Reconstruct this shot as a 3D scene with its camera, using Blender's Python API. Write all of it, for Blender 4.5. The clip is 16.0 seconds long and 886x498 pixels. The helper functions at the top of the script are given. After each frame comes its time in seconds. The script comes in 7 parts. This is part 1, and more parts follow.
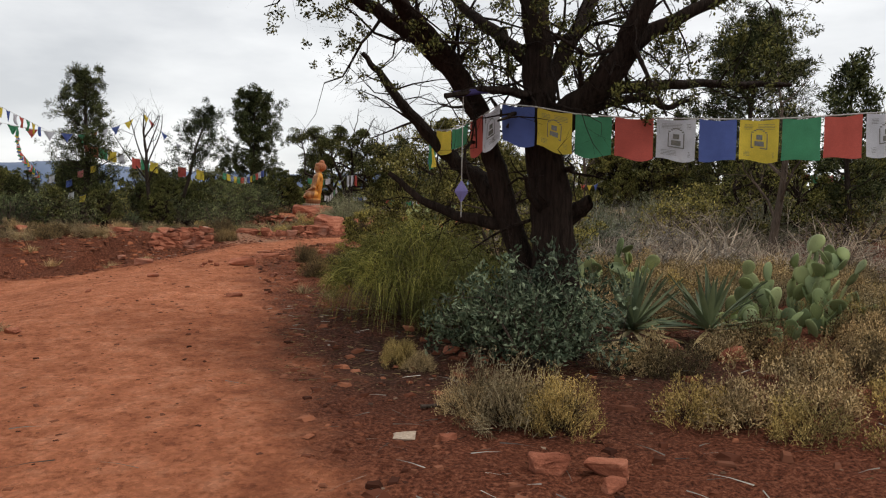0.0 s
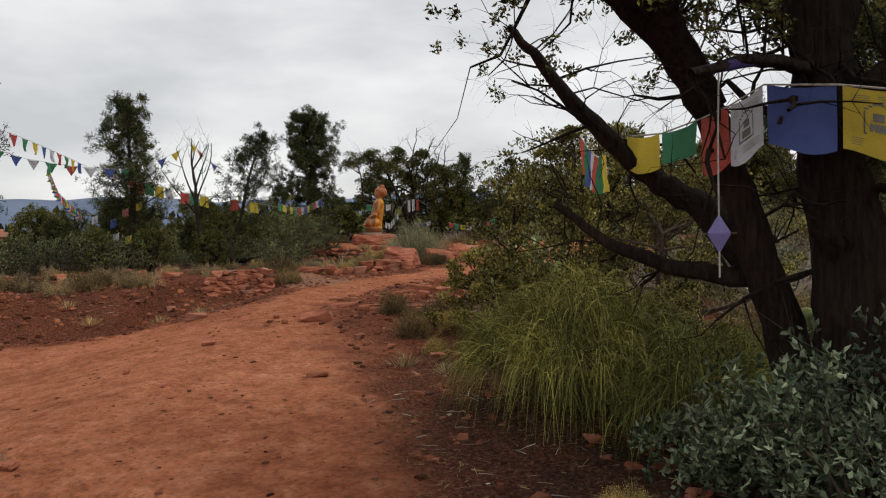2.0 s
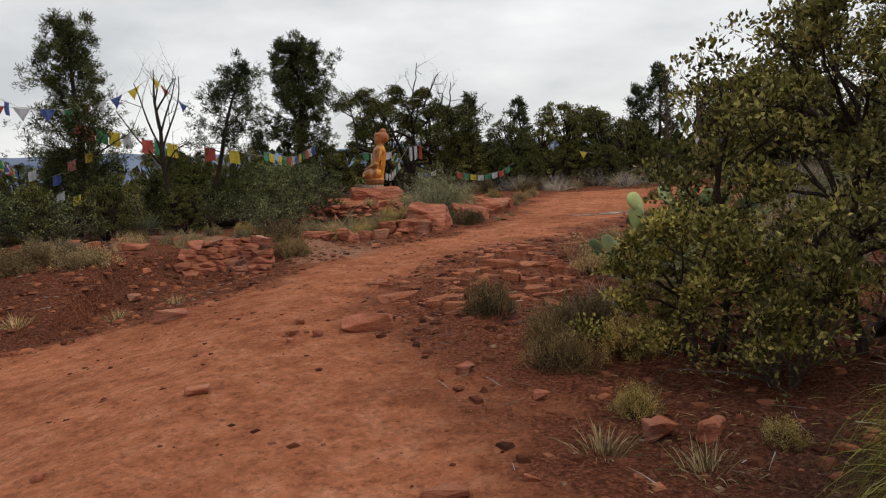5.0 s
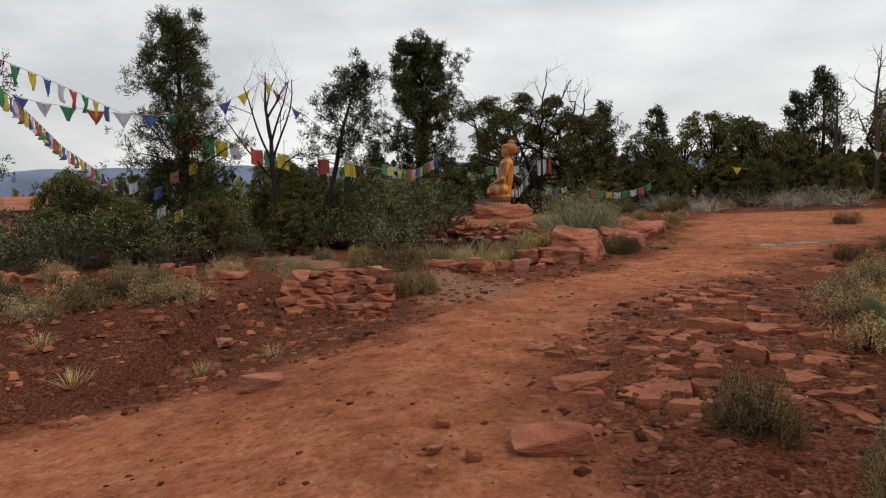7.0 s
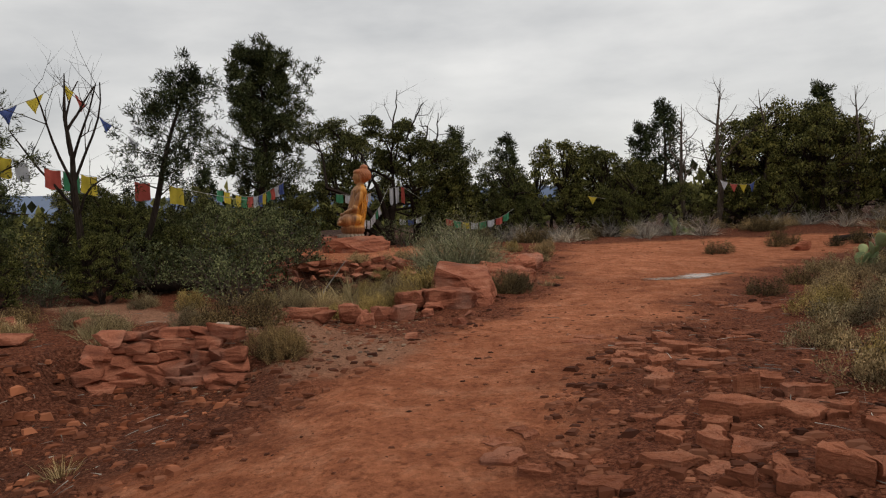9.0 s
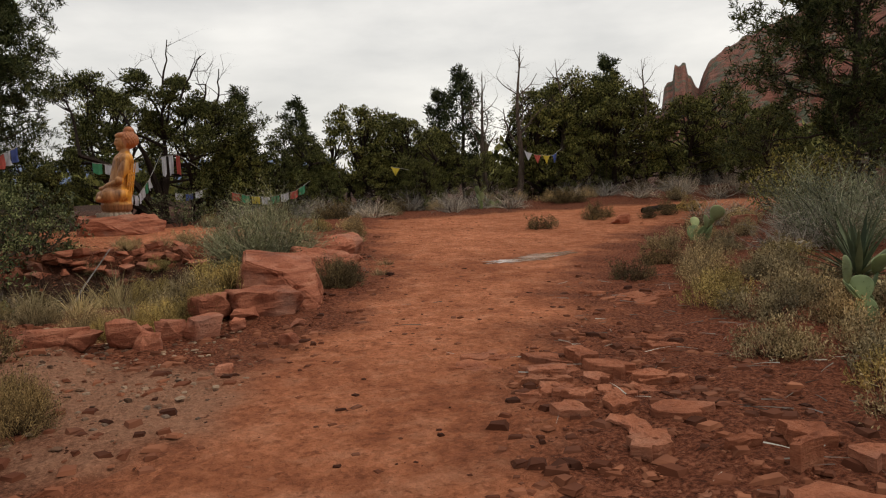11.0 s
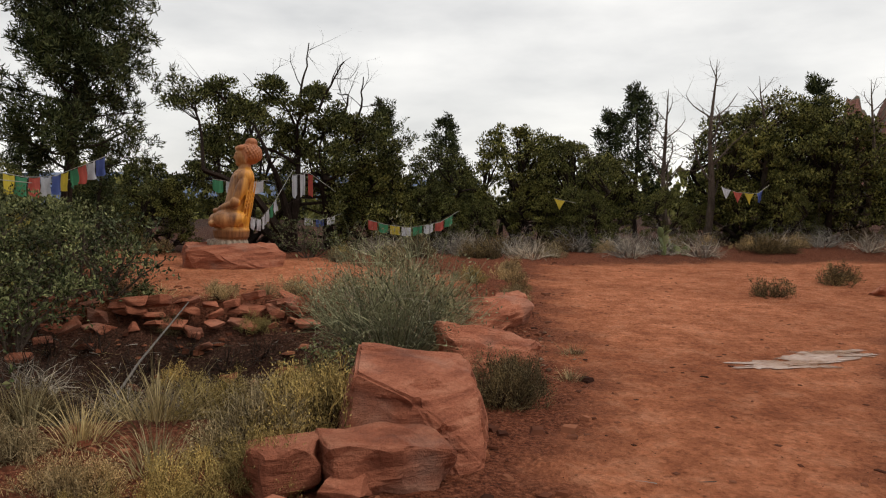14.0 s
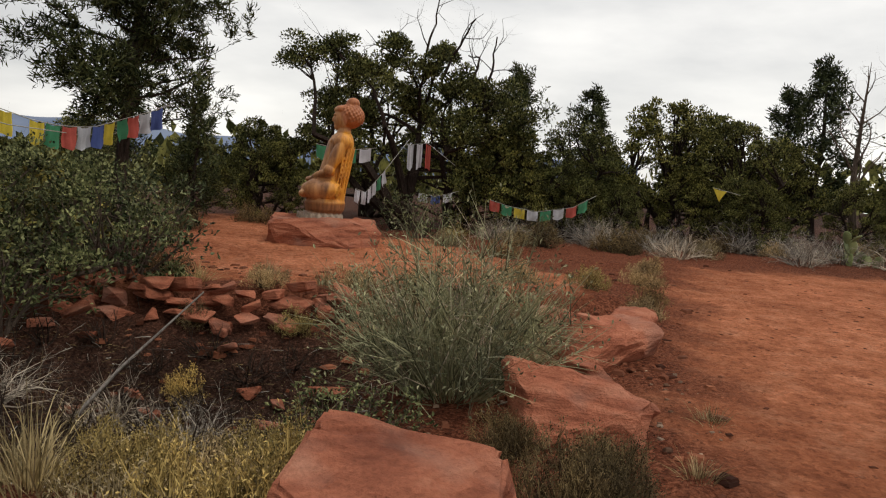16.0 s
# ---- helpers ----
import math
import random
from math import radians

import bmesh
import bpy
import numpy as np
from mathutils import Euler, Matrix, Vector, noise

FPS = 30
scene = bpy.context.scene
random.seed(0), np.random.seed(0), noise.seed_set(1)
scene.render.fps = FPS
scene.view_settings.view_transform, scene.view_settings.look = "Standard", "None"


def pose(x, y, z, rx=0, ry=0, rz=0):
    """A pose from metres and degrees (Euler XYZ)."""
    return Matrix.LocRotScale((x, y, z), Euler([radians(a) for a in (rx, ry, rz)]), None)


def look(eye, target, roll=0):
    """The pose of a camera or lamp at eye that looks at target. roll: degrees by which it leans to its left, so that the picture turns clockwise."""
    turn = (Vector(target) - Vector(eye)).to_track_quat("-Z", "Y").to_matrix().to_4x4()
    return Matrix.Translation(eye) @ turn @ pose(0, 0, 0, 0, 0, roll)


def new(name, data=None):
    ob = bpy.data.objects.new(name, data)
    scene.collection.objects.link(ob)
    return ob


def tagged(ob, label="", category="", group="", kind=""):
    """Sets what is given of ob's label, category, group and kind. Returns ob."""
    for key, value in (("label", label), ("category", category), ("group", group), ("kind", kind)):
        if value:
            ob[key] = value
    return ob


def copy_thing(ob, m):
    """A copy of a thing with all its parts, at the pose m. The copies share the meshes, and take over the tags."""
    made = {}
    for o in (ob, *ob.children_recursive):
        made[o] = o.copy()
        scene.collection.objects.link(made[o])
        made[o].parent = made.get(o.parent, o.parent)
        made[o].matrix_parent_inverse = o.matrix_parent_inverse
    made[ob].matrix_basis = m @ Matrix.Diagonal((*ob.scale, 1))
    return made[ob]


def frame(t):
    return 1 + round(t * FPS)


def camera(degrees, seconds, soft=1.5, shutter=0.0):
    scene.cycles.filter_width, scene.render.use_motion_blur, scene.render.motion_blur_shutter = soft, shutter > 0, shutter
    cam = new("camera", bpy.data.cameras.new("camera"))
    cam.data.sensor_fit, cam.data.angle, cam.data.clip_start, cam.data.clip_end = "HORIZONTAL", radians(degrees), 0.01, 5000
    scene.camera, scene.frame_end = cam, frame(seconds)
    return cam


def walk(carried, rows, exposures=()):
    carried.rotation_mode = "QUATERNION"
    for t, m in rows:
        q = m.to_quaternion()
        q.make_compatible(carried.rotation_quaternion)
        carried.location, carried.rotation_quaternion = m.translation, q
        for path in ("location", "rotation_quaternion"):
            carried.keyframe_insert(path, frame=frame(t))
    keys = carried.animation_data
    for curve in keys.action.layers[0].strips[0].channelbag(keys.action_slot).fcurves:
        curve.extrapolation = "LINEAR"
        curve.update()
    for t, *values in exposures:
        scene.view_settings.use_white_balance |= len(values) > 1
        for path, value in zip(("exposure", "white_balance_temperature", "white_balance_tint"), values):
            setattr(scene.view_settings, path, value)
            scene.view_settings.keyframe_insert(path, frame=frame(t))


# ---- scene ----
cam = camera(60.5, 16.0, 1.15)
METRES, EYE, TILT, LEAN, TURN = 18.0, 1.45, -3.2, -1.0, 0.0
ROWS = [
    (0.0, 0.0, 0.0, 0.0, -0.0, 0.0, -0.0),
    (0.5, -0.0107, 0.0334, 0.0054, 4.42, 2.5, -0.38),
    (1.0, -0.0214, 0.0645, 0.0088, 4.64, 2.23, 1.04),
    (1.5, -0.0349, 0.098, 0.015, 5.81, 1.5, 2.77),
    (2.0, -0.0503, 0.1301, 0.0187, 3.51, 1.48, 2.29),
    (2.5, -0.0636, 0.1641, 0.0236, 3.7, 3.24, 4.76),
    (3.0, -0.0777, 0.195, 0.0246, -0.24, 0.45, 3.84),
    (3.5, -0.0902, 0.2285, 0.0246, 1.47, -0.85, 4.35),
    (4.0, -0.1036, 0.2622, 0.0266, 1.44, -0.97, 5.51),
    (6.5, -0.1502, 0.4192, 0.037, 1.86, -3.41, 1.83),
    (7.0, -0.1635, 0.4443, 0.0432, 9.55, -0.84, 2.23),
    (7.5, -0.1744, 0.4726, 0.045, 8.15, -0.34, 1.28),
    (8.0, -0.1883, 0.4964, 0.0491, 8.39, 1.54, 2.73),
    (8.5, -0.1964, 0.5216, 0.0492, 0.3, 0.37, 2.4),
    (9.0, -0.2012, 0.5541, 0.0495, -3.17, 0.94, 3.16),
    (9.5, -0.2085, 0.585, 0.0514, -7.21, -0.29, 3.39),
    (12.0, -0.2108, 0.7311, 0.0647, -25.03, -1.97, 0.05),
    (12.5, -0.2045, 0.7598, 0.0684, -23.46, -2.39, 2.53),
    (13.0, -0.2027, 0.7875, 0.0726, -15.01, -3.47, 2.79),
    (13.5, -0.1949, 0.8147, 0.0746, -11.05, -3.51, 1.94),
    (14.0, -0.1885, 0.8441, 0.0788, -9.53, 0.07, 0.8),
    (14.5, -0.1803, 0.8678, 0.0817, -7.24, -0.03, -3.01),
    (15.0, -0.1721, 0.8918, 0.0841, -2.78, -0.56, -4.07),
    (15.5, -0.165, 0.9176, 0.0854, -0.65, -0.47, -3.25),
    (16.0, -0.1506, 0.9441, 0.0856, 1.85, -1.77, -3.24),
]
STATIONS = [(t, pose(0, 0, EYE, TILT, LEAN, TURN) @ pose(METRES * x, METRES * y, METRES * z, 90 + pitch, roll, yaw)) for t, x, y, z, yaw, pitch, roll in ROWS]
STATIONS += [(6.3, look((-2.665, 7.329, 1.684), (-2.708, 9.313, 1.433), 0.5)), (9.7, look((-3.722, 10.755, 1.724), (-3.324, 12.706, 1.535), 0.3)),
             (11.8, look((-3.875, 12.98, 1.80), (-3.068, 14.804, 1.651), -0.6))]
walk(cam, sorted(STATIONS, key=lambda station: station[0]),
     ((0.0, 0.22, 6450, 10), (0.6, 0.1, 6450, 10), (1.0, 0.12, 6450, 10), (2.0, 0.04, 6500, 10), (3.0, -0.14, 6500, 10), (4.0, -0.04, 6500, 10), (6.5, 0.14, 6500, 10), (7.5, -0.1, 6550, 10), (8.5, -0.16, 6620, 10), (9.5, -0.12, 6680, 10), (12.0, 0.1, 6950, 10), (13.0, 0.14, 6950, 10), (13.5, 0.3, 6800, 10), (14.3, 0.06, 6700, 10), (15.5, 0.06, 6700, 10), (16.0, 0.16, 6750, 10)))

# ---- light: overcast sky, broad weak sun ----
world = bpy.data.worlds.new("overcast")
scene.world = world
world.use_nodes = True
wn, wl = world.node_tree.nodes, world.node_tree.links
wn.clear()
w_out = wn.new("ShaderNodeOutputWorld")
w_bg = wn.new("ShaderNodeBackground")
w_sky = wn.new("ShaderNodeTexSky")
w_sky.sky_type = "NISHITA"
w_sky.sun_disc = False
w_sky.sun_elevation, w_sky.sun_rotation = radians(52), radians(25)
w_tc = wn.new("ShaderNodeTexCoord")
w_map = wn.new("ShaderNodeMapping")
w_map.inputs["Scale"].default_value = (1.6, 1.6, 5.0)
w_noise = wn.new("ShaderNodeTexNoise")
w_noise.inputs["Scale"].default_value = 1.7
w_noise.inputs["Detail"].default_value = 6.0
w_noise.inputs["Roughness"].default_value = 0.52
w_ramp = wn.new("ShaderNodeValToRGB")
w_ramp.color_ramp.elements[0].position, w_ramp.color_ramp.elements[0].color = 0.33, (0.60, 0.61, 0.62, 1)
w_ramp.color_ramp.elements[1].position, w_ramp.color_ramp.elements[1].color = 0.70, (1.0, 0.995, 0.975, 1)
w_dim = wn.new("ShaderNodeMix")
w_dim.data_type, w_dim.blend_type = "RGBA", "MULTIPLY"
w_dim.inputs[0].default_value = 1.0
w_dim.inputs[7].default_value = (0.09, 0.09, 0.09, 1)
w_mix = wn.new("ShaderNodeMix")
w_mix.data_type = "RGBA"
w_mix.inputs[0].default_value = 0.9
wl.new(w_tc.outputs["Generated"], w_map.inputs["Vector"])
wl.new(w_map.outputs["Vector"], w_noise.inputs["Vector"])
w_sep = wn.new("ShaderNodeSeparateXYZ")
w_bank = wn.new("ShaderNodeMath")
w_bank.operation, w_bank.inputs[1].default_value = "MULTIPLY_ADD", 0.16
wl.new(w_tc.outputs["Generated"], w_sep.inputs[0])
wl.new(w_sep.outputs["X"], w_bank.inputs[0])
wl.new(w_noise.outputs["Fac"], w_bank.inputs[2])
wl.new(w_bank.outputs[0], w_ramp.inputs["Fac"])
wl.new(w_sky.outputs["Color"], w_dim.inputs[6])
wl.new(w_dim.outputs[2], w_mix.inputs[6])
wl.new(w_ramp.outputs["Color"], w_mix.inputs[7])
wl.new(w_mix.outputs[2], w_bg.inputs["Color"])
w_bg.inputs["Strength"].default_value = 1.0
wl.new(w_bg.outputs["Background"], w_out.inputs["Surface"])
sun_data = bpy.data.lights.new("sun", "SUN")
sun_data.energy, sun_data.angle, sun_data.color = 1.15, radians(14), (1.0, 0.96, 0.9)
sun = new("sun", sun_data)
sun.matrix_world = look((10, 12, 22), (0, 14, 0))

# ---- materials ----
def material(name):
    m = bpy.data.materials.new(name)
    m.use_nodes = True
    n, l = m.node_tree.nodes, m.node_tree.links
    return m, n, l, n["Principled BSDF"]


def noise_node(n, l, coord, scale, detail=5.0, rough=0.6):
    t = n.new("ShaderNodeTexNoise")
    t.inputs["Scale"].default_value, t.inputs["Detail"].default_value = scale, detail
    t.inputs["Roughness"].default_value = rough
    l.new(coord, t.inputs["Vector"])
    return t.outputs["Fac"]


def ramp_node(n, l, fac, stops):
    r = n.new("ShaderNodeValToRGB")
    while len(r.color_ramp.elements) < len(stops):
        r.color_ramp.elements.new(0.5)
    for e, (p, c) in zip(r.color_ramp.elements, stops):
        e.position, e.color = p, (*c, 1)
    l.new(fac, r.inputs["Fac"])
    return r.outputs["Color"]


def mix_node(n, l, fac, a, b, blend="MIX"):
    m = n.new("ShaderNodeMix")
    m.data_type, m.blend_type = "RGBA", blend
    for k, v in ((0, fac), (6, a), (7, b)):
        if isinstance(v, (int, float)):
            m.inputs[k].default_value = v
        elif isinstance(v, tuple):
            m.inputs[k].default_value = (*v, 1)
        else:
            l.new(v, m.inputs[k])
    return m.outputs[2]


def bump_node(n, l, bsdf, height, strength, distance):
    b = n.new("ShaderNodeBump")
    b.inputs["Strength"].default_value, b.inputs["Distance"].default_value = strength, distance
    l.new(height, b.inputs["Height"])
    l.new(b.outputs["Normal"], bsdf.inputs["Normal"])


def coords(n, kind="Object"):
    return n.new("ShaderNodeTexCoord").outputs[kind]


def leaf_material(name, dark, light, rough=0.62, through_light=0.11):
    """Foliage: each leaf its own tone, the darkest deepened as painted shade, patches of lighter growth, light passing
    through.
    """
    m, n, l, b = material(name)
    geo = n.new("ShaderNodeNewGeometry")
    info = n.new("ShaderNodeObjectInfo")
    patch = noise_node(n, l, geo.outputs["Position"], 2.3, 2.0)
    # first stop cut to 0.35 of dark: shadow depth put into the leaf colour
    c1 = ramp_node(n, l, geo.outputs["Random Per Island"], [(0.0, tuple(0.35 * v for v in dark)), (0.3, dark), (1.0, tuple(1.08 * v for v in light))])
    c2 = ramp_node(n, l, patch, [(0.35, (0.52, 0.52, 0.52)), (0.65, (1.2, 1.16, 1.04))])
    c3 = ramp_node(n, l, info.outputs["Random"], [(0.0, (0.66, 0.70, 0.74)), (1.0, (1.20, 1.13, 1.03))])
    col = mix_node(n, l, 1.0, mix_node(n, l, 1.0, c1, c2, "MULTIPLY"), c3, "MULTIPLY")
    l.new(col, b.inputs["Base Color"])
    b.inputs["Roughness"].default_value = rough
    b.inputs["Specular IOR Level"].default_value = 0.1
    tr = n.new("ShaderNodeBsdfTranslucent")
    l.new(col, tr.inputs["Color"])
    mx = n.new("ShaderNodeMixShader")
    mx.inputs[0].default_value = through_light
    l.new(b.outputs[0], mx.inputs[1])
    l.new(tr.outputs[0], mx.inputs[2])
    l.new(mx.outputs[0], n["Material Output"].inputs["Surface"])
    return m


def bark_material(name, dark, light, scale=14.0):
    m, n, l, b = material(name)
    geo = n.new("ShaderNodeNewGeometry")
    mp = n.new("ShaderNodeMapping")
    mp.inputs["Scale"].default_value = (1.0, 1.0, 0.13)
    l.new(geo.outputs["Position"], mp.inputs["Vector"])
    fibre = noise_node(n, l, mp.outputs["Vector"], scale * 3, 6.0, 0.65)
    blotch = noise_node(n, l, geo.outputs["Position"], 3.0, 4.0)
    c = ramp_node(n, l, fibre, [(0.3, dark), (0.7, light)])
    c = mix_node(n, l, 0.5, c, ramp_node(n, l, blotch, [(0.3, (0.5, 0.5, 0.5)), (0.7, (1.2, 1.15, 1.1))]), "MULTIPLY")
    l.new(c, b.inputs["Base Color"])
    b.inputs["Roughness"].default_value = 0.9
    b.inputs["Specular IOR Level"].default_value = 0.08
    bump_node(n, l, b, fibre, 1.0, 0.04)
    return m


def stone_material(name, dark, mid, light, grey=0.3):
    """Red sandstone: bedding streaks, pitted faces, grey lichen blooms, per-stone tone."""
    m, n, l, b = material(name)
    geo = n.new("ShaderNodeNewGeometry")
    info = n.new("ShaderNodeObjectInfo")
    p = geo.outputs["Position"]
    mp = n.new("ShaderNodeMapping")
    mp.inputs["Scale"].default_value = (1.0, 1.0, 7.0)
    l.new(p, mp.inputs["Vector"])
    bed = noise_node(n, l, mp.outputs["Vector"], 2.6, 6.0, 0.62)
    grain = noise_node(n, l, p, 55.0, 5.0, 0.7)
    big = noise_node(n, l, p, 2.1, 3.0)
    c = ramp_node(n, l, bed, [(0.28, dark), (0.52, mid), (0.78, light)])
    c = mix_node(n, l, 0.55, c, ramp_node(n, l, grain, [(0.3, (0.55, 0.52, 0.5)), (0.7, (1.25, 1.25, 1.25))]), "MULTIPLY")
    c = mix_node(n, l, 0.8, c, ramp_node(n, l, info.outputs["Random"], [(0.0, (0.72, 0.70, 0.69)), (1.0, (1.12, 1.12, 1.12))]), "MULTIPLY")
    lich = n.new("ShaderNodeMath")
    lich.operation = "MULTIPLY"
    lich.inputs[1].default_value = grey
    spot = ramp_node(n, l, big, [(0.52, (0, 0, 0)), (0.66, (1, 1, 1))])
    l.new(spot, lich.inputs[0])
    c = mix_node(n, l, lich.outputs[0], c, (0.36, 0.27, 0.22))
    l.new(c, b.inputs["Base Color"])
    b.inputs["Roughness"].default_value = 0.9
    b.inputs["Specular IOR Level"].default_value = 0.15
    add = n.new("ShaderNodeMath")
    add.operation = "ADD"
    l.new(bed, add.inputs[0])
    half = n.new("ShaderNodeMath")
    half.operation = "MULTIPLY"
    half.inputs[1].default_value = 0.5
    l.new(grain, half.inputs[0])
    l.new(half.outputs[0], add.inputs[1])
    bump_node(n, l, b, add.outputs[0], 1.0, 0.035)
    return m


def cloth_material(name, color):
    m, n, l, b = material(name)
    geo = n.new("ShaderNodeNewGeometry")
    fade = noise_node(n, l, geo.outputs["Position"], 4.0, 4.0)
    weave = noise_node(n, l, geo.outputs["Position"], 220.0, 2.0)
    c = mix_node(n, l, 1.0, color, ramp_node(n, l, fade, [(0.3, (0.8, 0.8, 0.8)), (0.75, (1.15, 1.15, 1.15))]), "MULTIPLY")
    c = mix_node(n, l, 0.4, c, ramp_node(n, l, weave, [(0.35, (0.7, 0.7, 0.7)), (0.65, (1.2, 1.2, 1.2))]), "MULTIPLY")
    l.new(c, b.inputs["Base Color"])
    b.inputs["Roughness"].default_value = 0.85
    tr = n.new("ShaderNodeBsdfTranslucent")
    l.new(c, tr.inputs["Color"])
    mx = n.new("ShaderNodeMixShader")
    mx.inputs[0].default_value = 0.45
    l.new(b.outputs[0], mx.inputs[1])
    l.new(tr.outputs[0], mx.inputs[2])
    l.new(mx.outputs[0], n["Material Output"].inputs["Surface"])
    return m


def ground_material():
    """Red earth: packed path, loose gravelly earth, pale sand, dark leaf litter, by the sheet's own zones."""
    m, n, l, b = material("red_earth")
    geo = n.new("ShaderNodeNewGeometry")
    p = geo.outputs["Position"]

    def zone(name):
        a = n.new("ShaderNodeAttribute")
        a.attribute_name = name
        return a.outputs["Fac"]

    big = noise_node(n, l, p, 0.7, 5.0, 0.6)
    mid = noise_node(n, l, p, 4.5, 7.0, 0.65)
    fine = noise_node(n, l, p, 42.0, 6.0, 0.72)
    grit = n.new("ShaderNodeTexVoronoi")
    grit.inputs["Scale"].default_value = 38.0
    l.new(p, grit.inputs["Vector"])
    packed = ramp_node(n, l, mid, [(0.28, (0.28, 0.090, 0.043)), (0.5, (0.46, 0.162, 0.078)), (0.70, (0.57, 0.242, 0.134))])
    packed = mix_node(n, l, 0.75, packed, ramp_node(n, l, big, [(0.34, (0.70, 0.64, 0.61)), (0.5, (1.0, 1.0, 1.0)), (0.66, (1.22, 1.24, 1.26))]), "MULTIPLY")
    loose = ramp_node(n, l, fine, [(0.36, (0.05, 0.015, 0.008)), (0.5, (0.17, 0.052, 0.026)), (0.66, (0.33, 0.125, 0.07))])
    litter = ramp_node(n, l, fine, [(0.36, (0.016, 0.009, 0.007)), (0.54, (0.055, 0.028, 0.019)), (0.70, (0.16, 0.097, 0.068))])
    sand = ramp_node(n, l, fine, [(0.3, (0.26, 0.115, 0.068)), (0.7, (0.45, 0.245, 0.155))])
    scuff = noise_node(n, l, p, 17.0, 6.0, 0.7)
    packed = mix_node(n, l, 0.85, packed, ramp_node(n, l, scuff, [(0.36, (0.58, 0.53, 0.51)), (0.46, (1.0, 1.0, 1.0)), (0.66, (1.1, 1.12, 1.15))]), "MULTIPLY")
    c = mix_node(n, l, zone("packed"), loose, packed)
    c = mix_node(n, l, zone("litter"), c, litter)
    c = mix_node(n, l, zone("sand"), c, sand)
    c = mix_node(n, l, 0.75, c, ramp_node(n, l, grit.outputs["Color"], [(0.0, (0.7, 0.68, 0.66)), (1.0, (1.25, 1.25, 1.25))]), "MULTIPLY")
    l.new(c, b.inputs["Base Color"])
    b.inputs["Roughness"].default_value = 0.9
    b.inputs["Specular IOR Level"].default_value = 0.08
    h = n.new("ShaderNodeMath")
    h.operation = "MULTIPLY_ADD"
    h.inputs[1].default_value = 0.4
    l.new(fine, h.inputs[0])
    lump = noise_node(n, l, p, 13.0, 5.0, 0.6)
    both = n.new("ShaderNodeMath")
    both.operation = "ADD"
    l.new(mid, both.inputs[0])
    l.new(lump, both.inputs[1])
    l.new(both.outputs[0], h.inputs[2])
    bump_node(n, l, b, h.outputs[0], 1.0, 0.085)
    return m


def plain_material(name, dark, light, scale=8.0, rough=0.7, bump=0.3, depth=0.01):
    m, n, l, b = material(name)
    geo = n.new("ShaderNodeNewGeometry")
    f = noise_node(n, l, geo.outputs["Position"], scale, 6.0, 0.65)
    l.new(ramp_node(n, l, f, [(0.3, dark), (0.7, light)]), b.inputs["Base Color"])
    b.inputs["Roughness"].default_value = rough
    bump_node(n, l, b, f, bump, depth)
    return m


EARTH = ground_material()
SANDSTONE = stone_material("red_sandstone", (0.17, 0.05, 0.028), (0.40, 0.14, 0.08), (0.56, 0.25, 0.155), 0.25)
SLABSTONE = stone_material("slab_sandstone", (0.19, 0.06, 0.031), (0.36, 0.127, 0.067), (0.47, 0.20, 0.115), 0.12)
PALESTONE = stone_material("pale_stone", (0.35, 0.24, 0.17), (0.52, 0.40, 0.30), (0.62, 0.52, 0.42), 0.4)
JUNIPER_BARK = bark_material("juniper_bark", (0.011, 0.008, 0.006), (0.05, 0.034, 0.027))
PINE_BARK = bark_material("pine_bark", (0.022, 0.017, 0.014), (0.085, 0.062, 0.05))
DEAD_WOOD = bark_material("dead_wood", (0.16, 0.14, 0.125), (0.34, 0.31, 0.28))
TWIG = bark_material("brown_twig", (0.07, 0.05, 0.038), (0.19, 0.145, 0.115))
JUNIPER_LEAF = leaf_material("juniper_foliage", (0.052, 0.062, 0.02), (0.285, 0.28, 0.095))
PINE_LEAF = leaf_material("pine_needles", (0.03, 0.043, 0.016), (0.14, 0.155, 0.065))
OAK_LEAF = leaf_material("oak_leaves", (0.13, 0.125, 0.04), (0.46, 0.41, 0.135), 0.5)
MANZANITA_LEAF = leaf_material("manzanita_leaves", (0.06, 0.08, 0.035), (0.30, 0.33, 0.17), 0.5)
DARK_TWIG = bark_material("dark_twig", (0.02, 0.014, 0.011), (0.085, 0.06, 0.047))
GREY_LEAF = leaf_material("grey_green_leaves", (0.085, 0.12, 0.072), (0.32, 0.38, 0.25), 0.5)
EPHEDRA = leaf_material("ephedra_stems", (0.14, 0.15, 0.034), (0.46, 0.43, 0.125))
TAN_TUFT = leaf_material("dry_tuft", (0.26, 0.19, 0.10), (0.70, 0.555, 0.34))
BROWN_TUFT = leaf_material("brown_tuft", (0.12, 0.085, 0.045), (0.36, 0.27, 0.14))
YELLOW_TUFT = leaf_material("yellow_tuft", (0.27, 0.20, 0.075), (0.70, 0.55, 0.235))
SAGE = leaf_material("sage_stems", (0.17, 0.185, 0.115), (0.44, 0.45, 0.31))
STRAW = leaf_material("straw_grass", (0.30, 0.24, 0.13), (0.58, 0.49, 0.30))
GREY_BRUSH = leaf_material("grey_brush", (0.32, 0.275, 0.24), (0.70, 0.64, 0.58), 0.8, 0.05)
CACTUS = leaf_material("cactus_skin", (0.24, 0.31, 0.15), (0.37, 0.43, 0.23), 0.55, 0.05)
YUCCA = leaf_material("yucca_blades", (0.10, 0.14, 0.085), (0.25, 0.29, 0.18), 0.45, 0.1)
FLAG_RED = cloth_material("red_cloth", (0.60, 0.12, 0.09))
FLAG_GREEN = cloth_material("green_cloth", (0.075, 0.30, 0.15))
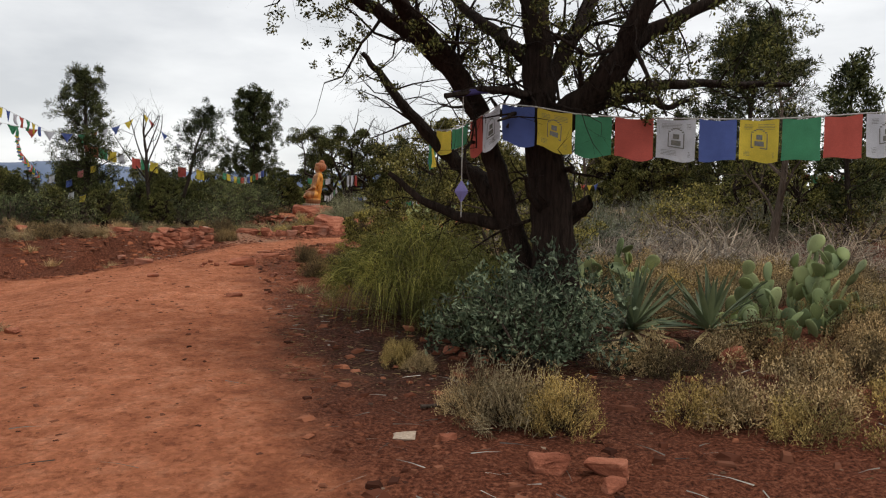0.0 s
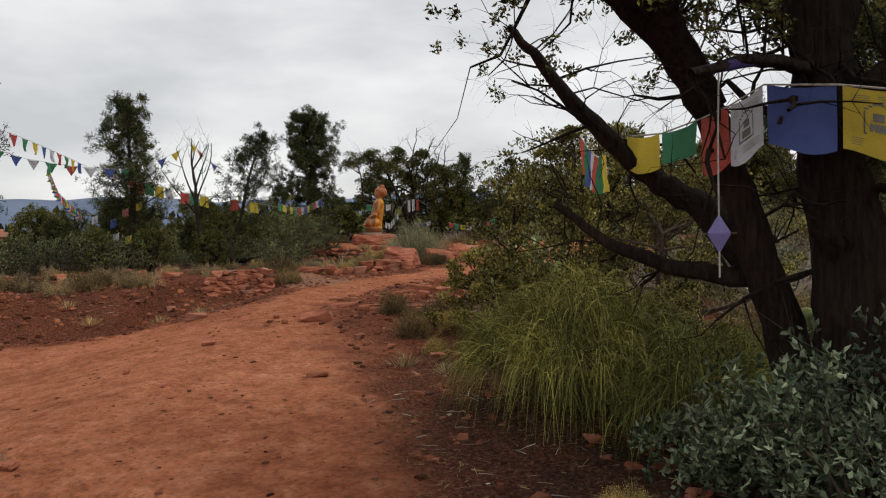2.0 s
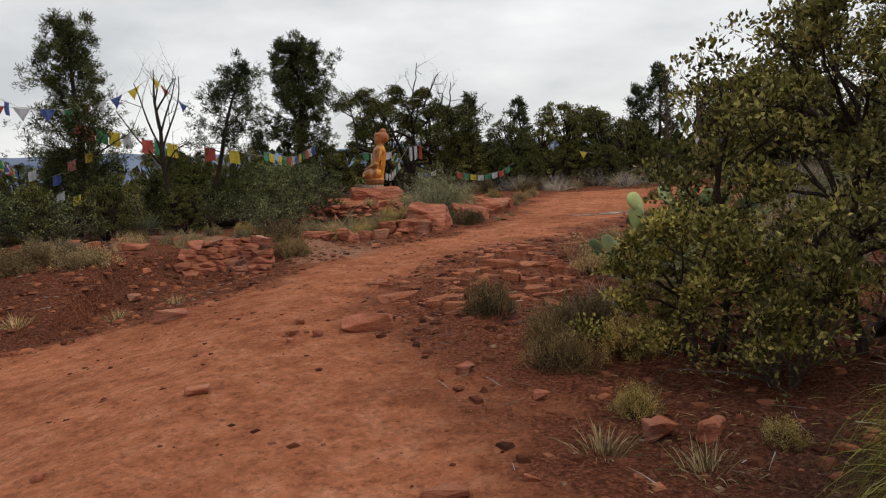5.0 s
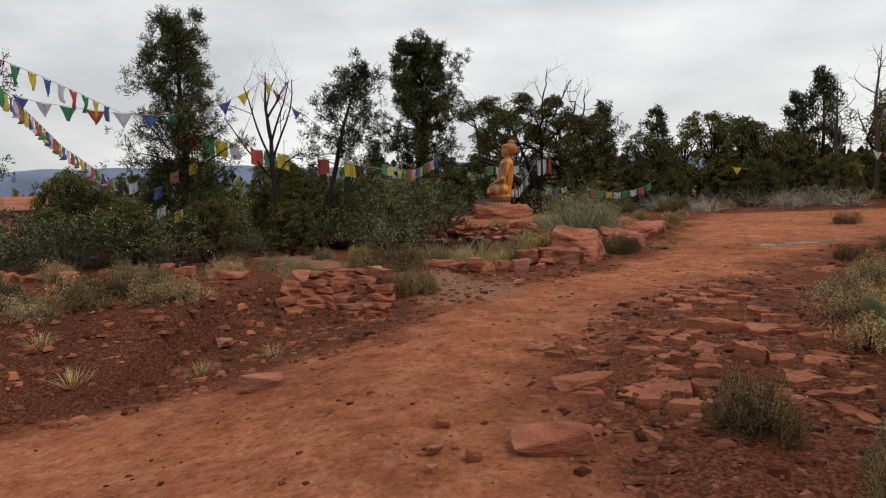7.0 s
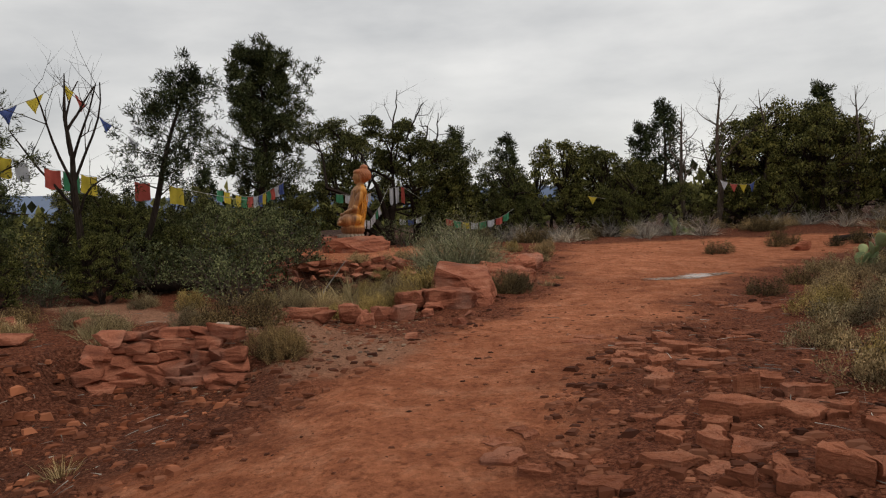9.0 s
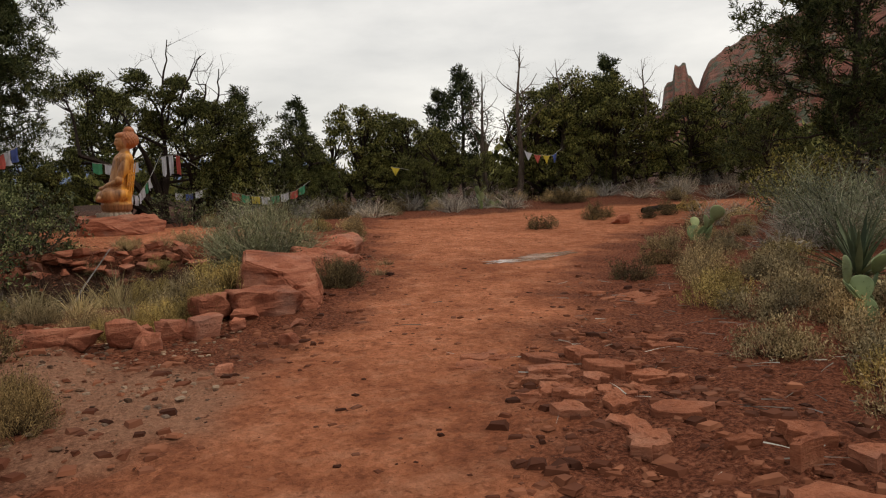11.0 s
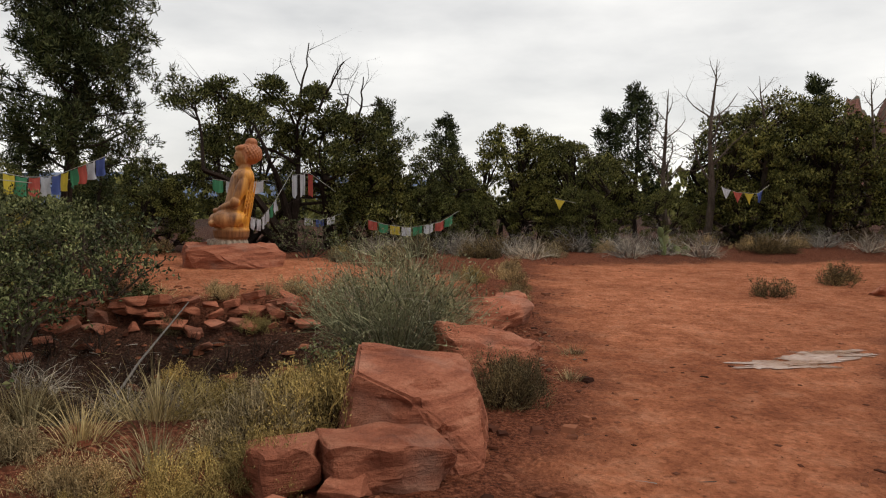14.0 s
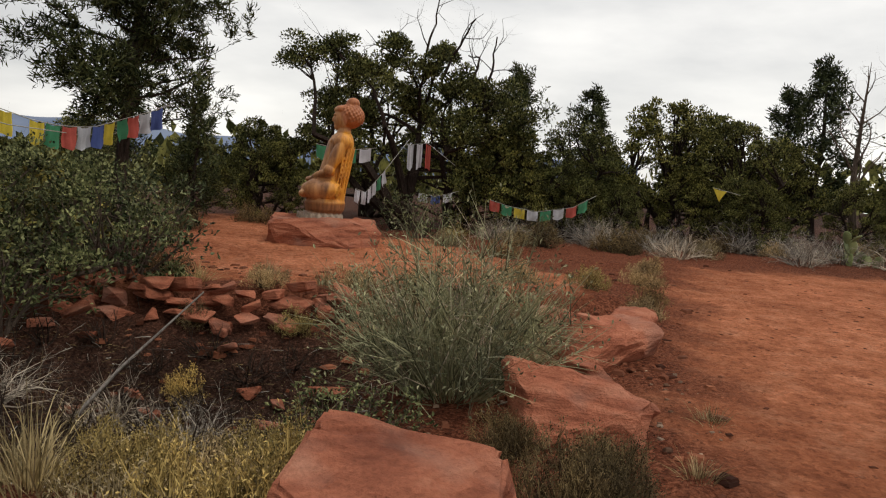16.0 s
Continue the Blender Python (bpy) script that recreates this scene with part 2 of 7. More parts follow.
FLAG_YELLOW = cloth_material("yellow_cloth", (0.76, 0.58, 0.07))
FLAG_BLUE = cloth_material("blue_cloth", (0.10, 0.145, 0.40))
FLAG_WHITE = cloth_material("white_cloth", (0.68, 0.68, 0.72))
FLAG_PURPLE = cloth_material("violet_cloth", (0.07, 0.052, 0.20))
FLAG_PINK = cloth_material("faded_red_cloth", (0.62, 0.22, 0.2))
PRINT = plain_material("print_ink", (0.10, 0.10, 0.09), (0.2, 0.19, 0.16), 60, 0.9)
CORD = plain_material("cord", (0.25, 0.23, 0.2), (0.5, 0.48, 0.43), 40, 0.9)
PLASTER = plain_material("salmon_plaster", (0.50, 0.20, 0.13), (0.68, 0.32, 0.22), 3.0, 0.85)
WATER_FILM = plain_material("wet_film", (0.30, 0.16, 0.11), (0.46, 0.30, 0.22), 14.0, 0.07, 0.35, 0.006)
# blue distance haze painted into the ridge's base colour
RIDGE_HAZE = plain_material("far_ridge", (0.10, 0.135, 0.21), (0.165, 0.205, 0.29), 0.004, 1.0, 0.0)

# ---- building helpers ----
def grid_mesh(name, V, F, smooth=False):
    """A mesh from arrays of places and four-cornered faces."""
    V, F = np.asarray(V, dtype=np.float32), np.asarray(F, dtype=np.int32)
    me = bpy.data.meshes.new(name)
    me.vertices.add(len(V))
    me.vertices.foreach_set("co", V.ravel())
    me.loops.add(F.size)
    me.loops.foreach_set("vertex_index", F.ravel())
    me.polygons.add(len(F))
    me.polygons.foreach_set("loop_start", np.arange(len(F), dtype=np.int32) * F.shape[1])
    me.polygons.foreach_set("use_smooth", np.full(len(F), smooth))
    me.update(calc_edges=True)
    me.validate()
    return me


def piece(name, me, mat, parent=None, label=""):
    """One mesh object with one material, under a thing or a part."""
    if mat is not None and not me.materials:
        me.materials.append(mat)
    ob = new(name, me)
    if parent is not None:
        ob.parent = parent
    if label:
        ob["label"] = label
    return ob


def part(name, bm, mat, parent=None, label="", smooth=False):
    me = bpy.data.meshes.new(name)
    if smooth:
        for f in bm.faces:
            f.smooth = True
    bm.to_mesh(me)
    bm.free()
    return piece(name, me, mat, parent, label)


def thing(name, m, label, category, group="", kind=""):
    ob = new(name)
    ob.empty_display_size = 0.1
    ob.matrix_world = m
    return tagged(ob, label, category, group, kind)


def unit(v):
    v = np.asarray(v, dtype=float)
    return v / (np.linalg.norm(v, axis=-1, keepdims=True) + 1e-9)


class Sheaf:
    """Collects quads (tubes, blades, leaves) for one mesh."""

    def __init__(self):
        self.v, self.f, self.n = [], [], 0

    def add(self, V, F):
        self.v.append(np.asarray(V, dtype=np.float32))
        self.f.append(np.asarray(F, dtype=np.int32) + self.n)
        self.n += len(V)

    def tube(self, P, R, sides=6, lumpy=0.0, rng=None):
        P, R = np.asarray(P, float), np.asarray(R, float)
        k = len(P)
        T = unit(np.gradient(P, axis=0))
        ref = np.array([0.31, 0.87, 0.13]) if abs(T[0][2]) > 0.5 else np.array([0.1, 0.2, 1.0])
        A = unit(np.cross(T, ref))
        B = np.cross(T, A)
        a = np.arange(sides) / sides * 2 * np.pi
        rr = np.repeat(R[:, None], sides, 1)
        if lumpy and rng is not None:
            rr = rr * (1 + lumpy * (rng.random((k, sides)) - 0.5) + lumpy * 0.9 * np.sin(a * 3 + rng.random() * 6)[None, :])
        V = P[:, None, :] + rr[..., None] * (np.cos(a)[None, :, None] * A[:, None, :] + np.sin(a)[None, :, None] * B[:, None, :])
        i, j = np.meshgrid(np.arange(k - 1), np.arange(sides), indexing="ij")
        q = np.stack([i * sides + j, i * sides + (j + 1) % sides, (i + 1) * sides + (j + 1) % sides, (i + 1) * sides + j], -1)
        self.add(V.reshape(-1, 3), q.reshape(-1, 4))

    def leaves(self, C, D, length, width, rng, cup=0.15):
        """Four-cornered leaves from stalk C along D."""
        n = len(C)
        D = unit(D)
        S = unit(np.cross(D, rng.normal(size=(n, 3))))
        N = np.cross(D, S)
        L = (np.asarray(length) * np.ones(n))[:, None]
        W = (np.asarray(width) * np.ones(n))[:, None] / 2
        mid = C + D * L * 0.5 + N * L * cup
        V = np.stack([C, mid + S * W, C + D * L, mid - S * W], 1).reshape(-1, 3)
        self.add(V, np.arange(4 * n).reshape(n, 4))

    def blades(self, C, D, length, width, rng, droop=0.5, segs=3):
        """Bent tapering strips from C along D."""
        n = len(C)
        D = unit(D)
        S = unit(np.cross(D, rng.normal(size=(n, 3))))
        L = np.asarray(length) * np.ones(n)
        W = np.asarray(width) * np.ones(n)
        dr = np.asarray(droop) * np.ones(n)
        rows = []
        for s in range(segs + 1):
            u = s / segs
            c = C + D * (L * u)[:, None]
            c = c - np.array([0, 0, 1.0]) * (dr * L * u * u)[:, None]
            w = (W * (1 - 0.85 * u) / 2)[:, None]
            rows += [c - S * w, c + S * w]
        V = np.stack(rows, 1)
        m = 2 * (segs + 1)
        base = (np.arange(n) * m)[:, None, None]
        q = np.array([[2 * s, 2 * s + 1, 2 * s + 3, 2 * s + 2] for s in range(segs)])[None]
        self.add(V.reshape(-1, 3), (base + q).reshape(-1, 4))

    def mesh(self, name, smooth=False):
        return grid_mesh(name, np.concatenate(self.v), np.concatenate(self.f), smooth)


def wander(rng, start, way, length, segs, bend=0.25, lift=0.0):
    """A crooked line of points."""
    P, d = [np.asarray(start, float)], unit(way)
    for _ in range(segs):
        d = unit(d + rng.normal(size=3) * bend + np.array([0, 0, lift]))
        P.append(P[-1] + d * length / segs)
    return np.array(P)


def sphere_dirs(rng, n):
    return unit(rng.normal(size=(n, 3)))


# ---- the lie of the land ----
def smooth01(a):
    a = np.clip(a, 0, 1)
    return a * a * (3 - 2 * a)


RISE_Y = (-60, -2, 0, 5, 10, 13.5, 18, 22, 25, 28, 40, 60, 120, 400)
RISE_Z = (-1.5, -0.05, 0, 0.20, 0.43, 0.58, 0.68, 0.80, 0.92, 1.0, 1.25, 1.3, 0.0, -6.0)
PATH = ((-0.3, -8), (-0.35, 3.0), (-0.8, 5), (-1.65, 7.6), (-2.15, 9.8), (-2.85, 11.5), (-3.1, 12.4), (-2.7, 14.2), (-1.9, 16.0),
        (-0.9, 17.2), (0.1, 18.9), (1.5, 20.8), (4.3, 23.4), (9, 25.2), (20, 27), (20, 31), (9, 29.0), (4, 28.7), (0.6, 28.3), (0.0, 26.7),
        (-0.75, 24), (-1.15, 21.9), (-1.85, 19.6), (-2.6, 17.9), (-3.5, 16.9), (-4.15, 15.3), (-4.75, 14.3), (-5.4, 13.7), (-6.3, 13.2),
        (-8, 12.3), (-14, 11.4), (-30, 10.5), (-30, 7.4), (-8, 7.3), (-4.6, 6.6), (-3.6, 5.4), (-3.3, 3.0), (-3.6, -8))
SAND = ((-3.7, 15.7), (-3.3, 17.1), (-4.2, 17.6), (-5.6, 18.7), (-7.4, 20.6), (-8.3, 20.2), (-6.5, 18.2), (-5.0, 16.9), (-4.5, 15.6))
TERRACE = ((-3.3, 23.3), (-5.7, 23.0), (-6.2, 26), (-8.0, 31), (-7.0, 31.6), (-5.4, 29.3), (-3.2, 29.2), (-1.6, 26), (-1.2, 24.2))
FOOT = ((-30, 10.9), (-14, 11.7), (-8, 12.6), (-6.3, 13.35), (-5.4, 13.9), (-4.8, 14.6), (-4.35, 15.5), (-4.3, 16.4))
LIP = ((-30, 12.6), (-14, 13.3), (-8, 14.3), (-6.9, 14.9), (-6.6, 15.6), (-6.5, 16.55), (-5.05, 16.6), (-4.62, 16.8), (-4.5, 17.3))


def edge_distance(X, Y, poly, closed=True):
    """Distance to a polygon's rim: positive inside."""
    X, Y = np.asarray(X, float), np.asarray(Y, float)
    best, inside = np.full(X.shape, 1e9), np.zeros(X.shape, bool)
    pts = list(poly) + ([poly[0]] if closed else [])
    for (ax, ay), (bx, by) in zip(pts[:-1], pts[1:]):
        dx, dy = bx - ax, by - ay
        u = np.clip(((X - ax) * dx + (Y - ay) * dy) / (dx * dx + dy * dy), 0, 1)
        best = np.minimum(best, np.hypot(X - ax - u * dx, Y - ay - u * dy))
        if closed and dy != 0:
            inside ^= ((ay > Y) != (by > Y)) & (X < dx * (Y - ay) / dy + ax)
    return np.where(inside, best, -best) if closed else best


def wave(X, Y, s, seed):
    a = np.sin(X / s * 1.3 + seed) * np.cos(Y / s * 1.1 - seed * 2.1)
    b = np.sin((X * 0.6 + Y * 0.8) / s * 2.3 + seed * 3.7)
    c = np.sin((X * 0.9 - Y * 0.5) / s * 4.1 + seed * 1.9) * np.cos((X + Y) / s * 3.3 + seed)
    return (a + 0.6 * b + 0.4 * c) / 2


def height(X, Y):
    X, Y = np.asarray(X, float), np.asarray(Y, float)
    z = np.interp(Y, RISE_Y, RISE_Z)
    on_path = edge_distance(X, Y, PATH)
    # the side path falls away to the west below a cut bank
    near_wall = smooth01((-4.55 - X) / 0.5)
    fall = 0.17 * np.clip(-3.9 - X, 0, 2.6) * (near_wall * smooth01((16.75 - Y) / 0.45) + (1 - near_wall) * smooth01((16.4 - Y) / 2.2))
    past_foot = (Y > np.interp(X, [p[0] for p in FOOT], [p[1] for p in FOOT])) & (X < -4.3)
    past_lip = (Y > np.interp(X, [p[0] for p in LIP], [p[1] for p in LIP])) & (X < -4.5)
    df, dl = edge_distance(X, Y, FOOT, closed=False), edge_distance(X, Y, LIP, closed=False)
    top = np.where(past_lip, 1.0, np.where(past_foot, (df / (df + dl + 1e-6)) ** np.where(X > -6.6, 5.0, 1.1), 0.0))
    # level shelf behind the bank, falling to a valley in the west
    shelf = np.interp(Y, (12, 15, 16.5, 18.5, 20), (0.66, 0.70, 0.76, 0.74, 0.74))
    z = np.where(X < -4.3, (z - fall) * (1 - top) + top * np.where(Y < 20, np.maximum(shelf, z - 0.02), z), z - fall)
    z = z - 0.06 * np.clip(-10 - X, 0, 200) ** 1.0 * smooth01((-10 - X) / 6) * smooth01((Y - 13) / 6)
    # terrace by the statue and the pit in front of its dry wall
    t = smooth01((edge_distance(X, Y, TERRACE) + 0.2) / 0.3)
    z = z + t * np.interp(Y, (22, 24, 28, 34), (0.26, 0.17, 0.06, 0.0))
    pit = np.exp(-(((X + 4.55) / 1.25) ** 4 + ((Y - 21.3) / 1.15) ** 4))
    z = z - 0.62 * pit * (1 - t)
    # shelf of bedrock beside the path, and rising ground to the east
    z = z + 0.10 * np.exp(-(((X + 1.7) / 0.9) ** 2 + ((Y - 13.9) / 1.7) ** 2))
    z = z + np.clip(X - 3, 0, 60) * 0.035 * smooth01((Y - 12) / 8) * smooth01((-on_path) / 2.0)
    off = smooth01((-on_path) / 0.5)
    z = z + (0.035 * wave(X, Y, 1.1, 1.0) + 0.025 * wave(X, Y, 0.37, 4.0)) * off
    z = z + (0.012 * wave(X, Y, 0.9, 2.0) + 0.006 * wave(X, Y, 0.21, 7.0)) * (1 - off)
    far = np.hypot(X, Y - 15)
    return z + 0.6 * wave(X, Y, 35, 3.0) * smooth01((far - 35) / 60)


def ground_z(x, y):
    return float(height(np.array([x]), np.array([y]))[0])


def on(x, y, sink=0.0, rz=0.0, s=1.0, sz=None):
    """Pose of something that stands on the ground at x, y."""
    return Matrix.LocRotScale((x, y, ground_z(x, y) - sink), Euler((0, 0, radians(rz))), (s, s, sz or s))


def spread(lo, hi, step, reach):
    fine = np.arange(lo, hi + step / 2, step)
    out, k = [], step
    while not out or out[-1] < reach:
        k *= 1.22
        out.append((out[-1] if out else 0) + k)
    out = np.array(out)
    return np.concatenate([(lo - out)[::-1], fine, hi + out])


gx, gy = spread(-9.0, 4.5, 0.08, 2600), spread(0.5, 28.0, 0.095, 2600)
GX, GY = np.meshgrid(gx, gy)
GZ = height(GX, GY)
grng = np.random.default_rng(5)
ridge = edge_distance(GX, GY, PATH)
GZ = GZ + grng.normal(size=GZ.shape) * 0.006 * (np.hypot(GX, GY - 14) < 25) * (1.4 - smooth01(ridge / 0.4))
ny, nx = GX.shape
gi, gj = np.meshgrid(np.arange(ny - 1), np.arange(nx - 1), indexing="ij")
gF = np.stack([gi * nx + gj, gi * nx + gj + 1, (gi + 1) * nx + gj + 1, (gi + 1) * nx + gj], -1).reshape(-1, 4)
ground_mesh = grid_mesh("ground", np.stack([GX, GY, GZ], -1).reshape(-1, 3), gF, True)
wob = 0.18 * wave(GX, GY, 0.5, 9.0) + 0.12 * wave(GX, GY, 0.17, 3.0)
wob = wob * 1.8
z_packed = smooth01((ridge + wob + 0.28) / 0.8)
tdist = edge_distance(GX, GY, TERRACE)
z_packed = np.maximum(z_packed, smooth01((tdist + wob) / 0.5))
z_sand = smooth01((edge_distance(GX, GY, SAND) + wob + 0.1) / 0.4) * 0.85
z_litter = np.exp(-(((GX - 0.6) / 2.2) ** 4 + ((GY - 7.3) / 2.9) ** 4)) * (0.9 + wob)
z_litter = np.maximum(z_litter, np.exp(-(((GX + 4.55) / 1.3) ** 4 + ((GY - 21.2) / 1.2) ** 4)) * 0.9)
z_litter = np.maximum(z_litter, smooth01((GY - 30.5) / 2) * 0.8)
z_litter = np.maximum(z_litter, smooth01((-7.0 - GX) / 2) * smooth01((GY - 16) / 3) * 0.8)
z_litter = np.maximum(z_litter, smooth01((GX - 1.5) / 2) * 0.25)
z_litter = np.maximum(z_litter, smooth01((np.hypot(GX, GY - 15) - 24) / 6))
bank_face = (GX < -4.4) & (GY > np.interp(GX, [p[0] for p in FOOT], [p[1] for p in FOOT])) & (GY < np.interp(GX, [p[0] for p in LIP], [p[1] for p in LIP]) + 0.2)
z_litter = np.maximum(z_litter, bank_face * (0.3 + 0.5 * wob))
z_litter = np.maximum(z_litter, np.exp(-(((GX + 4.6) / 1.6) ** 6 + ((GY - 21.4) / 1.65) ** 6)))
z_litter = np.clip(z_litter, 0, 1) * (1 - 0.9 * z_packed)
for zone_name, field in (("packed", z_packed), ("sand", z_sand), ("litter", z_litter)):
    attr = ground_mesh.attributes.new(zone_name, "FLOAT", "POINT")
    attr.data.foreach_set("value", field.astype(np.float32).ravel())
tagged(piece("ground", ground_mesh, EARTH), "red desert earth with a packed dirt path", "ground", kind="structure")


# ---- far ridges and the red cliff ----
def ridge_line(name, distance, az0, az1, base, top, rough, seed, mat, label):
    rng = np.random.default_rng(seed)
    a = np.radians(np.linspace(az0, az1, 160))
    h = base + top + rough * (np.sin(a * 31 + seed) * 0.4 + np.sin(a * 77 + 1) * 0.22 + np.sin(a * 13 + 2) * 0.6 + rng.normal(size=160) * 0.03)
    rows = []
    for u, out in ((-0.5, 0.0), (0.35, 0.03), (0.7, 0.07), (1.0, 0.12), (0.8, 0.3)):
        r = distance * (1 + out + 0.02 * np.sin(a * 40 + u * 9))
        rows.append(np.stack([np.sin(a) * r, np.cos(a) * r, h * u], -1))
    V = np.concatenate(rows)
    i, j = np.meshgrid(np.arange(len(rows) - 1), np.arange(159), indexing="ij")
    F = np.stack([i * 160 + j, i * 160 + j + 1, (i + 1) * 160 + j + 1, (i + 1) * 160 + j], -1).reshape(-1, 4)
    return tagged(piece(name, grid_mesh(name, V, F, True), mat), label, "mountain", kind="structure")


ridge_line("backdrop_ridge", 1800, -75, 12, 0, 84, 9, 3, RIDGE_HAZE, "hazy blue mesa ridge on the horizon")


def cliff():
    """Terraced red sandstone butte with a small spire, its foot wooded."""
    az = np.concatenate([np.linspace(35.5, 40, 100, endpoint=False), np.linspace(40, 78, 140)])
    crest = np.interp(az, (35.5, 36.2, 36.4, 36.8, 37.0, 37.15, 37.9, 38.05, 38.3, 38.75, 39.1, 39.7, 41.6, 44.9, 46.3, 48.7, 54, 62, 78),
                      (4.0, 4.6, 6.2, 6.5, 6.6, 7.7, 7.75, 6.9, 6.6, 6.0, 7.0, 8.0, 9.1, 10.4, 11.0, 11.8, 13.6, 15, 13))
    rng = np.random.default_rng(11)
    crest = crest + 0.10 * np.sin(az * 5) + 0.05 * np.sin(az * 11 + 1) + np.interp(np.arange(240), np.arange(0, 240, 6), rng.normal(size=40)) * 0.05
    ox, oy, oz, D = -3.8, 13.2, 1.8, 330.0
    rows = []
    levels = 54
    ledges = np.sort(rng.random(15))
    for k in range(levels + 1):
        u = k / levels
        back = 0.10 * u + 0.30 * u ** 3 + 0.020 * (ledges[None, :] < (u + 0.05 * np.sin(az * 0.7) + 0.03 * np.sin(az * 2.3 + 1))[:, None]).sum(1)
        jag = 0.016 * np.sin(az * 0.9 + 1.5 * u) + 0.005 * np.sin(az * 3.1 + 7 * u) + 0.003 * np.sin(az * 6.3 + 17 * u)
        r = D * (0.86 + back + jag + rng.normal(size=240) * 0.0014)
        el = np.radians(-1.0 + (crest + 1.0) * u)
        zz = np.tan(el) * r
        rows.append(np.stack([ox + np.sin(np.radians(az)) * r, oy + np.cos(np.radians(az)) * r, oz + zz], -1))
    rr = D * 1.5
    rows.append(np.stack([ox + np.sin(np.radians(az)) * rr, oy + np.cos(np.radians(az)) * rr, oz + np.tan(np.radians(crest * 0.62)) * rr], -1))
    V = np.concatenate(rows)
    i, j = np.meshgrid(np.arange(len(rows) - 1), np.arange(239), indexing="ij")
    F = np.stack([i * 240 + j, i * 240 + j + 1, (i + 1) * 240 + j + 1, (i + 1) * 240 + j], -1).reshape(-1, 4)
    m, n, l, b = material("cliff_rock")
    geo = n.new("ShaderNodeNewGeometry")
    mp = n.new("ShaderNodeMapping")
    mp.inputs["Scale"].default_value = (0.35, 0.35, 1.6)
    l.new(geo.outputs["Position"], mp.inputs["Vector"])
    bed = noise_node(n, l, mp.outputs["Vector"], 0.16, 7.0, 0.6)
    scrub = noise_node(n, l, geo.outputs["Position"], 0.11, 8.0, 0.75)
    c = ramp_node(n, l, bed, [(0.3, (0.07, 0.021, 0.013)), (0.5, (0.155, 0.048, 0.028)), (0.72, (0.23, 0.088, 0.055))])
    c = mix_node(n, l, ramp_node(n, l, scrub, [(0.50, (0, 0, 0)), (0.56, (1, 1, 1))]), c, (0.055, 0.062, 0.034))
    l.new(c, b.inputs["Base Color"])
    b.inputs["Roughness"].default_value = 0.95
    bump_node(n, l, b, bed, 1.0, 3.0)
    return tagged(piece("backdrop_cliff", grid_mesh("backdrop_cliff", V, F, True), m), "terraced red sandstone cliff dotted with green scrub", "cliff", kind="structure")


cliff()


# ---- trees ----
def foliage_tuft(sh, rng, centres, ways, spread_r, count, length, width):
    """Tufts of short needles or scale sprays round each centre."""
    n = len(centres)
    C = np.repeat(centres, count, 0)
    W = np.repeat(ways, count, 0)
    D = unit(sphere_dirs(rng, n * count) + W * 0.7 + np.array([0, 0, 0.25]))
    C = C + sphere_dirs(rng, n * count) * (rng.random((n * count, 1)) ** 0.6) * spread_r
    sh.leaves(C, D, length * (0.7 + 0.6 * rng.random(n * count)), width * (0.7 + 0.6 * rng.random(n * count)), rng)


def limb_tree(rng, wood, tips, start, way, length, radius, depth, bend, lift, fork, sides=6, tip_from=1, draw_from=0):
    """A limb with twigs; collects places for foliage."""
    segs = max(3, int(length / 0.16)) if depth > 1 else (3 if radius > 0.0035 else 2)
    segs = min(segs, 6 if radius < 0.03 else 9)
    P = wander(rng, start, way, length, segs, bend, lift)
    R = np.linspace(radius, radius * 0.35, segs + 1)
    if depth >= draw_from:
        wood.tube(P, R, sides)
    if depth <= tip_from:
        for k in range(1, segs + 1):
            tips.append((P[k], unit(P[k] - P[k - 1]), k == segs))
    if depth > 0:
        for _ in range(fork):
            k = rng.integers(max(1, segs // 3), segs + 1)
            d = unit(P[k] - P[k - 1])
            side = unit(np.cross(d, rng.normal(size=3)))
            limb_tree(rng, wood, tips, P[k], d * 0.7 + side * (0.6 + 0.5 * rng.random()), length * (0.4 + 0.25 * rng.random()),
                      R[k] * 0.55, depth - 1, bend, lift, fork, max(3, sides - 1), tip_from, draw_from)


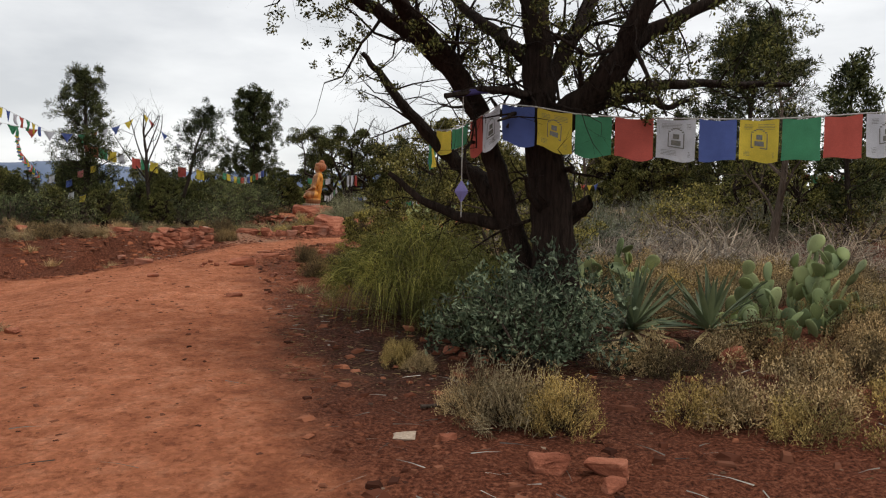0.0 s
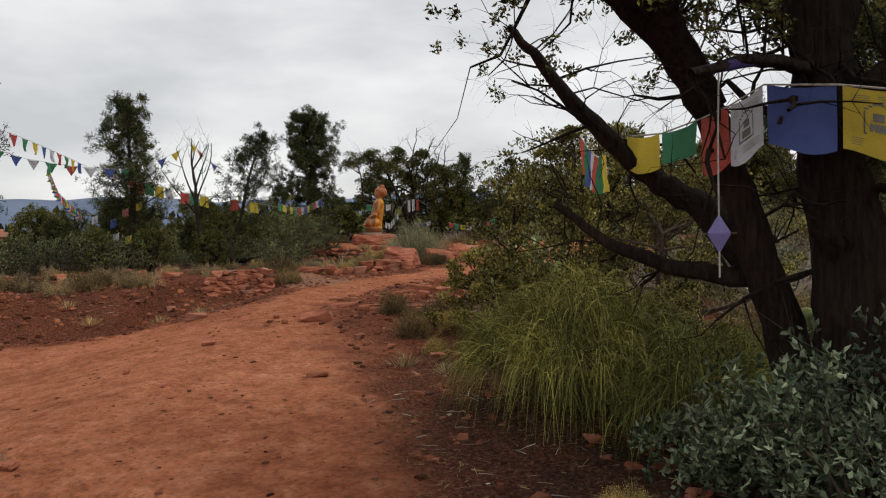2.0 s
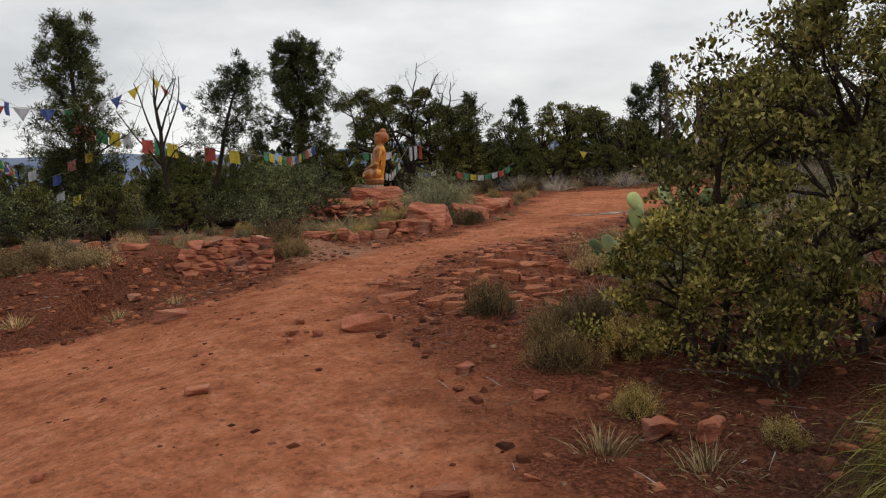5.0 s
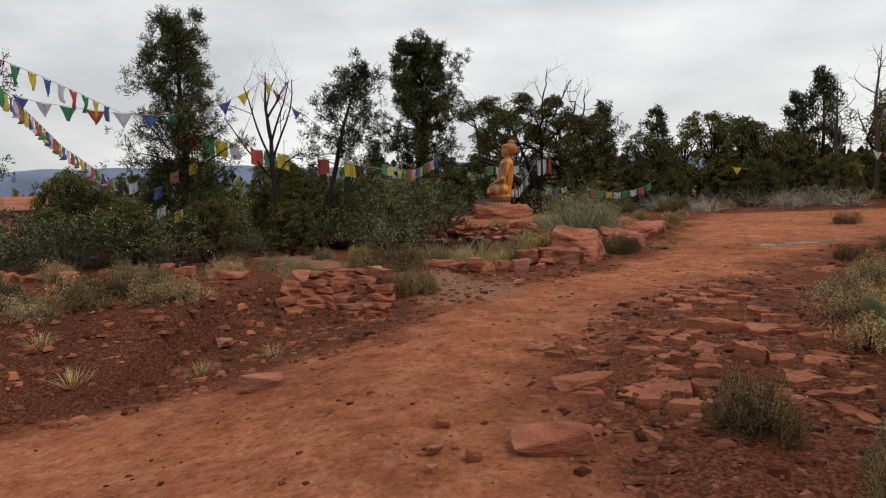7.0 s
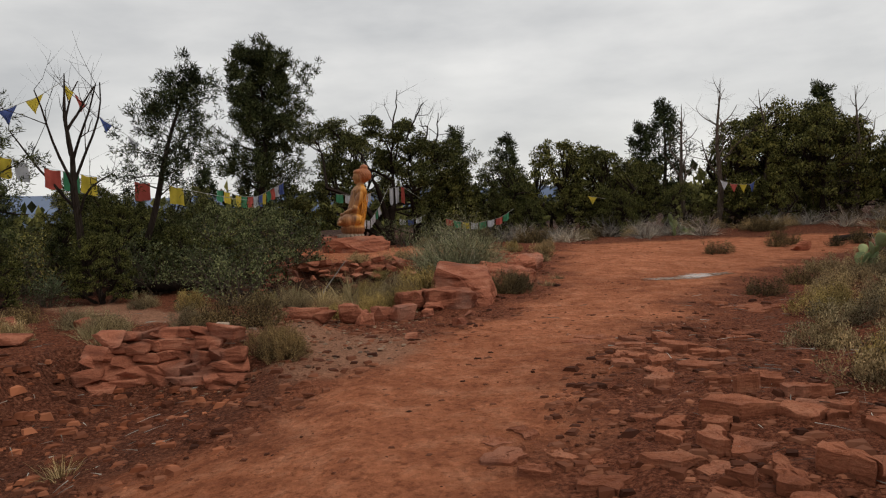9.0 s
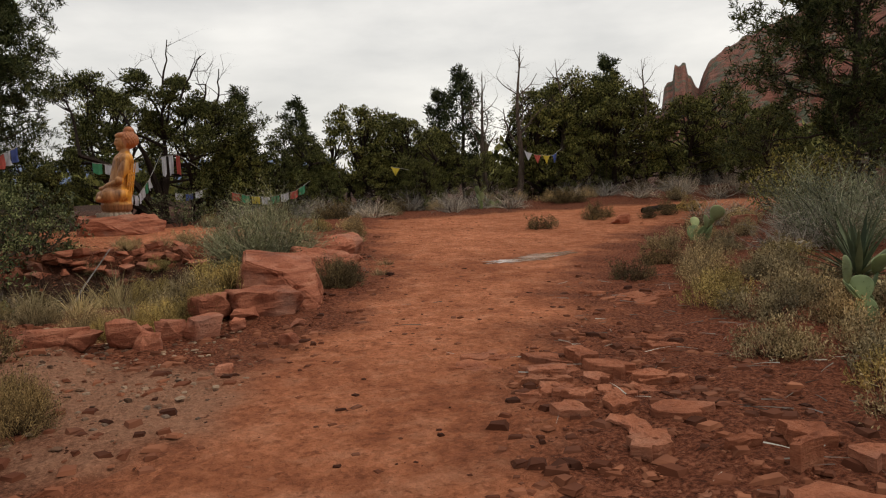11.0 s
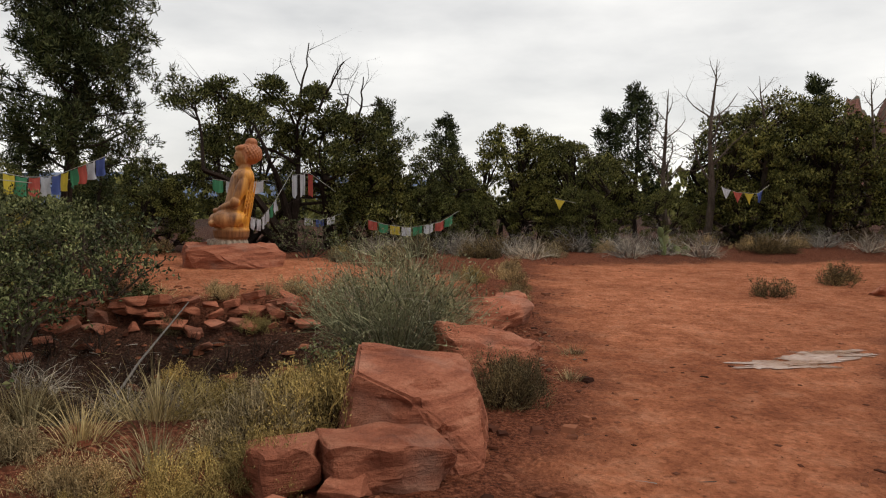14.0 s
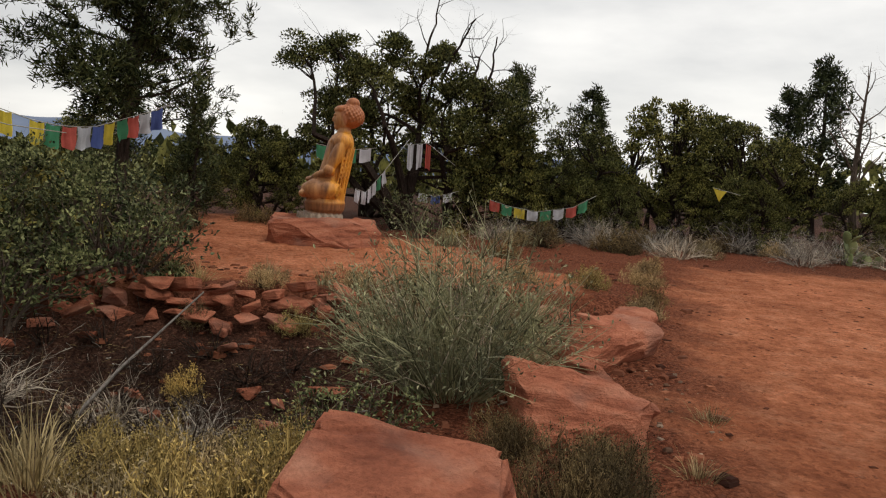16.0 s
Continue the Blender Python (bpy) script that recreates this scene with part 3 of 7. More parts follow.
def pine(rng, h, lean=(0, 0), crown_from=0.3, spread_w=0.3, boughs=34, tuft=5, sparse=0.0, tuft_r=0.10, leaf_l=0.13, draw_from=1):
    """Pinyon pine: straight trunk, upswept boughs, needles in dark tufts."""
    wood, leaf, tips = Sheaf(), Sheaf(), []
    k = 12
    u = np.linspace(0, 1, k)
    P = np.stack([lean[0] * u ** 1.2 * h + 0.02 * h * np.sin(u * 7 + rng.random() * 6), lean[1] * u * h + 0.015 * h * np.sin(u * 9), u * h], -1)
    wood.tube(P, 0.017 * h * (1 - u) ** 0.8 + 0.008, 7, 0.12, rng)
    for b in range(boughs):
        t = crown_from + (0.95 - crown_from) * ((b + rng.random()) / boughs) ** 0.85
        base = np.array([np.interp(t, u, P[:, c]) for c in range(3)])
        if rng.random() < sparse:
            continue
        v = (t - crown_from) / (1 - crown_from)
        prof = min(1.0, 0.55 + 1.5 * v) * (1.03 - v) ** 0.62
        ln = spread_w * h * (0.5 + 0.62 * rng.random()) * max(prof, 0.16)
        a = b * 2.4 + rng.random()
        limb_tree(rng, wood, tips, base, (np.cos(a), np.sin(a), 0.05 + 0.7 * v), ln, 0.0055 * h * (1.15 - t), 2, 0.17, 0.09, 3, 4, 2, draw_from)
    C = np.array([p for p, _, _ in tips])
    W = np.array([w for _, w, _ in tips])
    keep = rng.random(len(C)) < 0.85
    foliage_tuft(leaf, rng, C[keep], W[keep], tuft_r, tuft, leaf_l, leaf_l * (0.22 if tuft < 10 else 0.17))
    return wood, leaf


def clump_crown(rng, lobes, stems, leaves, leaf, leaf_w, flat=0.65, r0=0.05, per_lobe=7, spread_foot=0.1):
    """Crooked limbs that carry separate dense clumps of foliage. lobes: (x, y, z, radius)."""
    wood, lf = Sheaf(), Sheaf()
    lobes = np.array(lobes, float)
    mains = []
    for k in range(stems):
        pick = lobes[k * len(lobes) // stems]
        a = k / stems * 2 * np.pi
        foot = np.array([np.cos(a) * spread_foot, np.sin(a) * spread_foot, -0.05])
        P = wander(rng, foot, pick[:3] * np.array([0.55, 0.55, 1.0]), np.linalg.norm(pick[:3]) * 0.75, 8, 0.17, 0.03)
        wood.tube(P, np.linspace(r0, r0 * 0.4, 9), 7, 0.22, rng)
        mains.append(P)
    rail = np.concatenate([P[2:] for P in mains])
    for x, y, z, q in lobes:
        c0 = np.array([x, y, z])
        cost = np.linalg.norm(rail - c0, axis=1) + 2.0 * np.clip(rail[:, 2] - z + 0.1, 0, 9)
        src = rail[int(np.argmin(cost))]
        way = c0 - src
        ln = np.linalg.norm(way)
        P = wander(rng, src, way, ln, 5, 0.2)
        P = P + np.linspace(0, 1, 6)[:, None] * (c0 - P[-1])
        wood.tube(P, np.linspace(r0 * 0.42, r0 * 0.14, 6), 5)
        for _ in range(per_lobe):
            d = sphere_dirs(rng, 1)[0]
            c = c0 + d * q * np.array([0.75, 0.75, flat * 0.75]) * rng.random() ** 0.5
            Q = wander(rng, P[3 + rng.integers(0, 3)], c - P[3], np.linalg.norm(c - P[3]) + 0.02, 3, 0.15)
            Q = Q + np.linspace(0, 1, 4)[:, None] * (c - Q[-1])
            wood.tube(Q, np.linspace(r0 * 0.13, r0 * 0.04, 4), 3)
            cr = q * (0.34 + 0.2 * rng.random())
            o = sphere_dirs(rng, leaves)
            o[:, 2] = np.where(o[:, 2] < -0.35, -o[:, 2], o[:, 2])
            C = c + o * np.array([cr, cr, cr * flat]) * (rng.random((leaves, 1)) ** 0.4)
            lf.leaves(C, o * 0.7 + rng.normal(size=(leaves, 3)) * 0.5 + np.array([0, 0, 0.35]), leaf * (0.6 + 0.7 * rng.random(leaves)), leaf_w * (0.7 + 0.6 * rng.random(leaves)), rng)
    return wood, lf


def dome_lobes(rng, n, rx, ry, z0, z1, q, hollow=0.45):
    """Places of foliage clumps over an uneven dome."""
    out = []
    for k in range(n):
        a = k * 2.39996 + rng.random() * 0.7
        u = (k + rng.random()) / n
        z = z0 + (z1 - z0) * u ** 0.8
        w = math.sqrt(max(0.05, 1 - ((z - z0) / (z1 - z0 + 0.01)) ** 2.4)) * (hollow + (1 - hollow) * math.sqrt(rng.random()))
        out.append((math.cos(a) * rx * w, math.sin(a) * ry * w, z, q * (0.7 + 0.6 * rng.random())))
    return out


def twig_shrub(rng, r, h, stems=22, depth=3, fork=3, thick=0.006):
    sh = Sheaf()
    for s in range(stems):
        a = rng.random() * 2 * np.pi
        q = rng.random()
        limb_tree(rng, sh, [], (np.cos(a) * 0.1 * r, np.sin(a) * 0.1 * r, -0.03), (np.cos(a) * q * r / h * 2.2, np.sin(a) * q * r / h * 2.2, 1.0),
                  h * (0.5 + 0.3 * rng.random()), thick, depth, 0.36, 0.0, fork, 3)
    return sh


def bare_tree(rng, h, lean=(0.0, 0.0), boughs=12, forks=3, fine=3):
    wood = Sheaf()
    u = np.linspace(0, 1, 10)
    P = np.stack([lean[0] * u * h + 0.02 * h * np.sin(u * 8), lean[1] * u * h + 0.02 * h * np.cos(u * 6), u * h], -1)
    wood.tube(P, 0.022 * h * (1 - u) ** 0.9 + 0.005, 8, 0.12, rng)
    for b in range(boughs):
        t = 0.25 + 0.7 * (b + rng.random()) / boughs
        base = np.array([np.interp(t, u, P[:, c]) for c in range(3)])
        a = b * 2.4 + rng.random()
        limb_tree(rng, wood, [], base, (np.cos(a), np.sin(a), 0.9), h * 0.34 * (1.25 - t), 0.008 * h * (1.3 - t), fine, 0.15, 0.08, forks, 5)
    return wood


def stand(name, m, label, category, group, bits):
    """A plant from its meshes: bits are (part name, sheaf, material)."""
    ob = thing(name, m, label, category, group)
    for part_name, sheaf, mat in bits:
        if sheaf.n:
            piece(part_name, sheaf.mesh(part_name), mat, ob)
    return ob


rng = np.random.default_rng(21)
# pines along the west side
w, f = pine(rng, 4.3, (0.03, 0.0), 0.06, 0.29, 76, 20, 0.0, 0.085, 0.085)
stand("pinyon_pine", on(-9.68, 20.5, 0.05), "tall dark-green pinyon pine hung with prayer flags", "tree", "pines by the clearing", [("trunk", w, PINE_BARK), ("crown", f, PINE_LEAF)])
w, f = pine(rng, 3.45, (0.33, 0.0), 0.42, 0.25, 34, 15, 0.1, 0.085, 0.085)
stand("pinyon_pine", on(-7.75, 21.9, 0.05), "leaning pinyon pine with a bare dark lower trunk", "tree", "pines by the clearing", [("trunk", w, PINE_BARK), ("crown", f, PINE_LEAF)])
w, f = pine(rng, 4.2, (0.02, 0.0), 0.34, 0.31, 66, 30, 0.0, 0.075, 0.088)
stand("pinyon_pine", on(-6.2, 24.6, 0.05), "tall pinyon pine with a bare trunk strung with flags", "tree", "pines by the clearing", [("trunk", w, PINE_BARK), ("crown", f, PINE_LEAF)])
w, f = pine(rng, 5.7, (0.0, 0.0), 0.12, 0.25, 60, 14, 0.0, 0.10, 0.10)
stand("pinyon_pine", on(-12.6, 18.1, 0.05), "tall full pinyon pine west of the bank", "tree", "pines by the clearing", [("trunk", w, PINE_BARK), ("crown", f, PINE_LEAF)])
w = Sheaf()
w.tube(np.array([(0.0, 0, 0), (-0.03, 0, 0.6), (-0.08, 0.02, 1.1), (-0.12, 0, 1.6), (-0.13, 0.03, 2.1), (-0.2, 0.0, 2.7), (-0.17, 0, 3.35)]), np.array([0.075, 0.06, 0.055, 0.05, 0.036, 0.024, 0.008]), 8, 0.12, rng)
for bx, bz, ux, uy, ln in ((-0.1, 1.35, -0.75, 0.1, 1.5), (-0.12, 1.65, -0.45, -0.3, 1.5), (-0.12, 1.7, 0.55, 0.2, 1.6), (-0.13, 2.0, 0.35, -0.2, 1.3), (-0.14, 2.15, -0.35, 0.3, 1.2), (-0.18, 2.5, 0.25, 0.2, 0.8), (-0.1, 1.2, 0.8, -0.2, 0.9)):
    limb_tree(rng, w, [], (bx, 0, bz), (ux, uy, 0.9), ln, 0.026, 2, 0.13, 0.05, 3, 5)
stand("dead_tree", on(-8.3, 21.6, 0.05), "slim leafless dead tree carrying flag strings", "tree", "", [("trunk", w, PINE_BARK)])

# models for the woods behind
proto = []
for k, hh in enumerate((3.6, 3.2, 3.8)):
    w, f = clump_crown(rng, dome_lobes(rng, 44, 0.44 * hh, 0.44 * hh, 0.12 * hh, 0.97 * hh, 0.125 * hh, 0.5), 5, 46, 0.085, 0.045, 0.8, 0.028 * hh, 6, 0.15)
    d = twig_shrub(rng, 0.3 * hh, 0.95 * hh, 3, 3, 3, 0.016)
    proto.append(("juniper_tree", hh, "dense dark-green juniper edging the clearing", (("trunk", w, JUNIPER_BARK), ("crown", f, JUNIPER_LEAF), ("dead_branch", d, TWIG))))
for hh in (4.2, 3.9):
    w, f = pine(rng, hh, (0.01, 0.0), 0.1, 0.27, 44, 6, 0.0, 0.12, 0.14, 2)
    proto.append(("pinyon_pine", hh, "dark-green pinyon pine among the junipers", (("trunk", w, PINE_BARK), ("crown", f, PINE_LEAF))))
made = {}


def plant_tree(k, x, y, z_top=None, rz=0.0, s=1.0):
    name, hh, label, bits = proto[k]
    hh = float(np.percentile(np.concatenate(bits[1][1].v)[:, 2], 99.2))
    z = ground_z(x, y) - 0.05
    if z_top is not None:
        s = (z_top - z) / hh
    m = Matrix.LocRotScale((x, y, z), Euler((0, 0, radians(rz))), (s, s, s))
    if k in made:
        s = s / made[k].scale[0]
        return copy_thing(made[k], Matrix.LocRotScale((x, y, z), Euler((0, 0, radians(rz))), (s, s, s)))
    made[k] = stand(name, m, label, "tree", "woodland trees", bits)
    return made[k]


TREES = ((3, -1.9, 33.2, 4.5), (4, 0.2, 36, 4.5), (0, 1.4, 33.6, 4.0), (1, 0.0, 33.0, 2.9), (1, 2.6, 34.6, 3.9), (4, 4.6, 35.2, 4.7), (3, 5.5, 35.5, 5.5),
         (0, 3.9, 33.6, 3.3), (2, 8.3, 33.2, 5.0), (0, 9.8, 34.0, 4.7), (4, 10.9, 35.3, 5.9), (1, 7.0, 32.4, 3.9), (1, 11.5, 31.8, 4.1), (2, 13.5, 32.5, 4.6), (0, 12.6, 29.6, 3.6),
         (2, -4.9, 33.6, 4.5), (0, -3.0, 31.9, 3.9), (1, -2.2, 31.6, 3.0),
         (1, -6.8, 31.5, 2.9), (4, -6.9, 28.6, 3.0), (3, -8.6, 30.0, 3.3), (1, -7.9, 27.3, 2.3), (2, -10.6, 27.0, 2.9), (0, -12.2, 25.0, 2.7),
         (1, -9.2, 24.4, 2.5), (1, -10.9, 22.6, 2.6), (0, -12.6, 21.5, 2.3), (2, -13.9, 23.6, 2.5), (1, -8.9, 22.7, 2.0), (0, -7.4, 24.6, 2.1), (2, -9.2, 26.0, 2.5), (1, -15.2, 26.5, 2.2), (4, -13.4, 29, 3.2), (3, -17.0, 22.0, 3.8), (1, -11.2, 20.0, 2.0),
         (0, -16.5, 30, 2.6), 
         (2, 15.0, 28.2, 4.4), (0, 14.5, 24.2, 4.2), (1, 12.6, 22.4, 3.3), 
         (0, 10.5, 13.6, 3.8), (1, 9.0, 11.5, 3.6), (3, 8.2, 15.5, 4.6), (0, 6.6, 15.4, 3.0),
         (2, 10.5, 8.5, 4.6), (0, 8.6, 6.8, 4.0), (2, 9.0, 32.4, 4.8), (1, 10.3, 32.8, 4.4), (0, 7.5, 33.6, 4.6), (2, -0.6, 32.4, 3.4), (0, 2.7, 32.9, 3.6), (1, -7.4, 29.9, 2.5), (2, -8.6, 28.5, 2.7), (1, -6.3, 30.9, 2.5),
         (0, -8.8, 19.7, 1.75), (1, -7.7, 20.6, 1.7), (2, -9.8, 19.0, 1.8), (1, -7.0, 21.8, 1.75), (0, -8.0, 21.9, 2.1), (2, -7.3, 22.6, 2.0), (1, -6.5, 22.4, 1.6))
for i, (k, x, y, top) in enumerate(TREES):
    plant_tree(k, x, y, top, (i * 67) % 360)

# dark juniper with bare tops behind the statue
LOBES = ((-2.05, -0.2, 3.05, 0.62), (-1.5, 0.3, 3.2, 0.55), (-1.0, -0.2, 2.85, 0.6), (-0.45, 0.2, 3.3, 0.5), (0.25, -0.2, 3.05, 0.55), (0.85, 0.2, 2.75, 0.6), (1.5, -0.1, 2.5, 0.6), (2.05, 0.1, 2.1, 0.55),
         (-1.6, 0.0, 2.2, 0.6), (-0.9, 0.4, 2.1, 0.5), (0.9, -0.3, 1.9, 0.6), (1.7, 0.3, 1.6, 0.6), (-0.2, 0.5, 2.4, 0.5), (-1.9, -0.1, 1.5, 0.55), (-1.0, -0.4, 1.3, 0.5), (1.2, 0.0, 1.1, 0.6), (0.5, 0.4, 3.3, 0.4))
w, f = clump_crown(rng, LOBES, 6, 150, 0.06, 0.034, 0.75, 0.10, 13, 0.14)
d = Sheaf()
for bx, by, bz, ux, ln in ((-0.7, 0, 2.9, -0.35, 1.3), (-0.4, 0.1, 3.1, 0.05, 1.3), (0.1, 0, 3.0, -0.15, 1.5), (0.5, 0, 2.9, 0.3, 1.3), (0.9, 0.1, 2.7, 0.55, 1.3), (1.1, 0, 2.5, 0.8, 1.3), (-1.2, 0, 2.9, -0.6, 0.9)):
    limb_tree(rng, d, [], (bx, by, bz), (ux, 0.05, 0.8), ln, 0.032, 3, 0.26, 0.06, 3, 4)
stand("juniper_tree", on(-3.85, 31.2, 0.05), "dark juniper with bare dead tops behind the statue", "tree", "", [("trunk", w, JUNIPER_BARK), ("crown", f, JUNIPER_LEAF), ("dead_branch", d, JUNIPER_BARK)])
# dead snags over the eastern woods
w = bare_tree(rng, 4.5, (0.02, 0.0), 10, 3, 3)
dead_snag = stand("dead_tree", on(5.95, 32.3, 0.05), "bare grey-brown dead tree rising above junipers", "tree", "dead trees", [("trunk", w, TWIG)])
copy_thing(dead_snag, on(7.6, 32.6, 0.05, 130, 0.93))
copy_thing(dead_snag, on(5.1, 32.8, 0.05, 220, 0.85))
copy_thing(dead_snag, on(10.2, 32.2, 0.05, 40, 0.9))
copy_thing(dead_snag, on(8.7, 10.2, 0.05, 300, 0.8))
copy_thing(dead_snag, on(5.2, 11.8, 0.05, 80, 0.75))
# tall pine on the rise to the east
w, f = pine(rng, 6.2, (0.02, 0.0), 0.16, 0.46, 74, 26, 0.0, 0.13, 0.15)
stand("pinyon_pine", on(9.6, 24.0, 0.05), "tall open-branched pine on the rise", "tree", "", [("trunk", w, PINE_BARK), ("crown", f, PINE_LEAF)])


# ---- the old juniper by the path ----
def old_juniper():
    rng = np.random.default_rng(77)
    wood, leaf, tips = Sheaf(), Sheaf(), []
    limbs = (
        (((1.02, 6.3, 0.15), (0.98, 6.3, 0.84), (0.93, 6.3, 1.31), (0.86, 6.3, 1.82), (0.79, 6.3, 2.33), (0.75, 6.3, 2.78), (0.71, 6.3, 3.42), (0.7, 6.35, 4.2)), 0.215, 0.08),
        (((0.85, 6.6, 0.15), (0.69, 6.55, 1.06), (0.56, 6.55, 1.39), (0.46, 6.58, 1.78), (0.31, 6.6, 2.26), (0.06, 6.5, 2.6), (-0.28, 6.4, 2.88), (-0.6, 6.3, 3.08), (-0.96, 6.2, 3.2), (-1.3, 6.1, 3.25)), 0.115, 0.035),
        (((0.6, 6.6, 1.3), (0.28, 6.8, 1.74), (0.07, 6.9, 1.89), (-0.19, 7.0, 2.15), (-0.42, 7.0, 2.4), (-0.58, 7.0, 2.65), (-0.76, 7.0, 2.83)), 0.085, 0.02),
        (((0.31, 6.6, 2.26), (0.05, 6.4, 2.65), (-0.22, 6.1, 2.9), (-0.43, 5.8, 3.08), (-0.61, 5.5, 3.23), (-0.8, 5.2, 3.4)), 0.09, 0.03),
        (((0.86, 6.3, 2.1), (1.18, 6.1, 2.37), (1.35, 6.0, 2.6), (1.47, 5.9, 2.93), (1.58, 5.8, 3.28), (1.7, 5.7, 3.8)), 0.13, 0.05),
        (((0.9, 6.3, 2.2), (1.49, 6.5, 2.48), (2.06, 6.8, 2.57), (2.87, 7.2, 2.65), (3.33, 7.4, 2.68)), 0.06, 0.02),
        (((0.8, 6.3, 2.4), (1.09, 6.6, 2.95), (1.38, 7.0, 3.45), (1.6, 7.2, 3.9)), 0.08, 0.03),
        (((0.76, 6.3, 2.6), (0.49, 6.6, 2.89), (0.2, 7.0, 3.22), (-0.06, 7.3, 3.56)), 0.07, 0.03),
        (((1.38, 6.0, 2.68), (1.8, 6.0, 2.96), (2.23, 6.1, 3.16), (2.76, 6.2, 3.29)), 0.06, 0.025),
        (((0.79, 6.3, 2.36), (0.41, 6.0, 2.37), (0.0, 5.78, 2.28)), 0.04, 0.02),
        (((1.0, 6.25, 2.2), (1.51, 6.0, 2.34), (1.71, 5.9, 2.24), (1.85, 5.8, 2.28)), 0.04, 0.015),
        (((0.9, 6.35, 1.3), (1.12, 6.25, 1.45), (1.2, 6.2, 1.52)), 0.09, 0.05),
        (((0.6, 6.6, 1.3), (0.2, 6.75, 1.35), (-0.2, 6.9, 1.5), (-0.5, 7.0, 1.75)), 0.06, 0.02),
    )
    for pts, r0, r1 in limbs:
        pts = np.array(pts)
        k = np.linspace(0, len(pts) - 1, len(pts) * 4)
        P = np.stack([np.interp(k, np.arange(len(pts)), pts[:, c]) for c in range(3)], -1)
        P[1:-1] = (P[:-2] + 2 * P[1:-1] + P[2:]) / 4
        P[1:-1] = P[1:-1] + rng.normal(size=P[1:-1].shape) * 0.008
        R = np.linspace(r0, r1, len(P))
        wood.tube(P, R, 12, 0.16, rng)
        for j in range(len(P)):
            if P[j][2] < 2.0 and rng.random() < 0.75 or rng.random() < 0.15:
                continue
            a = rng.normal(size=3) + np.array([0, 0, 0.4])
            collect = tips if rng.random() < 0.62 else []
            limb_tree(rng, wood, collect, P[j], a, 0.35 + 0.5 * rng.random(), 0.3 * R[j] * (0.5 + rng.random() * 0.5), 2, 0.3, 0.03, 3, 5)
    C, W = np.array([p for p, _, _ in tips]), np.array([d for _, d, _ in tips])
    high = (C[:, 2] > 2.45) | (C[:, 0] > 1.3)
    keep = high & (rng.random(len(C)) < np.where(C[:, 0] > 1.1, 0.72, 0.32))
    foliage_tuft(leaf, rng, C[keep], W[keep], 0.055, 24, 0.034, 0.016)
    ob = thing("juniper_tree", pose(0, 0, 0), "large old juniper with a dark twisted trunk and bare limbs", "tree")
    piece("trunk", wood.mesh("trunk", True), JUNIPER_BARK, ob)
    piece("crown", leaf.mesh("crown"), JUNIPER_LEAF, ob)
    return ob


old_juniper()


# ---- shrubs ----
def tuft_shrub(rng, r, h, stems=320, tips=1, width=0.006, wild=0.5, fork=3, seed_len=0.03, droop=0.12):
    """Fine upright stems in a rounded clump, each ending in small heads."""
    sh = Sheaf()
    a = rng.random(stems) * 2 * np.pi
    q = rng.random(stems) ** 0.6
    D = unit(np.stack([np.cos(a) * q * wild * r / h * 2, np.sin(a) * q * wild * r / h * 2, np.ones(stems)], -1) + rng.normal(size=(stems, 3)) * 0.26)
    C = np.stack([np.cos(a) * q * r * 0.35, np.sin(a) * q * r * 0.35, np.full(stems, -0.02)], -1)
    L = h * (0.6 + 0.5 * rng.random(stems)) * (1.05 - 0.25 * q)
    sh.blades(C, D, L, width, rng, droop, 2)
    mid_l = L * (0.35 + 0.5 * rng.random(stems))
    top = C + D * mid_l[:, None] - np.array([0, 0, 1]) * (droop * mid_l ** 2 / L)[:, None]
    n = stems * fork
    C2 = np.repeat(top, fork, 0)
    D2 = unit(np.repeat(D, fork, 0) + rng.normal(size=(n, 3)) * 0.7)
    L2 = np.repeat(L, fork) * (0.22 + 0.2 * rng.random(n))
    sh.blades(C2, D2, L2, width * 0.8, rng, 0.05, 2)
    if tips:
        C3 = np.repeat(C2 + D2 * L2[:, None] * 0.92, tips, 0) + rng.normal(size=(n * tips, 3)) * 0.012
        sh.leaves(C3, sphere_dirs(rng, n * tips) + np.array([0, 0, 0.5]), seed_len, seed_len * 0.42, rng)
    return sh


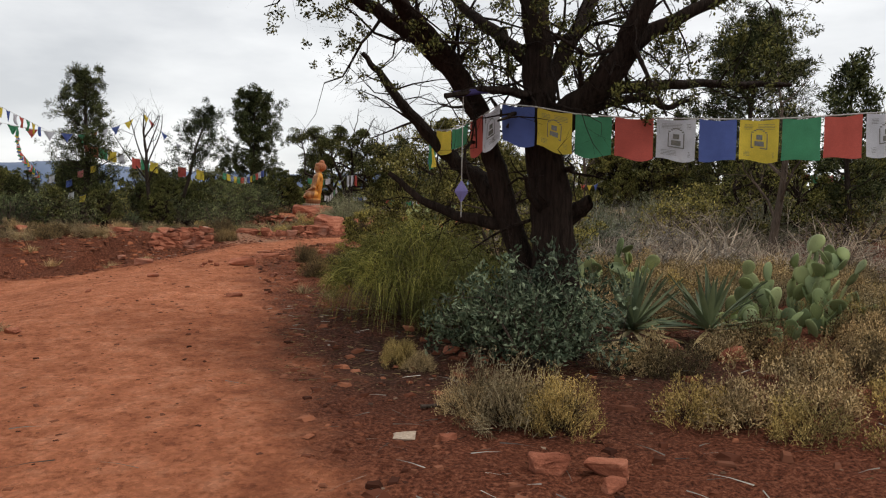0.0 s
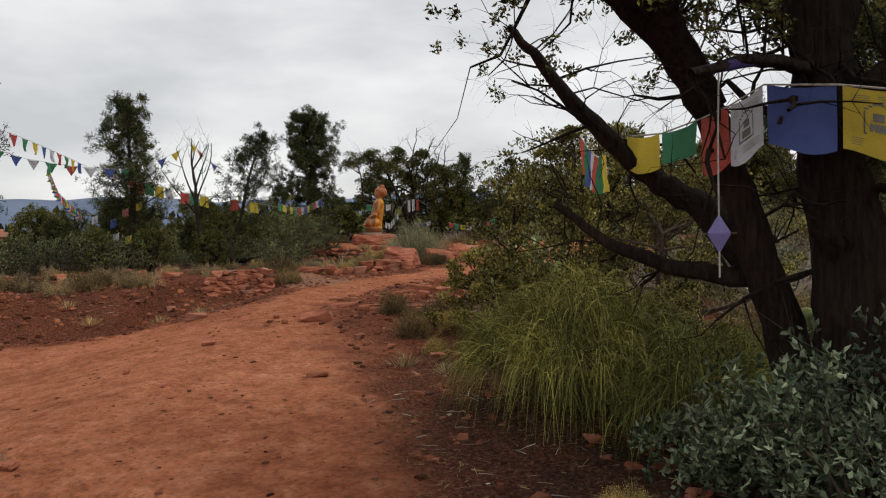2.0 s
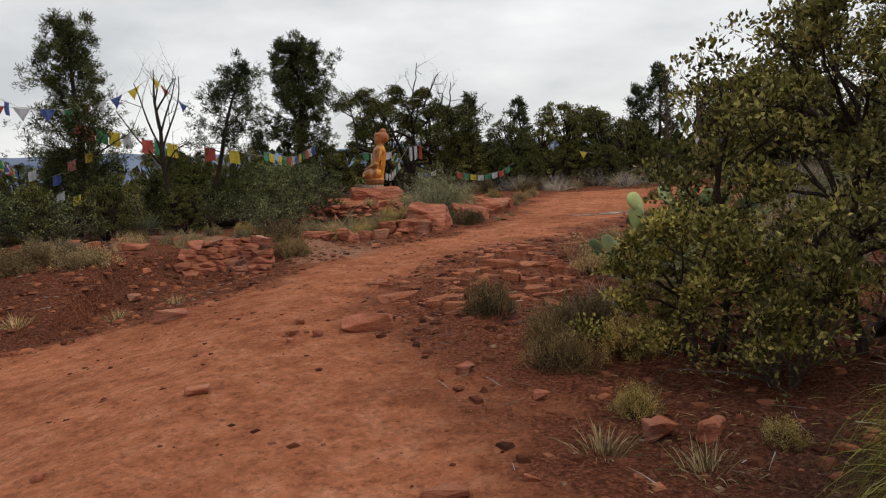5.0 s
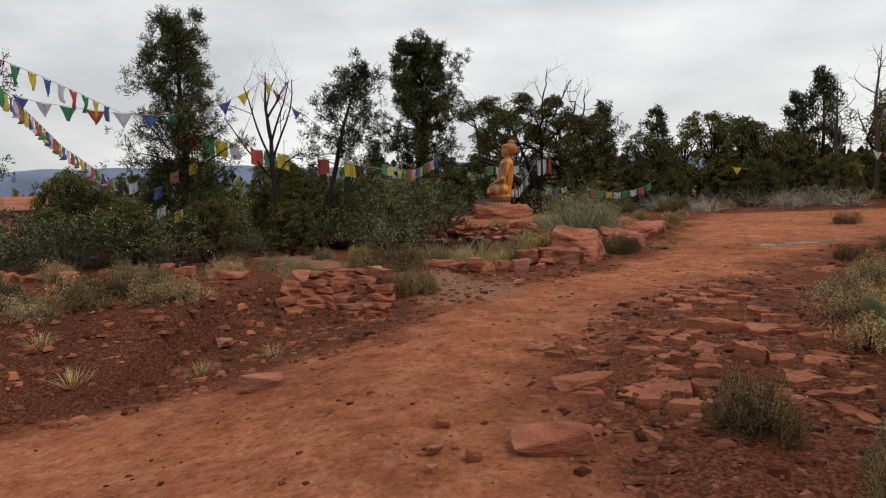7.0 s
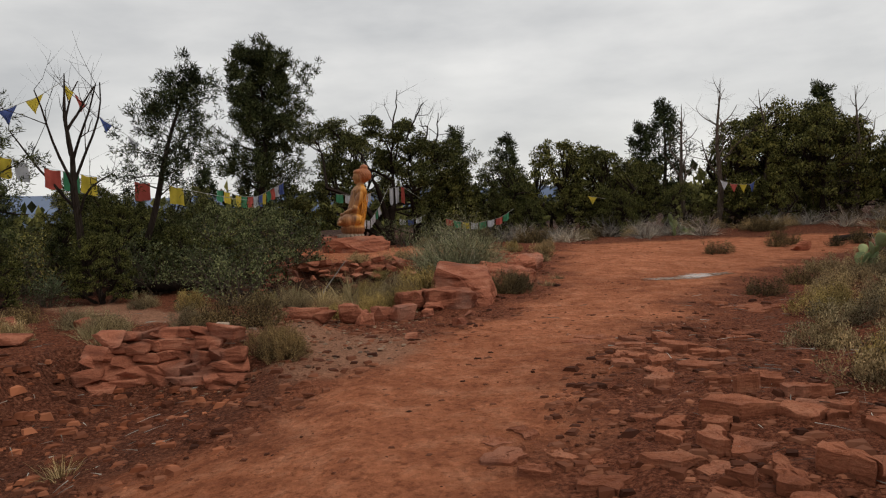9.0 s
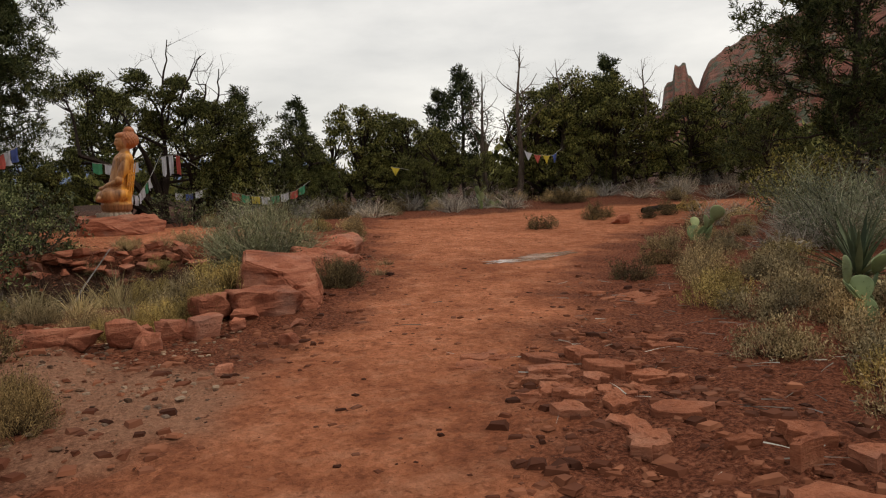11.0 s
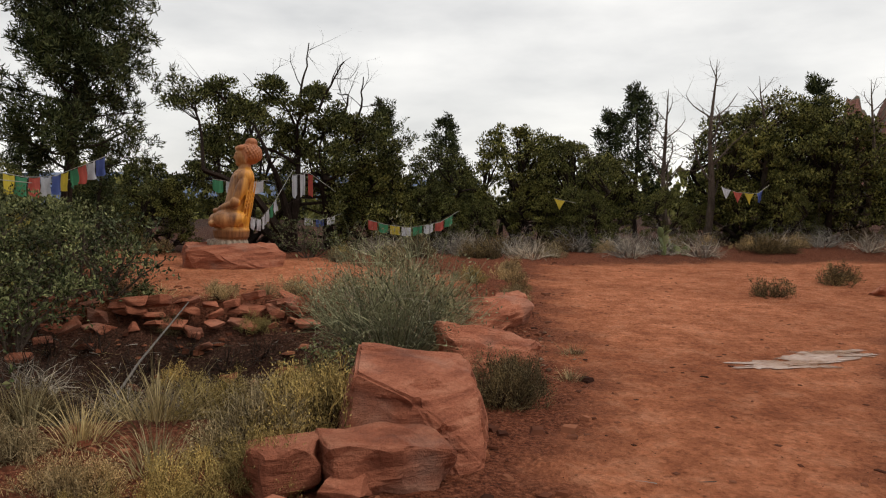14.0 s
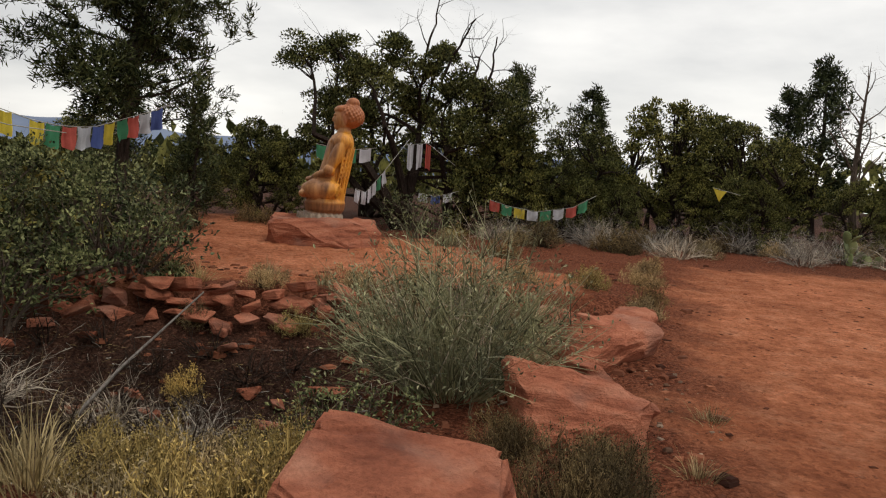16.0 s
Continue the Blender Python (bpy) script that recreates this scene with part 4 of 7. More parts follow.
def mound_shrub(rng, r, h, heads=230, sprigs=5, leaf=0.017, sprig=0.07, lobes=7):
    """A low dome of several lobes: bare twigs inside, feathery tips outside."""
    wood, tips = Sheaf(), Sheaf()
    la = rng.random(lobes) * 2 * np.pi
    lq = np.sqrt(rng.random(lobes)) * 0.58 * r
    LC = np.stack([np.cos(la) * lq, np.sin(la) * lq, np.zeros(lobes)], -1)
    LR = r * (0.34 + 0.26 * rng.random(lobes))
    LH = h * (0.45 + 0.65 * rng.random(lobes))
    k = rng.integers(0, lobes, heads)
    d = sphere_dirs(rng, heads)
    d[:, 2] = np.abs(d[:, 2])
    P = LC[k] + d * np.stack([LR[k], LR[k], LH[k]], -1) * (0.72 + 0.3 * rng.random((heads, 1)))
    base = LC[k] * 0.45 + np.array([0, 0, -0.02])
    wood.blades(base, P - base, np.linalg.norm(P - base, axis=1), 0.006, rng, 0.0, 2)
    n = heads * sprigs
    C = np.repeat(P, sprigs, 0) + rng.normal(size=(n, 3)) * 0.014
    D = unit(np.repeat(d, sprigs, 0) * 0.55 + np.array([0, 0, 0.6]) + rng.normal(size=(n, 3)) * 0.42)
    L = sprig * (0.55 + 0.8 * rng.random(n))
    tips.blades(C - D * L[:, None] * 0.4, D, L, 0.0045, rng, 0.08, 1)
    m = n * 3
    C2 = np.repeat(C + D * L[:, None] * 0.45, 3, 0) + rng.normal(size=(m, 3)) * 0.012
    tips.leaves(C2, np.repeat(D, 3, 0) + rng.normal(size=(m, 3)) * 0.7, leaf * (0.7 + 0.7 * rng.random(m)), leaf * 0.5, rng)
    return wood, tips


def leafy_shrub(rng, r, h, stems=16, leaf=0.03, leaf_w=0.014, per=9, depth=2, fork=3, wild=0.9, tuft_r=0.05):
    """Woody stems that fork into leafy twigs."""
    wood, lf, tips = Sheaf(), Sheaf(), []
    for s in range(stems):
        a = s / stems * 2 * np.pi + rng.random() * 0.5
        q = 0.25 + 0.75 * rng.random()
        way = (np.cos(a) * q * r / h * wild * 1.2, np.sin(a) * q * r / h * wild * 1.2, 1.0)
        ln = math.hypot(r * q * wild, h) * (0.62 + 0.22 * rng.random()) * (1.0 if depth < 3 else 0.8)
        limb_tree(rng, wood, tips, (np.cos(a) * 0.08 * r, np.sin(a) * 0.08 * r, -0.03), way, ln, 0.013 * h + 0.004, depth, 0.2, 0.03, fork, 5, 2)
    C = np.array([p for p, _, _ in tips])
    W = np.array([d for _, d, _ in tips])
    keep = (C[:, 2] > 0.1 * h) & ((C[:, 0] / (1.2 * r)) ** 2 + (C[:, 1] / (1.2 * r)) ** 2 + (C[:, 2] / (1.15 * h)) ** 2 < 1)
    foliage_tuft(lf, rng, C[keep], W[keep], tuft_r, per, leaf, leaf_w)
    return wood, lf


def ephedra_bush(rng, r, h, n=3600):
    """Jointed green stems in mops that pour outwards and down over a woody frame."""
    wood, sh = Sheaf(), Sheaf()
    heads = max(30, n // 40)
    a = rng.random(heads) * 2 * np.pi
    q = rng.random(heads) ** 0.6
    H = np.stack([np.cos(a) * q * r * 0.85, np.sin(a) * q * r * 0.85, h * (0.25 + 0.6 * (1 - 0.75 * q ** 2) * (0.35 + 0.65 * rng.random(heads)))], -1)
    W = np.stack([np.cos(a) * (0.15 + 0.8 * q), np.sin(a) * (0.15 + 0.8 * q), 0.55 + 0.4 * rng.random(heads)], -1)
    for k in range(heads):
        P = wander(rng, (H[k][0] * 0.15, H[k][1] * 0.15, 0.0), H[k], np.linalg.norm(H[k]), 4, 0.12)
        P[-1] = H[k]
        wood.tube(P, np.linspace(0.010, 0.003, 5), 4)
    i = np.repeat(np.arange(heads), 40)
    m = len(i)
    D = unit(W[i] + rng.normal(size=(m, 3)) * 0.55)
    C = H[i] + rng.normal(size=(m, 3)) * 0.05
    L = h * (0.12 + 0.24 * rng.random(m))
    sh.blades(C, D, L, 0.0058, rng, 0.4 + 1.9 * rng.random(m) ** 1.5, 5)
    return wood, sh


def grass_tuft(rng, r, h, n=160, mat_w=0.005):
    sh = Sheaf()
    a = rng.random(n) * 2 * np.pi
    q = rng.random(n)
    C = np.stack([np.cos(a) * q * r * 0.4, np.sin(a) * q * r * 0.4, np.full(n, -0.01)], -1)
    D = unit(np.stack([np.cos(a) * q, np.sin(a) * q, np.full(n, 1.3)], -1) + rng.normal(size=(n, 3)) * 0.2)
    sh.blades(C, D, h * (0.6 + 0.6 * rng.random(n)), mat_w, rng, 0.2 + 0.5 * rng.random(n), 4)
    return sh


rng = np.random.default_rng(31)
SHRUBS = {}


def shrub_kind(key, name, label, category, group, bits):
    SHRUBS[key] = [name, label, category, group, bits, None]


def shrub(key, x, y, s=1.0, rz=0.0, sz=None, z=None):
    rec = SHRUBS[key]
    m = on(x, y, 0.01, rz, s, sz) if z is None else Matrix.LocRotScale((x, y, z), Euler((0, 0, radians(rz))), (s, s, sz or s))
    if rec[5] is None:
        rec[5] = stand(rec[0], m, rec[1], rec[2], rec[3], rec[4])
        return rec[5]
    first = rec[5].scale
    return copy_thing(rec[5], m @ Matrix.Diagonal((1 / first[0], 1 / first[1], 1 / first[2], 1)))


def mound_kind(key, name, label, group, size, mat):
    w, f = mound_shrub(rng, *size)
    shrub_kind(key, name, label, "shrub", group, [("stem", w, DARK_TWIG), ("foliage", f, mat)])


for k in range(3):
    mound_kind("tan%d" % k, "snakeweed", "dry tan snakeweed clump on red earth", "dry clumps", (0.35, 0.25, 150, 5, 0.02, 0.08), TAN_TUFT)
for k in range(2):
    mound_kind("yel%d" % k, "rabbitbrush", "yellow-green rabbitbrush clump with seed heads", "rabbitbrush", (0.37, 0.28, 150, 5, 0.02, 0.08), YELLOW_TUFT)
for k in range(2):
    mound_kind("brn%d" % k, "brown_bush", "rounded brown half-dry desert bush", "brown bushes", (0.38, 0.29, 150, 5, 0.02, 0.08), BROWN_TUFT)
for k in range(2):
    shrub_kind("gry%d" % k, "grey_brush", "tangled leafless grey desert brush", "shrub", "grey brush", [("foliage", twig_shrub(rng, 0.6, 0.5, 42, 2, 4, 0.008), GREY_BRUSH)])
for k in range(2):
    w, f = leafy_shrub(rng, 0.8, 0.9, 14, 0.05, 0.026, 4)
    shrub_kind("gre%d" % k, "manzanita", "grey-green leafy manzanita bush", "shrub", "leafy bushes", [("stem", w, TWIG), ("foliage", f, MANZANITA_LEAF)])
for k in range(2):
    w, f = leafy_shrub(rng, 0.8, 0.95, 14, 0.05, 0.028, 4)
    shrub_kind("oak%d" % k, "scrub_oak", "yellowing green scrub oak bush", "shrub", "scrub oaks", [("stem", w, TWIG), ("foliage", f, OAK_LEAF)])
shrub_kind("sage", "chamisa_bush", "silvery grey-green bush of fine stiff stems", "shrub", "", [("foliage", tuft_shrub(rng, 0.7, 0.9, 620, 1, 0.007, 0.72, 4, 0.03, 0.05), SAGE), ("stem", twig_shrub(rng, 0.7, 0.95, 26, 2, 3, 0.007), GREY_BRUSH)])
shrub_kind("pitb", "dead_brush", "tangle of dark dead brush twigs", "shrub", "dead brush", [("foliage", twig_shrub(rng, 0.55, 0.45, 22, 2, 3, 0.010), DARK_TWIG)])
shrub_kind("sags", "chamisa_bush", "silvery grey-green bush of stiff stems", "shrub", "grey bushes", [("foliage", tuft_shrub(rng, 0.7, 0.9, 240, 1, 0.010, 0.72, 3, 0.045, 0.05), SAGE), ("stem", twig_shrub(rng, 0.7, 0.95, 18, 2, 3, 0.008), GREY_BRUSH)])
shrub_kind("gras", "bunchgrass", "straw-coloured dry bunchgrass on earth", "grass", "grass tufts", [("foliage", grass_tuft(rng, 0.3, 0.42), STRAW)])
mound_kind("ftan", "snakeweed", "fluffy tan snakeweed mound of fine dry stems", "dry clumps", (0.35, 0.27, 330, 6, 0.012, 0.08, 9), TAN_TUFT)
mound_kind("fyel", "rabbitbrush", "fluffy yellow-tipped rabbitbrush mound beside rocks", "rabbitbrush", (0.37, 0.30, 340, 6, 0.012, 0.08, 9), YELLOW_TUFT)
mound_kind("fbrn", "brown_bush", "rounded dark brown half-dry bush of fine twigs", "brown bushes", (0.37, 0.32, 330, 6, 0.012, 0.10, 8), BROWN_TUFT)
shrub_kind("dgra", "bunchgrass", "short dull grass tuft by the path", "grass", "grass tufts", [("foliage", grass_tuft(rng, 0.2, 0.2, 120), TAN_TUFT)])

# big bushes by the old juniper
w, f = leafy_shrub(rng, 0.75, 0.85, 26, 0.046, 0.022, 8)
stand("barberry_bush", on(0.75, 5.75, 0.02), "blue-green spiny-leaved barberry bush under the juniper", "shrub", "", [("stem", w, TWIG), ("foliage", f, GREY_LEAF)])
w, f = leafy_shrub(rng, 0.6, 0.6, 20, 0.046, 0.022, 8)
stand("barberry_bush", on(0.35, 6.15, 0.02), "low blue-green barberry beside the larger bush", "shrub", "", [("stem", w, TWIG), ("foliage", f, GREY_LEAF)])
w, f = ephedra_bush(rng, 0.95, 1.1, 9000)
stand("ephedra_bush", on(-0.25, 7.75, 0.02), "bright green ephedra bush of drooping jointed stems", "shrub", "", [("stem", w, TWIG), ("foliage", f, EPHEDRA)])
w, f = ephedra_bush(rng, 0.7, 0.85, 4500)
stand("ephedra_bush", on(0.35, 7.2, 0.02), "lower green ephedra bush against the juniper", "shrub", "", [("stem", w, TWIG), ("foliage", f, EPHEDRA)])
w, f = clump_crown(rng, dome_lobes(rng, 70, 1.35, 1.25, 0.12, 2.15, 0.31, 0.5), 7, 64, 0.040, 0.025, 0.7, 0.04, 6, 0.3)
d = twig_shrub(rng, 0.9, 2.0, 5, 3, 3, 0.014)
stand("scrub_oak", on(0.2, 10.75, 0.02), "large scrub oak with yellowing leaves and bare twigs", "shrub", "", [("stem", w, DARK_TWIG), ("foliage", f, OAK_LEAF), ("bare_twig", d, TWIG)])
w, f = clump_crown(rng, dome_lobes(rng, 28, 0.7, 0.7, 0.08, 0.85, 0.21), 5, 60, 0.034, 0.021, 0.7, 0.025, 6)
stand("scrub_oak", on(-0.85, 10.45, 0.02), "low olive-green scrub oak at the path's edge", "shrub", "", [("stem", w, DARK_TWIG), ("foliage", f, OAK_LEAF)])
w, f = clump_crown(rng, dome_lobes(rng, 28, 1.15, 1.1, 0.4, 1.75, 0.32), 5, 60, 0.036, 0.021, 0.7, 0.04, 6, 0.2)
stand("scrub_oak", on(0.9, 10.2, 0.02), "dark green scrub oak behind the ephedra", "shrub", "", [("stem", w, TWIG), ("foliage", f, OAK_LEAF)])
w, f = clump_crown(rng, dome_lobes(rng, 34, 1.3, 1.2, 0.2, 1.15, 0.30), 6, 60, 0.036, 0.021, 0.7, 0.03, 6, 0.15)
stand("manzanita", on(-6.3, 22.7, 0.02), "wide grey-green manzanita above the dry pit", "shrub", "", [("stem", w, TWIG), ("foliage", f, MANZANITA_LEAF)])
shrub("sage", -2.76, 21.55, 1.08, 0, 1.25)

PLACED = (
    # round the old juniper
    ("tan0", 0.50, 4.55, 1.35, 10), ("yel0", 0.68, 4.4, 0.95, 70), ("tan1", 0.28, 4.7, 1.0, 40), ("yel1", -0.32, 5.85, 0.75, 20), ("tan2", -0.15, 5.7, 0.6, 90), ("yel0", 1.55, 4.6, 0.9, 120),
    ("tan1", 1.85, 4.5, 1.1, 200), ("tan2", 2.3, 4.7, 1.1, 10), ("yel1", 2.1, 4.2, 0.8, 310), ("tan0", 1.5, 5.75, 1.05, 150), ("brn0", 1.75, 5.65, 0.9, 20), ("tan1", 2.3, 6.1, 1.0, 80),
    ("brn1", 2.6, 6.3, 1.1, 140), ("tan2", 2.7, 5.2, 1.1, 210), ("yel1", 2.9, 4.6, 1.1, 30), ("brn0", 3.2, 5.6, 1.2, 70), ("tan0", 2.2, 7.6, 1.2, 200), ("tan1", 3.0, 8.3, 1.3, 20),
    ("tan2", 3.8, 9.0, 1.3, 60), ("tan0", 2.7, 9.4, 1.3, 100), ("brn1", 1.9, 8.8, 1.1, 10), ("tan1", 4.6, 9.9, 1.3, 0), ("tan2", 4.4, 7.4, 1.2, 40), ("gry0", 3.6, 11.4, 1.9, 0),
    ("gry1", 4.9, 11.6, 1.9, 80), ("gry0", 2.6, 11.9, 1.6, 200), ("gry1", 6.2, 11.3, 1.7, 10), ("tan0", 1.8, 10.6, 1.2, 30), ("tan1", 5.4, 8.6, 1.3, 70), ("tan2", 6.0, 9.8, 1.2, 10),
    ("tan0", 1.35, 7.4, 1.1, 20), ("tan2", 1.6, 8.1, 1.2, 70), ("tan1", 2.3, 8.4, 1.3, 10), ("tan0", 2.9, 7.7, 1.2, 90), ("tan2", 3.3, 8.8, 1.35, 40), ("tan1", 3.9, 9.6, 1.35, 0), ("tan0", 4.9, 9.2, 1.3, 20), ("tan1", 2.2, 10.2, 1.3, 60),
    ("tan2", 3.0, 10.2, 1.4, 30), ("tan0", 3.7, 10.4, 1.3, 200), ("tan1", 4.7, 10.6, 1.4, 120), ("tan2", 5.6, 10.4, 1.3, 60), ("tan0", 3.7, 6.6, 1.2, 10), ("tan1", 3.4, 6.0, 1.0, 30), ("brn0", 3.9, 6.9, 1.2, 0), ("brn1", 1.25, 8.6, 1.1, 50),
    ("gry0", 3.0, 11.2, 1.5, 40), ("gry1", 4.2, 11.9, 1.7, 0), ("gry0", 5.4, 11.9, 1.7, 90), ("gry1", 2.1, 11.6, 1.5, 10), ("gry0", 4.8, 13.2, 2.6, 30), ("gry1", 3.4, 13.4, 2.6, 70), ("gry1", 6.4, 12.6, 2.5, 50), ("sags", 2.4, 12.8, 1.3, 0), ("tan2", 1.2, 9.6, 1.2, 0), ("brn0", 2.75, 5.75, 1.0, 0), ("tan0", 3.3, 4.6, 1.1, 10), ("tan1", 3.7, 5.3, 1.1, 0), ("yel1", 2.5, 3.9, 0.8, 60),
    # by the path's right edge
    ("brn1", -1.75, 10.35, 0.95, 0), ("yel0", -1.45, 9.65, 0.62, 50), ("dgra", -1.7, 9.2, 1.2, 0), ("dgra", -1.3, 9.0, 1.2, 60), ("dgra", -0.7, 8.2, 1.0, 10), ("brn0", -1.7, 10.9, 0.9, 70),
    ("tan2", -1.55, 11.3, 0.9, 10), ("yel1", -0.9, 9.2, 0.5, 30), ("brn1", -2.05, 11.75, 1.05, 100), ("brn0", -1.45, 11.0, 1.2, 10), ("yel1", -1.25, 10.6, 1.0, 0), ("gry1", -1.25, 11.7, 0.75, 0),
    ("brn0", -0.75, 11.5, 1.2, 60), ("tan2", -0.6, 12.6, 1.25, 20), ("tan0", -1.0, 13.4, 1.1, 0), ("tan1", -0.45, 13.6, 1.3, 80), ("tan2", -0.8, 14.4, 1.2, 30), ("yel0", -0.35, 14.8, 1.1, 10),
    ("tan0", 0.1, 14.3, 1.3, 220), ("tan1", -0.4, 15.7, 1.2, 10), ("tan2", 0.2, 15.6, 1.2, 70), ("tan0", 0.35, 16.6, 1.2, 100), ("tan1", 0.9, 16.9, 1.3, 30), ("yel1", 0.9, 17.7, 1.1, 20),
    ("tan2", 1.4, 17.2, 1.3, 10), ("tan0", 1.35, 18.6, 1.2, 60), ("tan1", 1.9, 18.3, 1.2, 200), ("brn0", 1.6, 19.6, 1.1, 20), ("tan2", 2.3, 19.7, 1.2, 80), ("tan0", 2.6, 20.8, 1.2, 150),
    ("tan1", 3.1, 20.2, 1.2, 90), ("yel0", 2.9, 19.0, 1.2, 0), ("tan2", 3.7, 21.5, 1.2, 30), ("tan0", 4.3, 21.3, 1.2, 10), ("brn1", 4.4, 22.4, 1.1, 60), ("gry0", 3.6, 19.6, 1.5, 10),
    ("gry1", 4.6, 20.4, 1.6, 100), ("gry0", 5.4, 19.4, 1.7, 30), ("gry1", 6.3, 20.6, 1.7, 0), ("sags", 4.2, 19.4, 1.1, 90), ("sags", 2.2, 14.8, 0.9, 40), ("gry0", 1.2, 13.2, 1.3, 0),
    ("gry1", 1.3, 15.0, 1.3, 60), ("tan1", 0.6, 12.2, 1.3, 30), ("oak0", 0.2, 11.9, 1.1, 20), ("oak1", -0.55, 10.0, 0.7, 70),
    ("tan0", -0.15, 15.1, 1.25, 30), ("tan2", 0.55, 15.2, 1.35, 70), ("tan1", 0.75, 16.2, 1.3, 120), ("tan0", 1.25, 16.4, 1.35, 10), ("yel0", 0.45, 17.2, 1.1, 40), ("tan2", 1.7, 17.9, 1.35, 90), ("tan1", 1.1, 18.1, 1.2, 60),
    ("tan0", 2.1, 17.3, 1.4, 150), ("brn0", 0.75, 18.9, 1.0, 0), ("tan2", 1.85, 19.1, 1.2, 200), ("tan1", 2.5, 18.7, 1.3, 20), ("tan0", 1.9, 16.3, 1.4, 80),
    # clearing's far side
    ("brn0", 2.5, 24.3, 1.15, 0), ("brn1", 4.2, 25.3, 1.3, 60), ("brn0", 4.7, 25.8, 1.1, 200), ("brn1", 6.0, 25.4, 1.2, 10), ("yel0", 7.0, 25.9, 1.3, 0), ("brn1", 5.2, 24.9, 0.9, 30),
    # left rock row
    ("yel0", -3.42, 19.3, 1.6, 10), ("tan1", -3.7, 19.2, 1.5, 100), ("yel1", -3.65, 18.75, 1.0, 80), ("tan1", -3.25, 19.55, 1.15, 20), ("yel0", -3.95, 18.55, 0.95, 200), ("gras", -3.8, 19.3, 1.15, 0), ("gras", -4.15, 19.0, 1.0, 80),
    ("gras", -3.5, 19.8, 1.0, 30), ("tan0", -4.45, 18.75, 1.0, 40), ("yel1", -4.3, 18.35, 0.7, 0), ("gras", -4.6, 19.4, 1.0, 120), ("tan2", -4.9, 19.2, 1.0, 10), ("brn0", -2.25, 19.85, 1.15, 0),
    ("brn1", -2.0, 20.15, 1.0, 90), ("brn0", -2.45, 20.5, 0.8, 40), ("tan1", -1.05, 24.1, 0.9, 0), ("brn1", -0.85, 24.6, 0.95, 20), ("yel1", -1.5, 24.6, 0.9, 70), ("tan2", -0.6, 26.0, 1.0, 0),
    ("tan0", -0.3, 27.2, 1.1, 50), ("gre0", -3.2, 20.5, 0.5, 0), ("yel0", -3.42, 19.95, 1.2, 30), ("tan1", -3.7, 20.1, 1.2, 80), ("yel1", -4.0, 20.0, 1.2, 10), ("gras", -4.3, 19.8, 1.4, 40), ("gras", -4.55, 20.1, 1.3, 0), ("gras", -4.15, 20.3, 1.3, 70), ("tan0", -3.4, 19.6, 1.2, 0), ("gras", -5.0, 19.8, 1.2, 0), ("gry0", -4.35, 21.7, 0.9, 0), ("gry1", -5.0, 21.9, 0.9, 0), ("gry0", -3.7, 21.3, 0.8, 60), ("gre1", -5.5, 23.3, 0.95, 0), ("gre0", -5.95, 22.2, 0.9, 50), ("oak0", -6.8, 23.5, 1.2, 10), ("gre1", -6.6, 24.6, 1.1, 30), ("gre0", -7.0, 25.6, 1.2, 70), ("gre1", -7.6, 26.8, 1.3, 0), ("gre0", -6.35, 23.0, 1.1, 90), ("brn1", -6.9, 28.0, 1.4, 0), ("brn0", -6.3, 29.8, 1.4, 0), ("tan0", -3.1, 23.5, 0.9, 30), ("gras", -3.9, 23.5, 0.7, 0), ("gras", -4.5, 23.9, 0.6, 60), ("tan1", -2.2, 24.6, 1.0, 10),
    ("yel0", -4.6, 22.2, 0.8, 0), ("tan0", -3.0, 28.4, 1.1, 0), ("brn0", -2.2, 27.8, 1.1, 20), ("gry0", -2.6, 23.4, 0.8, 0), ("pitb", -5.7, 22.35, 0.8, 60), ("pitb", -5.3, 22.5, 0.75, 10), ("pitb", -4.9, 22.35, 0.8, 90), ("pitb", -4.55, 22.5, 0.75, 140), ("pitb", -4.2, 22.35, 0.8, 200), ("pitb", -3.9, 22.45, 0.7, 250), ("pitb", -5.1, 22.15, 0.8, 300), ("pitb", -4.4, 22.1, 0.85, 340), ("pitb", -4.7, 21.2, 1.1, 60), ("pitb", -5.4, 21.2, 1.2, 10), ("pitb", -4.4, 20.6, 1.1, 100), ("pitb", -4.9, 20.5, 1.1, 150), ("pitb", -3.9, 21.5, 1.1, 70), ("pitb", -4.7, 21.9, 0.9, 30), ("pitb", -5.7, 20.6, 1.2, 200), ("pitb", -3.5, 20.8, 0.9, 240), ("pitb", -5.7, 21.9, 1.0, 20), ("pitb", -5.2, 20.8, 1.0, 20), ("pitb", -4.0, 20.9, 0.95, 140), ("pitb", -4.3, 21.6, 1.0, 200), ("pitb", -5.1, 21.6, 1.0, 250), ("pitb", -3.6, 21.1, 0.9, 300), ("gry1", -4.6, 20.7, 0.8, 0),
    ("gry0", -5.6, 21.6, 0.9, 300), ("dgra", -1.6, 20.4, 0.9, 0), ("dgra", -1.3, 21.2, 0.9, 40), ("yel0", -2.9, 29.6, 1.2, 0), ("gre1", -3.5, 29.8, 0.9, 0),
    ("tan0", -4.35, 23.25, 0.8, 10), ("gras", -4.95, 23.35, 0.7, 40), ("tan2", -3.65, 23.4, 0.9, 80), ("brn0", -5.35, 23.7, 0.9, 20), ("yel0", -3.95, 22.75, 0.75, 60), ("brn1", -4.75, 22.75, 0.7, 120),
    # dry wall and bank
